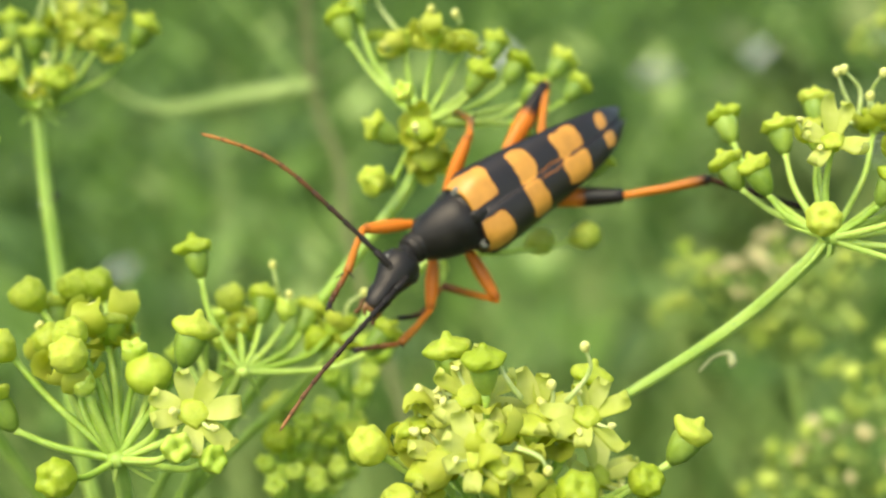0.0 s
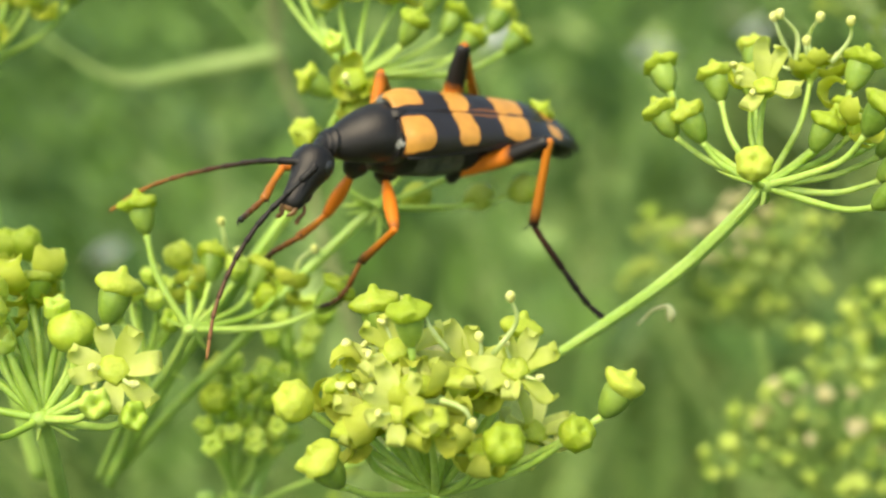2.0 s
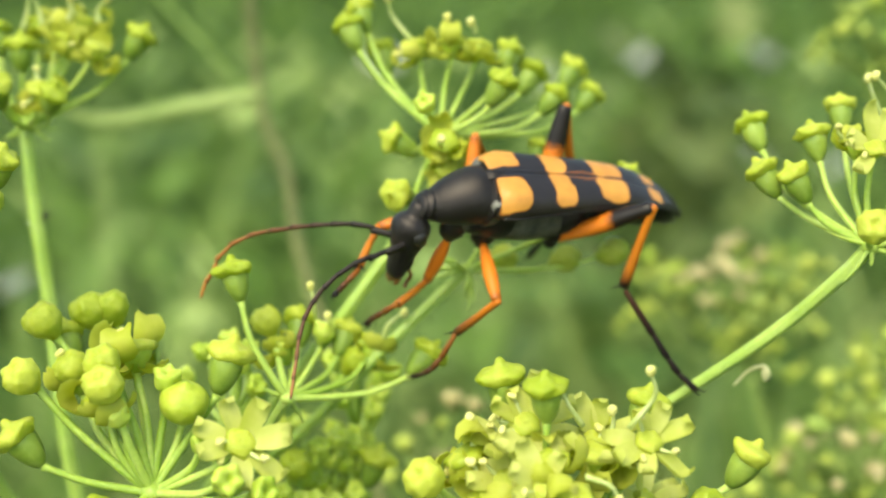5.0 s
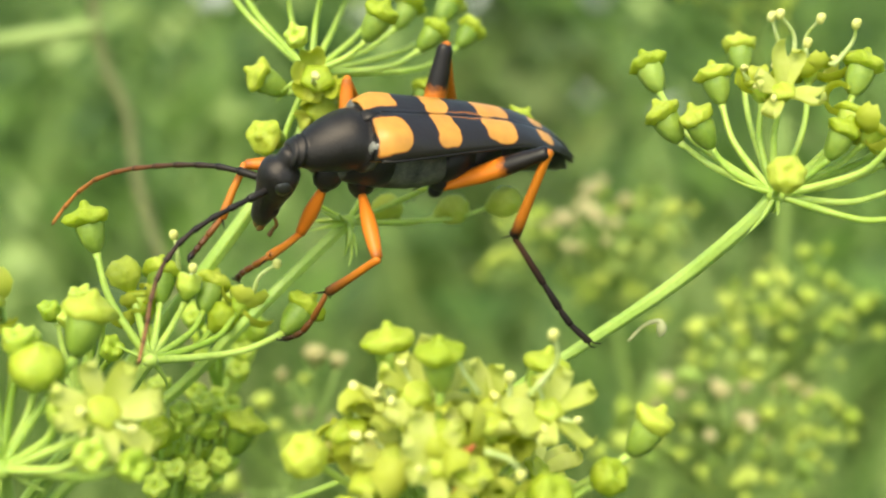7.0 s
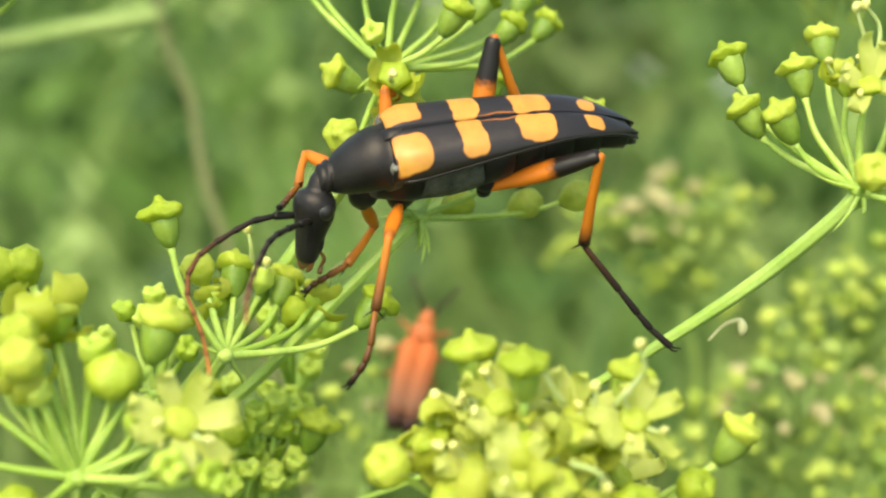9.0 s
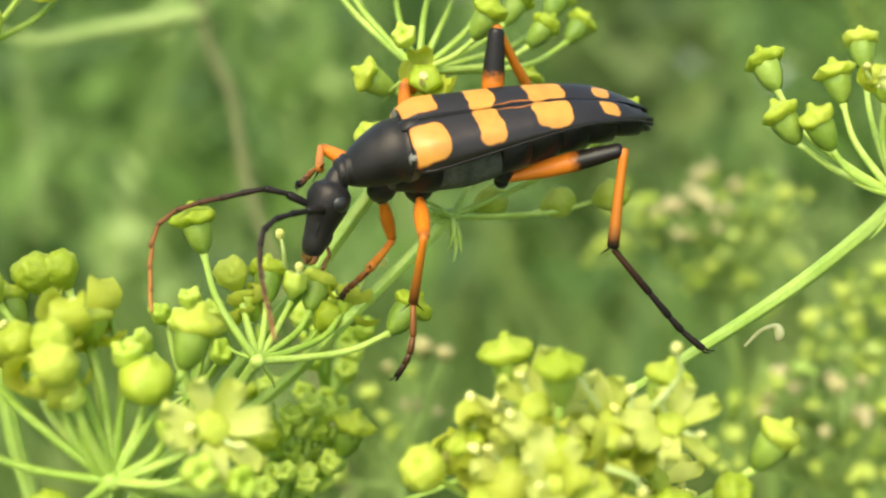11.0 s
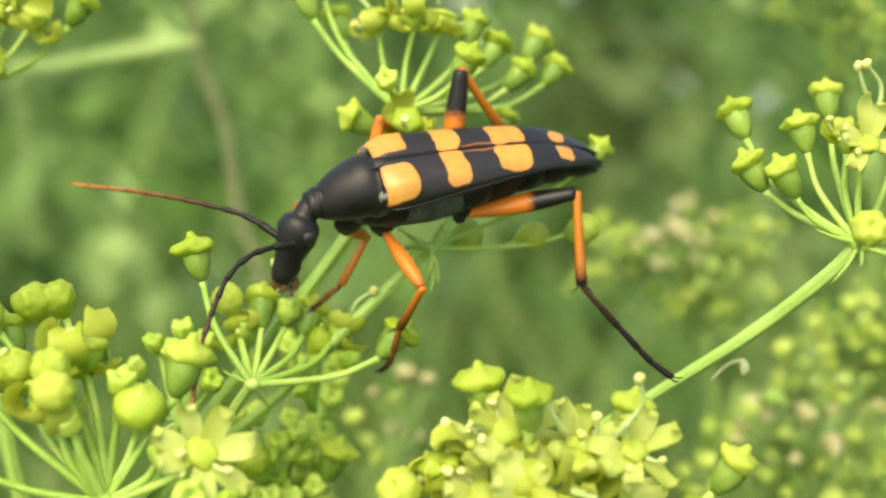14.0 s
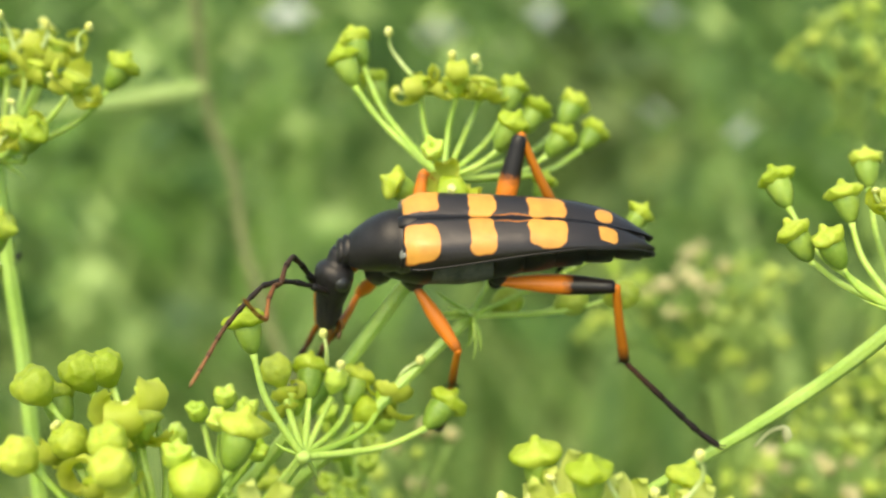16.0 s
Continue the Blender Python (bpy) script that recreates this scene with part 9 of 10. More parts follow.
    walk(limb["Af_6"], [
        (0, pose(0.00633, -0.00667, -0.00298, -15.6, 20.5, -74.4)), (0.5, pose(0.00863, -0.00382, -0.00550, -12.2, 54.0, -23.7)),
        (1, pose(0.00934, -0.00340, -0.00566, -13.4, 49.8, -28.3)), (1.5, pose(0.00908, -0.00242, -0.00649, -14.4, 48.2, -31.5)),
        (2, pose(0.00822, -0.00235, -0.00729, -21.2, 54.3, -40.0)), (2.5, pose(0.00866, -0.00216, -0.00707, -17.0, 51.0, -34.8)),
        (3, pose(0.00781, -0.00218, -0.00776, -21.8, 58.4, -38.1)), (3.5, pose(0.00805, -0.00170, -0.00810, -14.7, 58.0, -26.1)),
        (6, pose(0.00982, -0.00293, -0.00632, -4.9, 34.0, -15.9)), (6.5, pose(0.00747, -0.00330, -0.00799, -23.5, 56.8, -42.1)),
        (7, pose(0.00833, -0.00453, -0.00718, -14.4, 44.0, -34.8)), (7.5, pose(0.00995, -0.00317, -0.00605, -5.5, 32.0, -19.1)),
        (8, pose(0.00726, -0.00333, -0.00843, -22.6, 53.1, -43.6)), (8.5, pose(0.01026, -0.00138, -0.00677, 0.9, 40.4, 2.4)),
        (8.75, pose(0.01030, 0.00145, -0.00491, 10.2, 24.8, 44.2)), (9, pose(0.01033, 0.00428, -0.00304, 6.5, 7.8, 79.9)),
        (9.5, pose(0.01123, -0.00015, -0.00459, 5.0, 34.8, 15.8)), (12, pose(0.01139, 0.00132, -0.00119, 2.5, 7.5, 37.2)),
        (12.5, pose(0.01069, -0.00213, -0.00406, 4.5, 38.1, 13.1)), (13, pose(0.00829, 0.00366, -0.00716, 19.8, 36.2, 56.2)),
        (13.5, pose(0.00868, -0.00247, -0.00730, -5.3, 55.8, -10.0)), (14, pose(0.00931, -0.00420, -0.00478, -8.0, 21.8, -40.0)),
        (14.5, pose(0.01081, -0.00089, -0.00452, 3.3, 37.2, 9.6)), (15, pose(0.00833, -0.00373, -0.00590, -14.1, 34.5, -43.4)),
        (15.5, pose(0.00898, -0.00429, -0.00503, -8.9, 19.8, -47.9)), (15.75, pose(0.00787, 0.00017, -0.00184, -0.2, -1.3, 13.6)),
        (16, pose(0.00676, 0.00462, 0.00136, -14.9, -19.0, 76.3)),
    ])
    walk(limb["Af_7"], [
        (0, pose(0.00662, -0.00772, -0.00339, -16.3, 24.5, -66.9)), (0.5, pose(0.00926, -0.00410, -0.00645, -0.6, 60.2, -1.0)),
        (1, pose(0.01000, -0.00375, -0.00655, -9.2, 57.2, -16.8)), (1.5, pose(0.00974, -0.00283, -0.00737, -12.9, 52.1, -26.0)),
        (2, pose(0.00874, -0.00279, -0.00824, -20.5, 56.7, -37.1)), (2.5, pose(0.00927, -0.00258, -0.00798, -15.7, 56.9, -28.5)),
        (3, pose(0.00830, -0.00256, -0.00876, -20.0, 65.4, -30.7)), (3.5, pose(0.00861, -0.00197, -0.00909, -7.1, 67.4, -10.6)),
        (6, pose(0.01075, -0.00320, -0.00698, -3.5, 39.7, -9.7)), (6.5, pose(0.00795, -0.00372, -0.00897, -23.2, 62.4, -37.5)),
        (7, pose(0.00902, -0.00501, -0.00800, -14.0, 51.6, -28.5)), (7.5, pose(0.01089, -0.00350, -0.00667, -4.5, 36.7, -13.6)),
        (8, pose(0.00777, -0.00382, -0.00937, -21.8, 54.3, -41.1)), (8.5, pose(0.01116, -0.00134, -0.00753, 5.8, 44.9, 14.0)),
        (8.75, pose(0.01085, 0.00204, -0.00536, 13.3, 22.7, 60.1)), (9, pose(0.01054, 0.00542, -0.00320, 2.7, 2.3, 99.7)),
        (9.5, pose(0.01216, 0.00011, -0.00526, 14.7, 43.0, 36.1)), (12, pose(0.01231, 0.00202, -0.00134, 13.3, 17.2, 75.0)),
        (12.5, pose(0.01159, -0.00192, -0.00479, 16.6, 45.5, 38.3)), (13, pose(0.00882, 0.00445, -0.00785, 20.6, 35.5, 59.3)),
        (13.5, pose(0.00933, -0.00259, -0.00827, -0.3, 59.7, -0.5)), (14, pose(0.01014, -0.00490, -0.00521, -8.2, 22.8, -39.1)),
        (14.5, pose(0.01173, -0.00074, -0.00523, 18.1, 47.5, 39.7)), (15, pose(0.00903, -0.00440, -0.00656, -14.9, 41.1, -38.3)),
        (15.5, pose(0.00972, -0.00511, -0.00543, -9.6, 22.8, -45.4)), (15.75, pose(0.00837, 0.00030, -0.00184, 3.5, 17.5, 22.5)),
        (16, pose(0.00702, 0.00570, 0.00174, 3.8, 4.1, 85.9)),
    ])
    walk(limb["Af_8"], [
        (0, pose(0.00704, -0.00871, -0.00388, -15.7, 27.0, -59.7)), (0.5, pose(0.00984, -0.00411, -0.00747, 19.2, 63.4, 30.6)),
        (1, pose(0.01061, -0.00394, -0.00754, 1.6, 65.1, 2.5)), (1.5, pose(0.01039, -0.00315, -0.00829, -0.8, 64.5, -1.2)),
        (2, pose(0.00926, -0.00318, -0.00922, -18.3, 62.3, -29.9)), (2.5, pose(0.00983, -0.00289, -0.00897, -9.2, 66.5, -14.0)),
        (3, pose(0.00872, -0.00281, -0.00983, -7.6, 74.8, -9.9)), (3.5, pose(0.00905, -0.00206, -0.01017, 17.3, 74.5, 22.7)),
        (6, pose(0.01164, -0.00335, -0.00773, 9.5, 53.1, 18.9)), (6.5, pose(0.00838, -0.00406, -0.01001, -21.2, 65.4, -32.6)),
        (7, pose(0.00966, -0.00536, -0.00892, -8.3, 63.0, -13.4)), (7.5, pose(0.01180, -0.00372, -0.00737, 0.1, 45.6, 0.2)),
        (8, pose(0.00829, -0.00427, -0.01032, -23.4, 67.2, -34.6)), (8.5, pose(0.01196, -0.00114, -0.00836, 30.4, 49.7, 60.9)),
        (9, pose(0.01034, 0.00658, -0.00324, 1.8, 1.6, 97.7)), (9.5, pose(0.01285, 0.00062, -0.00606, 35.4, 46.7, 72.9)),
        (12, pose(0.01260, 0.00311, -0.00169, 11.5, 14.2, 77.9)), (12.5, pose(0.01223, -0.00141, -0.00562, 24.0, 46.6, 52.6)),
        (13, pose(0.00930, 0.00527, -0.00853, 20.6, 35.4, 59.4)), (13.5, pose(0.00992, -0.00259, -0.00928, 2.8, 61.3, 4.7)),
        (14, pose(0.01098, -0.00558, -0.00567, -8.2, 23.2, -38.4)), (14.25, pose(0.01166, -0.00291, -0.00588, 2.0, 42.8, 5.1)),
        (14.5, pose(0.01234, -0.00023, -0.00609, 31.7, 48.5, 64.5)), (15, pose(0.00972, -0.00495, -0.00734, -15.0, 70.1, -21.2)),
        (15.5, pose(0.01048, -0.00588, -0.00588, -14.2, 46.2, -32.6)), (15.75, pose(0.00879, 0.00050, -0.00211, -0.2, -7.2, 2.4)),
        (16, pose(0.00710, 0.00687, 0.00165, -28.0, -57.6, 48.8)),
    ])
    walk(limb["Af_9"], [
        (0, pose(0.00757, -0.00961, -0.00441, -15.3, 28.8, -55.1)), (0.25, pose(0.00893, -0.00672, -0.00646, -7.7, 51.8, -15.7)),
        (0.5, pose(0.01029, -0.00384, -0.00852, 32.6, 61.1, 52.7)), (1, pose(0.01110, -0.00392, -0.00860, 15.6, 68.9, 22.6)),
        (1.5, pose(0.01090, -0.00316, -0.00935, 8.7, 67.6, 12.9)), (2, pose(0.00973, -0.00345, -0.01026, -14.8, 66.5, -22.3)),
        (2.5, pose(0.01028, -0.00300, -0.01004, 4.7, 72.4, 6.4)), (3, pose(0.00902, -0.00286, -0.01096, 18.3, 79.1, 22.1)),
        (3.5, pose(0.00934, -0.00194, -0.01130, 45.4, 74.9, 57.3)), (6, pose(0.01231, -0.00312, -0.00867, 29.8, 56.1, 53.2)),
        (6.5, pose(0.00879, -0.00432, -0.01108, -20.7, 67.1, -30.8)), (7, pose(0.01018, -0.00548, -0.00996, 4.8, 70.1, 6.8)),
        (7.5, pose(0.01262, -0.00372, -0.00821, 2.5, 48.2, 5.6)), (8, pose(0.00866, -0.00452, -0.01141, -14.6, 78.3, -17.9)),
        (8.5, pose(0.01233, -0.00048, -0.00925, 42.6, 40.3, 93.5)), (9, pose(0.01018, 0.00774, -0.00328, 2.5, 2.4, 91.1)),
        (9.5, pose(0.01309, 0.00139, -0.00691, 48.2, 41.1, 100.1)), (12, pose(0.01284, 0.00422, -0.00197, 9.7, 12.5, 75.3)),
        (12.5, pose(0.01272, -0.00077, -0.00648, 27.3, 46.5, 59.0)), (13, pose(0.00979, 0.00609, -0.00921, 20.3, 35.2, 58.8)),
        (13.5, pose(0.01048, -0.00255, -0.01031, 3.1, 61.4, 5.2)), (14, pose(0.01182, -0.00625, -0.00613, -8.2, 23.4, -38.0)),
        (14.25, pose(0.01225, -0.00289, -0.00655, 2.9, 43.7, 7.3)), (14.5, pose(0.01268, 0.00047, -0.00697, 34.5, 48.3, 69.4)),
        (15, pose(0.01009, -0.00509, -0.00844, 3.6, 79.4, 4.4)), (15.5, pose(0.01116, -0.00631, -0.00673, -12.8, 55.4, -24.2)),
        (15.75, pose(0.00934, 0.00051, -0.00204, -0.0, -5.1, 0.8)), (16, pose(0.00752, 0.00734, 0.00264, -21.8, -64.6, 33.9)),
    ])
    walk(limb["Af_10"], [
        (0, pose(0.00815, -0.01045, -0.00498, -15.0, 30.0, -52.1)), (0.25, pose(0.00940, -0.00692, -0.00726, -4.1, 52.6, -8.4)),
        (0.5, pose(0.01064, -0.00339, -0.00954, 37.6, 58.1, 63.0)), (1, pose(0.01149, -0.00375, -0.00970, 26.7, 69.8, 37.6)),
        (1.5, pose(0.01133, -0.00306, -0.01043, 7.3, 67.4, 11.0)), (2, pose(0.01016, -0.00363, -0.01134, -11.5, 68.8, -16.7)),
        (2.5, pose(0.01064, -0.00296, -0.01116, 18.7, 74.2, 24.5)), (3, pose(0.00923, -0.00278, -0.01211, 41.0, 79.3, 48.6)),
        (3.5, pose(0.00950, -0.00168, -0.01244, 60.2, 72.9, 76.3)), (6, pose(0.01270, -0.00260, -0.00964, 39.7, 53.4, 71.3)),
        (6.5, pose(0.00918, -0.00455, -0.01216, -21.0, 68.2, -30.5)), (7, pose(0.01058, -0.00543, -0.01106, 18.4, 72.6, 24.8)),
        (7.5, pose(0.01340, -0.00364, -0.00908, 2.1, 47.7, 4.7)), (8, pose(0.00889, -0.00460, -0.01255, 13.3, 82.9, 15.0)),
        (8.25, pose(0.01058, -0.00209, -0.01128, 52.8, 58.1, 83.6)), (8.5, pose(0.01228, 0.00042, -0.01001, 42.1, 32.3, 106.2)),
        (9, pose(0.01016, 0.00891, -0.00333, 2.6, 2.7, 88.1)), (9.5, pose(0.01293, 0.00226, -0.00768, 51.3, 35.8, 112.1)),
        (12, pose(0.01313, 0.00532, -0.00223, 9.7, 12.5, 75.6)), (12.5, pose(0.01314, -0.00008, -0.00733, 29.5, 46.1, 63.4)),
        (13, pose(0.01029, 0.00691, -0.00989, 20.2, 35.1, 58.8)), (13.5, pose(0.01104, -0.00250, -0.01134, 2.7, 61.4, 4.5)),
        (14, pose(0.01267, -0.00691, -0.00660, -8.2, 23.7, -37.9)), (14.25, pose(0.01281, -0.00286, -0.00722, 2.8, 44.0, 7.0)),
        (14.5, pose(0.01295, 0.00120, -0.00785, 34.5, 48.8, 68.8)), (15, pose(0.01031, -0.00507, -0.00959, 1.6, 79.2, 1.9)),
        (15.5, pose(0.01177, -0.00659, -0.00769, -13.3, 54.6, -25.4)), (15.75, pose(0.00985, 0.00052, -0.00200, 0.0, -5.6, -0.0)),
        (16, pose(0.00794, 0.00762, 0.00370, -21.6, -64.9, 33.4)),
    ])
    walk(soldier, [
        (0, pose(-0.00817, 0.02650, -0.03946, 9.0, -74.4, 93.1)), (3.5, pose(-0.00583, 0.02650, -0.03642, 11.4, -74.5, 89.5)),
        (5.8, pose(-0.00394, 0.02650, -0.01699, 18.2, -73.4, 74.1)), (6.3, pose(0.00076, 0.02650, -0.02362, 30.5, -70.4, 59.1)),
        (7, pose(0.00217, 0.02650, -0.02530, -28.2, -69.5, 119.8)), (7.5, pose(-0.00367, 0.02650, -0.02278, -37.6, -66.6, 131.5)),
        (8, pose(-0.00592, 0.02650, -0.01920, -63.5, -46.9, 161.2)), (8.5, pose(-0.00575, 0.02650, -0.01773, -31.2, -68.3, 125.0)),
        (9, pose(-0.00670, 0.02650, -0.01690, 36.8, -66.0, 53.1)), (9.5, pose(-0.00621, 0.02650, -0.01594, 56.9, -54.2, 31.1)),
        (9.7, pose(-0.00639, 0.02650, -0.01716, 59.7, -49.4, 27.6)), (9.85, pose(-0.00680, 0.02900, -0.01650, 62.0, -45.0, 25.0)),
        (10.2, pose(0.00600, 0.05500, -0.00400, 66.0, -32.0, 17.0)), (10.7, pose(0.05500, 0.13000, 0.06000, 68.0, -27.0, 14.0)),
        (12, pose(0.50000, 0.50000, 0.00000, 40.0, -15.0, 13.0)),
        (13, pose(1.50000, 1.00000, LANDING, 0.0, 0.0, 12.4)), (16, pose(1.50000, 1.00000, LANDING, 0.0, 0.0, 12.4)),
    ])
    # the soldier beetle spreads its wing cases and hind wings to take off
    for sgn, case, wing in SPREAD:
        shut, lifted = pose(0, sgn * 0.00058, 0), pose(0.0009, sgn * 0.0008, 0.0002, 0, 25, -62 * sgn)
        walk(case, [(0, shut), (9.45, shut), (9.6, lifted), (16, lifted)])
        shut, lifted = pose(0, sgn * 0.0003, -0.0001), pose(0.0006, sgn * 0.0007, 0.0001, 0, 10, -38 * sgn)
        walk(wing, [(0, shut), (9.45, shut), (9.6, lifted), (16, lifted)])
    walk(UMBELS["right"], [
        (0, pose(0.01667, 0.00149, 0.00228, 0.0, -0.0, 0.0)), (0.5, pose(0.01667, 0.00149, 0.00228, 0.0, -0.0, 0.0)),
        (1, pose(0.01673, 0.00145, 0.00209, 0.0, -0.0, 0.0)), (1.5, pose(0.01657, 0.00148, 0.00231, 0.0, -0.0, 0.0)),
        (2, pose(0.01664, 0.00149, 0.00230, 0.0, -0.0, 0.0)), (2.5, pose(0.01662, 0.00151, 0.00237, 0.0, -0.0, 0.0)),
        (3, pose(0.01660, 0.00151, 0.00239, 0.0, -0.0, 0.0)), (3.5, pose(0.01658, 0.00151, 0.00241, 0.0, -0.0, 0.0)),
        (6, pose(0.01661, 0.00155, 0.00250, 0.0, -0.0, 0.0)), (6.5, pose(0.01659, 0.00154, 0.00249, 0.0, -0.0, 0.0)),
        (7, pose(0.01664, 0.00154, 0.00247, 0.0, -0.0, 0.0)), (7.5, pose(0.01663, 0.00154, 0.00249, 0.0, -0.0, 0.0)),
        (8, pose(0.01660, 0.00155, 0.00251, 0.0, -0.0, 0.0)), (8.5, pose(0.01660, 0.00154, 0.00249, 0.0, -0.0, 0.0)),
        (9, pose(0.01659, 0.00155, 0.00252, 0.0, -0.0, 0.0)), (9.5, pose(0.01656, 0.00154, 0.00249, 0.0, -0.0, 0.0)),
        (12, pose(0.01657, 0.00152, 0.00244, 0.0, -0.0, 0.0)), (12.5, pose(0.01655, 0.00151, 0.00241, 0.0, -0.0, 0.0)),
        (13, pose(0.01661, 0.00149, 0.00233, 0.0, -0.0, 0.0)), (13.5, pose(0.01661, 0.00149, 0.00231, 0.0, -0.0, 0.0)),
        (14, pose(0.01667, 0.00149, 0.00233, 0.0, -0.0, 0.0)), (14.5, pose(0.01664, 0.00152, 0.00240, 0.0, -0.0, 0.0)),
        (15, pose(0.01662, 0.00153, 0.00244, 0.0, -0.0, 0.0)), (15.5, pose(0.01668, 0.00150, 0.00233, 0.0, -0.0, 0.0)),
        (16, pose(0.01669, 0.00150, 0.00234, 0.0, -0.0, 0.0)),
    ])
    walk(UMBELS["top"], [
        (0, pose(-0.00701, 0.00967, 0.00700, 0.0, -0.0, 0.0)), (0.5, pose(-0.00723, 0.00966, 0.00714, 0.0, -0.0, 0.0)),
        (1, pose(-0.00718, 0.00966, 0.00709, 0.0, -0.0, 0.0)), (1.5, pose(-0.00704, 0.00970, 0.00711, 0.0, -0.0, 0.0)),
        (2, pose(-0.00711, 0.00968, 0.00712, 0.0, -0.0, 0.0)), (2.5, pose(-0.00708, 0.00968, 0.00710, 0.0, -0.0, 0.0)),
        (3, pose(-0.00708, 0.00969, 0.00711, 0.0, -0.0, 0.0)), (3.5, pose(-0.00706, 0.00969, 0.00710, 0.0, -0.0, 0.0)),
        (6, pose(-0.00697, 0.00967, 0.00709, 0.0, -0.0, 0.0)), (6.5, pose(-0.00707, 0.00967, 0.00711, 0.0, -0.0, 0.0)),
        (7, pose(-0.00709, 0.00966, 0.00708, 0.0, -0.0, 0.0)), (7.5, pose(-0.00702, 0.00968, 0.00712, 0.0, -0.0, 0.0)),
        (8, pose(-0.00701, 0.00966, 0.00708, 0.0, -0.0, 0.0)), (8.5, pose(-0.00706, 0.00966, 0.00707, 0.0, -0.0, 0.0)),
        (9, pose(-0.00694, 0.00966, 0.00705, 0.0, -0.0, 0.0)), (9.5, pose(-0.00707, 0.00969, 0.00715, 0.0, -0.0, 0.0)),
        (13, pose(-0.00716, 0.00964, 0.00702, 0.0, -0.0, 0.0)), (13.5, pose(-0.00723, 0.00968, 0.00717, 0.0, -0.0, 0.0)),
        (14, pose(-0.00726, 0.00969, 0.00718, 0.0, -0.0, 0.0)), (14.5, pose(-0.00715, 0.00969, 0.00717, 0.0, -0.0, 0.0)),
        (15, pose(-0.00713, 0.00968, 0.00714, 0.0, -0.0, 0.0)), (15.5, pose(-0.00722, 0.00968, 0.00716, 0.0, -0.0, 0.0)),
        (16, pose(-0.00723, 0.00968, 0.00714, 0.0, -0.0, 0.0)),
    ])
    walk(UMBELS["under"], [
        (0, pose(-0.00555, 0.0063, -0.0001)), (3.5, pose(-0.00555, 0.0063, -0.0001)), (6, pose(-0.00515, 0.0063, -0.00035)), (7, pose(-0.00508, 0.0063, -0.0004)),
        (9.5, pose(-0.00525, 0.0063, -0.0002)), (12.5, pose(-0.0054, 0.0063, 0.0002)), (15, pose(-0.0056, 0.0063, 0.00028)), (16, pose(-0.0056, 0.0063, 0.00028)),
    ])
    walk(UMBELS["mid_left"], [
        (0, pose(-0.01545, -0.00189, -0.00511, 0.0, -0.0, 0.0)), (0.5, pose(-0.01564, -0.00190, -0.00506, 0.0, -0.0, 0.0)),
        (1, pose(-0.01542, -0.00186, -0.00504, 0.0, -0.0, 0.0)), (1.5, pose(-0.01506, -0.00183, -0.00518, 0.0, -0.0, 0.0)),
        (2, pose(-0.01455, -0.00170, -0.00513, 0.0, -0.0, 0.0)), (2.5, pose(-0.01444, -0.00169, -0.00519, 0.0, -0.0, 0.0)),
        (3, pose(-0.01438, -0.00168, -0.00520, 0.0, -0.0, 0.0)), (3.5, pose(-0.01427, -0.00166, -0.00522, 0.0, -0.0, 0.0)),
        (6, pose(-0.01458, -0.00169, -0.00523, 0.0, -0.0, 0.0)), (6.5, pose(-0.01440, -0.00165, -0.00509, 0.0, -0.0, 0.0)),
        (7, pose(-0.01440, -0.00166, -0.00510, 0.0, -0.0, 0.0)), (7.5, pose(-0.01437, -0.00167, -0.00513, 0.0, -0.0, 0.0)),
        (8, pose(-0.01429, -0.00166, -0.00512, 0.0, -0.0, 0.0)), (8.5, pose(-0.01414, -0.00167, -0.00514, 0.0, -0.0, 0.0)),
        (9, pose(-0.01442, -0.00158, -0.00483, 0.0, -0.0, 0.0)), (9.5, pose(-0.01437, -0.00161, -0.00493, 0.0, -0.0, 0.0)),
        (12, pose(-0.01459, -0.00156, -0.00473, 0.0, -0.0, 0.0)), (12.5, pose(-0.01450, -0.00148, -0.00455, 0.0, -0.0, 0.0)),
        (13, pose(-0.01451, -0.00153, -0.00466, 0.0, -0.0, 0.0)), (13.5, pose(-0.01457, -0.00149, -0.00454, 0.0, -0.0, 0.0)),
        (14, pose(-0.01422, -0.00148, -0.00460, 0.0, -0.0, 0.0)), (14.5, pose(-0.01434, -0.00154, -0.00474, 0.0, -0.0, 0.0)),
        (15, pose(-0.01421, -0.00153, -0.00475, 0.0, -0.0, 0.0)), (15.5, pose(-0.01461, -0.00156, -0.00476, 0.0, -0.0, 0.0)),
        (16, pose(-0.01405, -0.00152, -0.00470, 0.0, -0.0, 0.0)),
    ])
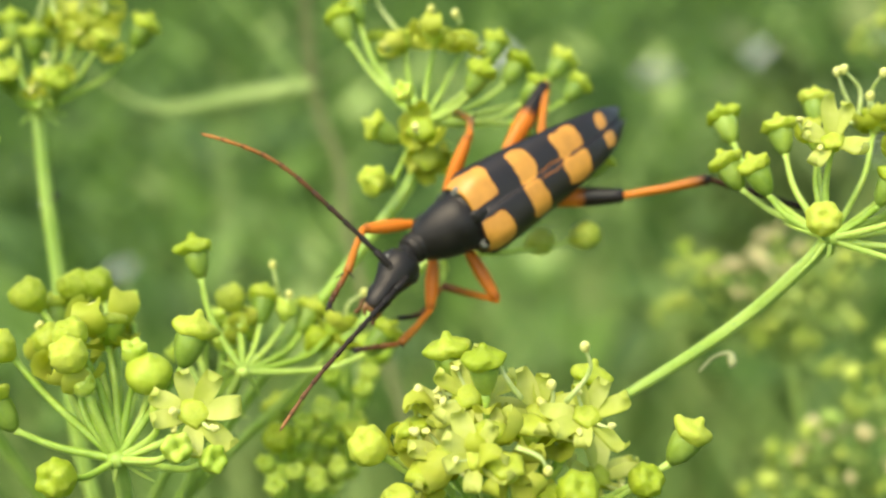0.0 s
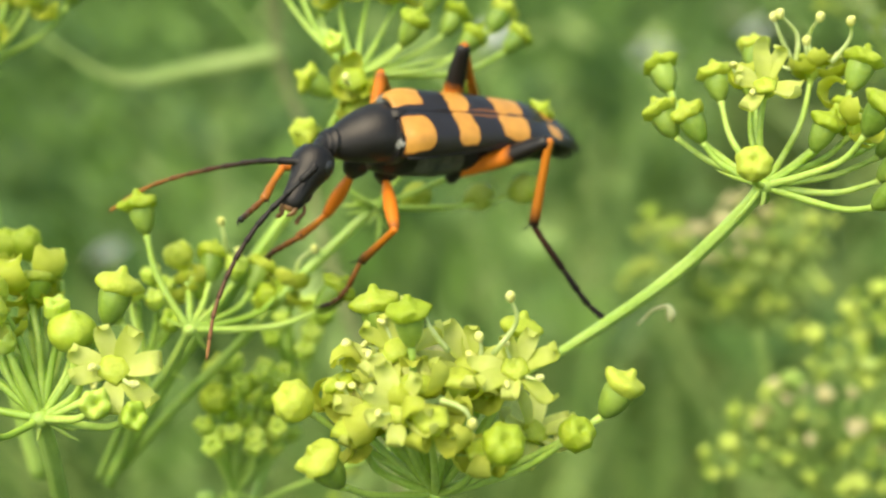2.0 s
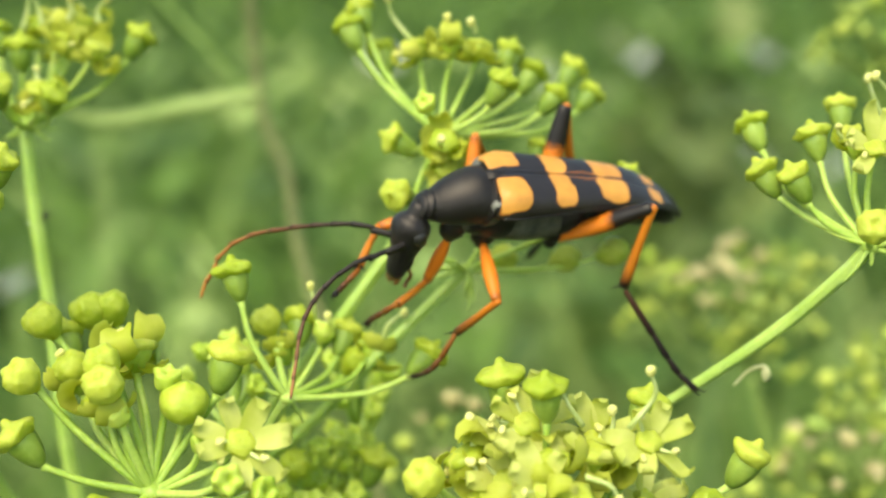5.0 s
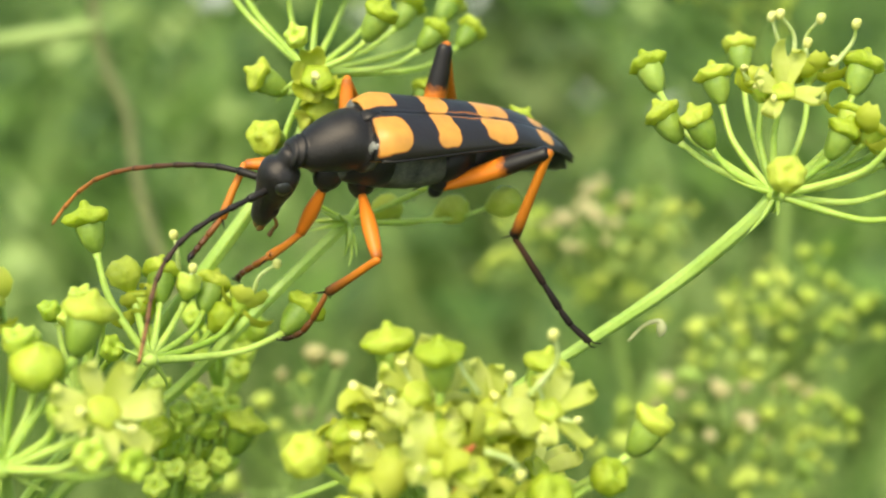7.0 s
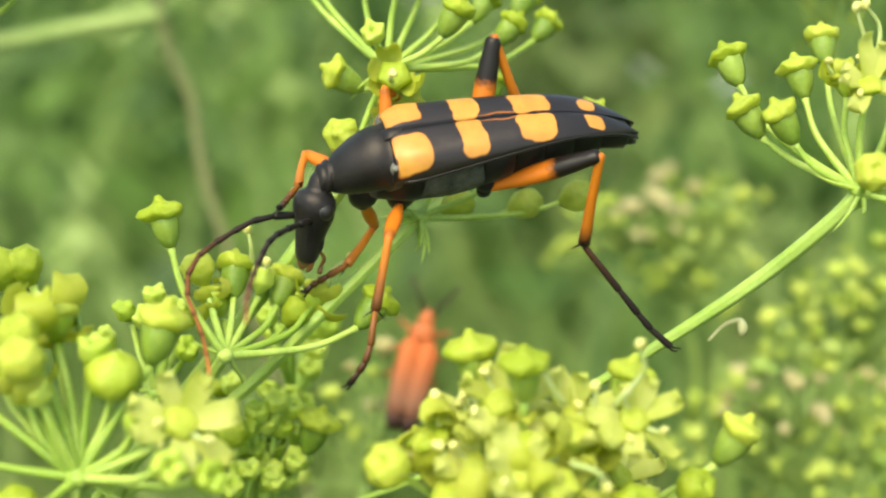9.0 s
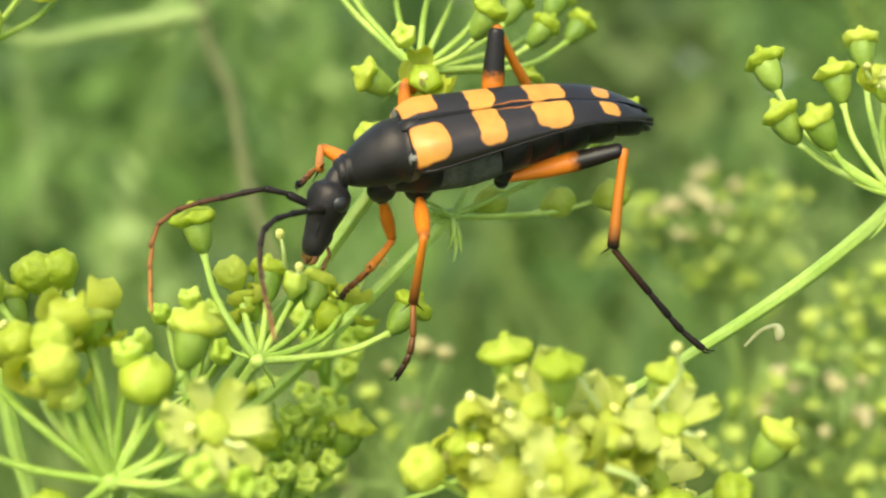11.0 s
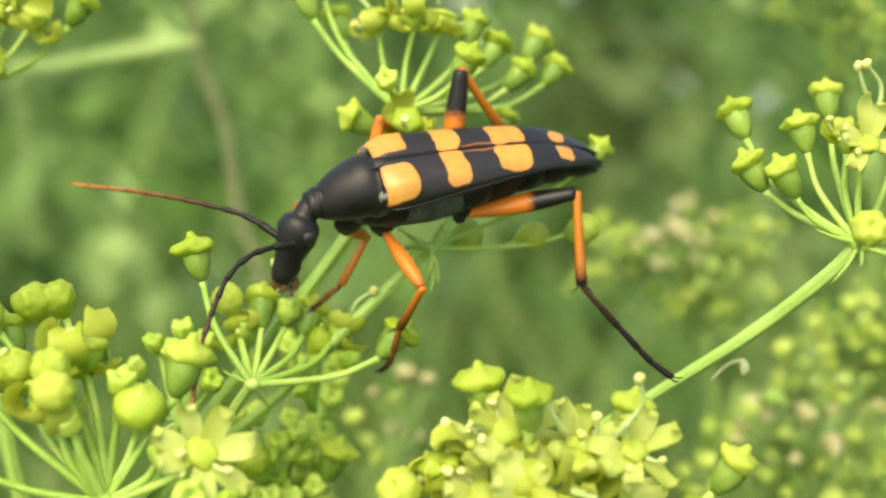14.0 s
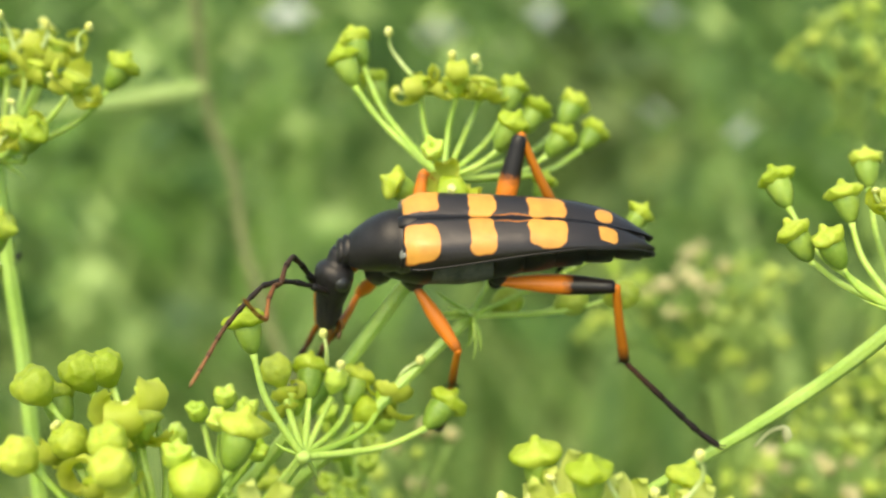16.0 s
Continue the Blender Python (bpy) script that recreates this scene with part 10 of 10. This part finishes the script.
    walk(UMBELS["left"], [
        (0, pose(-0.01971, -0.00980, -0.00715, 0.0, -0.0, 0.0)), (0.5, pose(-0.01967, -0.00980, -0.00719, 0.0, -0.0, 0.0)),
        (1, pose(-0.01965, -0.00979, -0.00717, 0.0, -0.0, 0.0)), (1.5, pose(-0.01972, -0.00982, -0.00724, 0.0, -0.0, 0.0)),
        (2, pose(-0.01968, -0.00980, -0.00719, 0.0, -0.0, 0.0)), (2.5, pose(-0.01965, -0.00979, -0.00719, 0.0, -0.0, 0.0)),
        (3, pose(-0.01971, -0.00980, -0.00717, 0.0, -0.0, 0.0)), (3.5, pose(-0.01969, -0.00979, -0.00715, 0.0, -0.0, 0.0)),
        (6, pose(-0.01961, -0.00974, -0.00699, 0.0, -0.0, 0.0)), (6.5, pose(-0.01958, -0.00972, -0.00693, 0.0, -0.0, 0.0)),
        (7, pose(-0.01951, -0.00972, -0.00694, 0.0, -0.0, 0.0)), (7.5, pose(-0.01964, -0.00975, -0.00703, 0.0, -0.0, 0.0)),
        (8, pose(-0.01967, -0.00975, -0.00702, 0.0, -0.0, 0.0)), (8.5, pose(-0.01969, -0.00975, -0.00704, 0.0, -0.0, 0.0)),
        (9, pose(-0.01959, -0.00977, -0.00712, 0.0, -0.0, 0.0)), (9.5, pose(-0.01965, -0.00977, -0.00709, 0.0, -0.0, 0.0)),
        (12, pose(-0.01958, -0.00978, -0.00715, 0.0, -0.0, 0.0)), (12.5, pose(-0.01968, -0.00977, -0.00710, 0.0, -0.0, 0.0)),
        (13, pose(-0.01969, -0.00975, -0.00704, 0.0, -0.0, 0.0)), (13.5, pose(-0.01970, -0.00975, -0.00703, 0.0, -0.0, 0.0)),
        (14, pose(-0.01967, -0.00975, -0.00703, 0.0, -0.0, 0.0)), (14.5, pose(-0.01958, -0.00976, -0.00709, 0.0, -0.0, 0.0)),
        (15, pose(-0.01966, -0.00976, -0.00705, 0.0, -0.0, 0.0)), (15.5, pose(-0.01965, -0.00973, -0.00696, 0.0, -0.0, 0.0)),
        (16, pose(-0.01968, -0.00972, -0.00694, 0.0, -0.0, 0.0)),
    ])
    walk(UMBELS["front"], [
        (0, pose(0.00020, -0.00702, -0.01181, 0.0, -0.0, 0.0)), (0.5, pose(0.00023, -0.00702, -0.01184, 0.0, -0.0, 0.0)),
        (1, pose(0.00025, -0.00703, -0.01191, 0.0, -0.0, 0.0)), (1.5, pose(0.00033, -0.00702, -0.01191, 0.0, -0.0, 0.0)),
        (2, pose(0.00031, -0.00701, -0.01186, 0.0, -0.0, 0.0)), (2.5, pose(0.00029, -0.00704, -0.01197, 0.0, -0.0, 0.0)),
        (3, pose(0.00029, -0.00704, -0.01195, 0.0, -0.0, 0.0)), (3.5, pose(0.00032, -0.00703, -0.01196, 0.0, -0.0, 0.0)),
        (6, pose(0.00019, -0.00712, -0.01222, 0.0, -0.0, 0.0)), (6.5, pose(0.00025, -0.00715, -0.01230, 0.0, -0.0, 0.0)),
        (7, pose(0.00012, -0.00712, -0.01222, 0.0, -0.0, 0.0)), (7.5, pose(0.00019, -0.00714, -0.01225, 0.0, -0.0, 0.0)),
        (8, pose(0.00023, -0.00715, -0.01228, 0.0, -0.0, 0.0)), (8.5, pose(0.00031, -0.00714, -0.01227, 0.0, -0.0, 0.0)),
        (9, pose(0.00025, -0.00719, -0.01238, 0.0, -0.0, 0.0)), (9.5, pose(0.00032, -0.00715, -0.01228, 0.0, -0.0, 0.0)),
        (12, pose(0.00041, -0.00710, -0.01217, 0.0, -0.0, 0.0)), (12.5, pose(0.00036, -0.00708, -0.01209, 0.0, -0.0, 0.0)),
        (13, pose(0.00030, -0.00706, -0.01201, 0.0, -0.0, 0.0)), (13.5, pose(0.00032, -0.00704, -0.01196, 0.0, -0.0, 0.0)),
        (14, pose(0.00028, -0.00705, -0.01198, 0.0, -0.0, 0.0)), (14.5, pose(0.00022, -0.00706, -0.01200, 0.0, -0.0, 0.0)),
        (15, pose(0.00024, -0.00706, -0.01201, 0.0, -0.0, 0.0)), (15.5, pose(0.00025, -0.00703, -0.01193, 0.0, -0.0, 0.0)),
        (16, pose(0.00029, -0.00704, -0.01197, 0.0, -0.0, 0.0)),
    ])

motions()
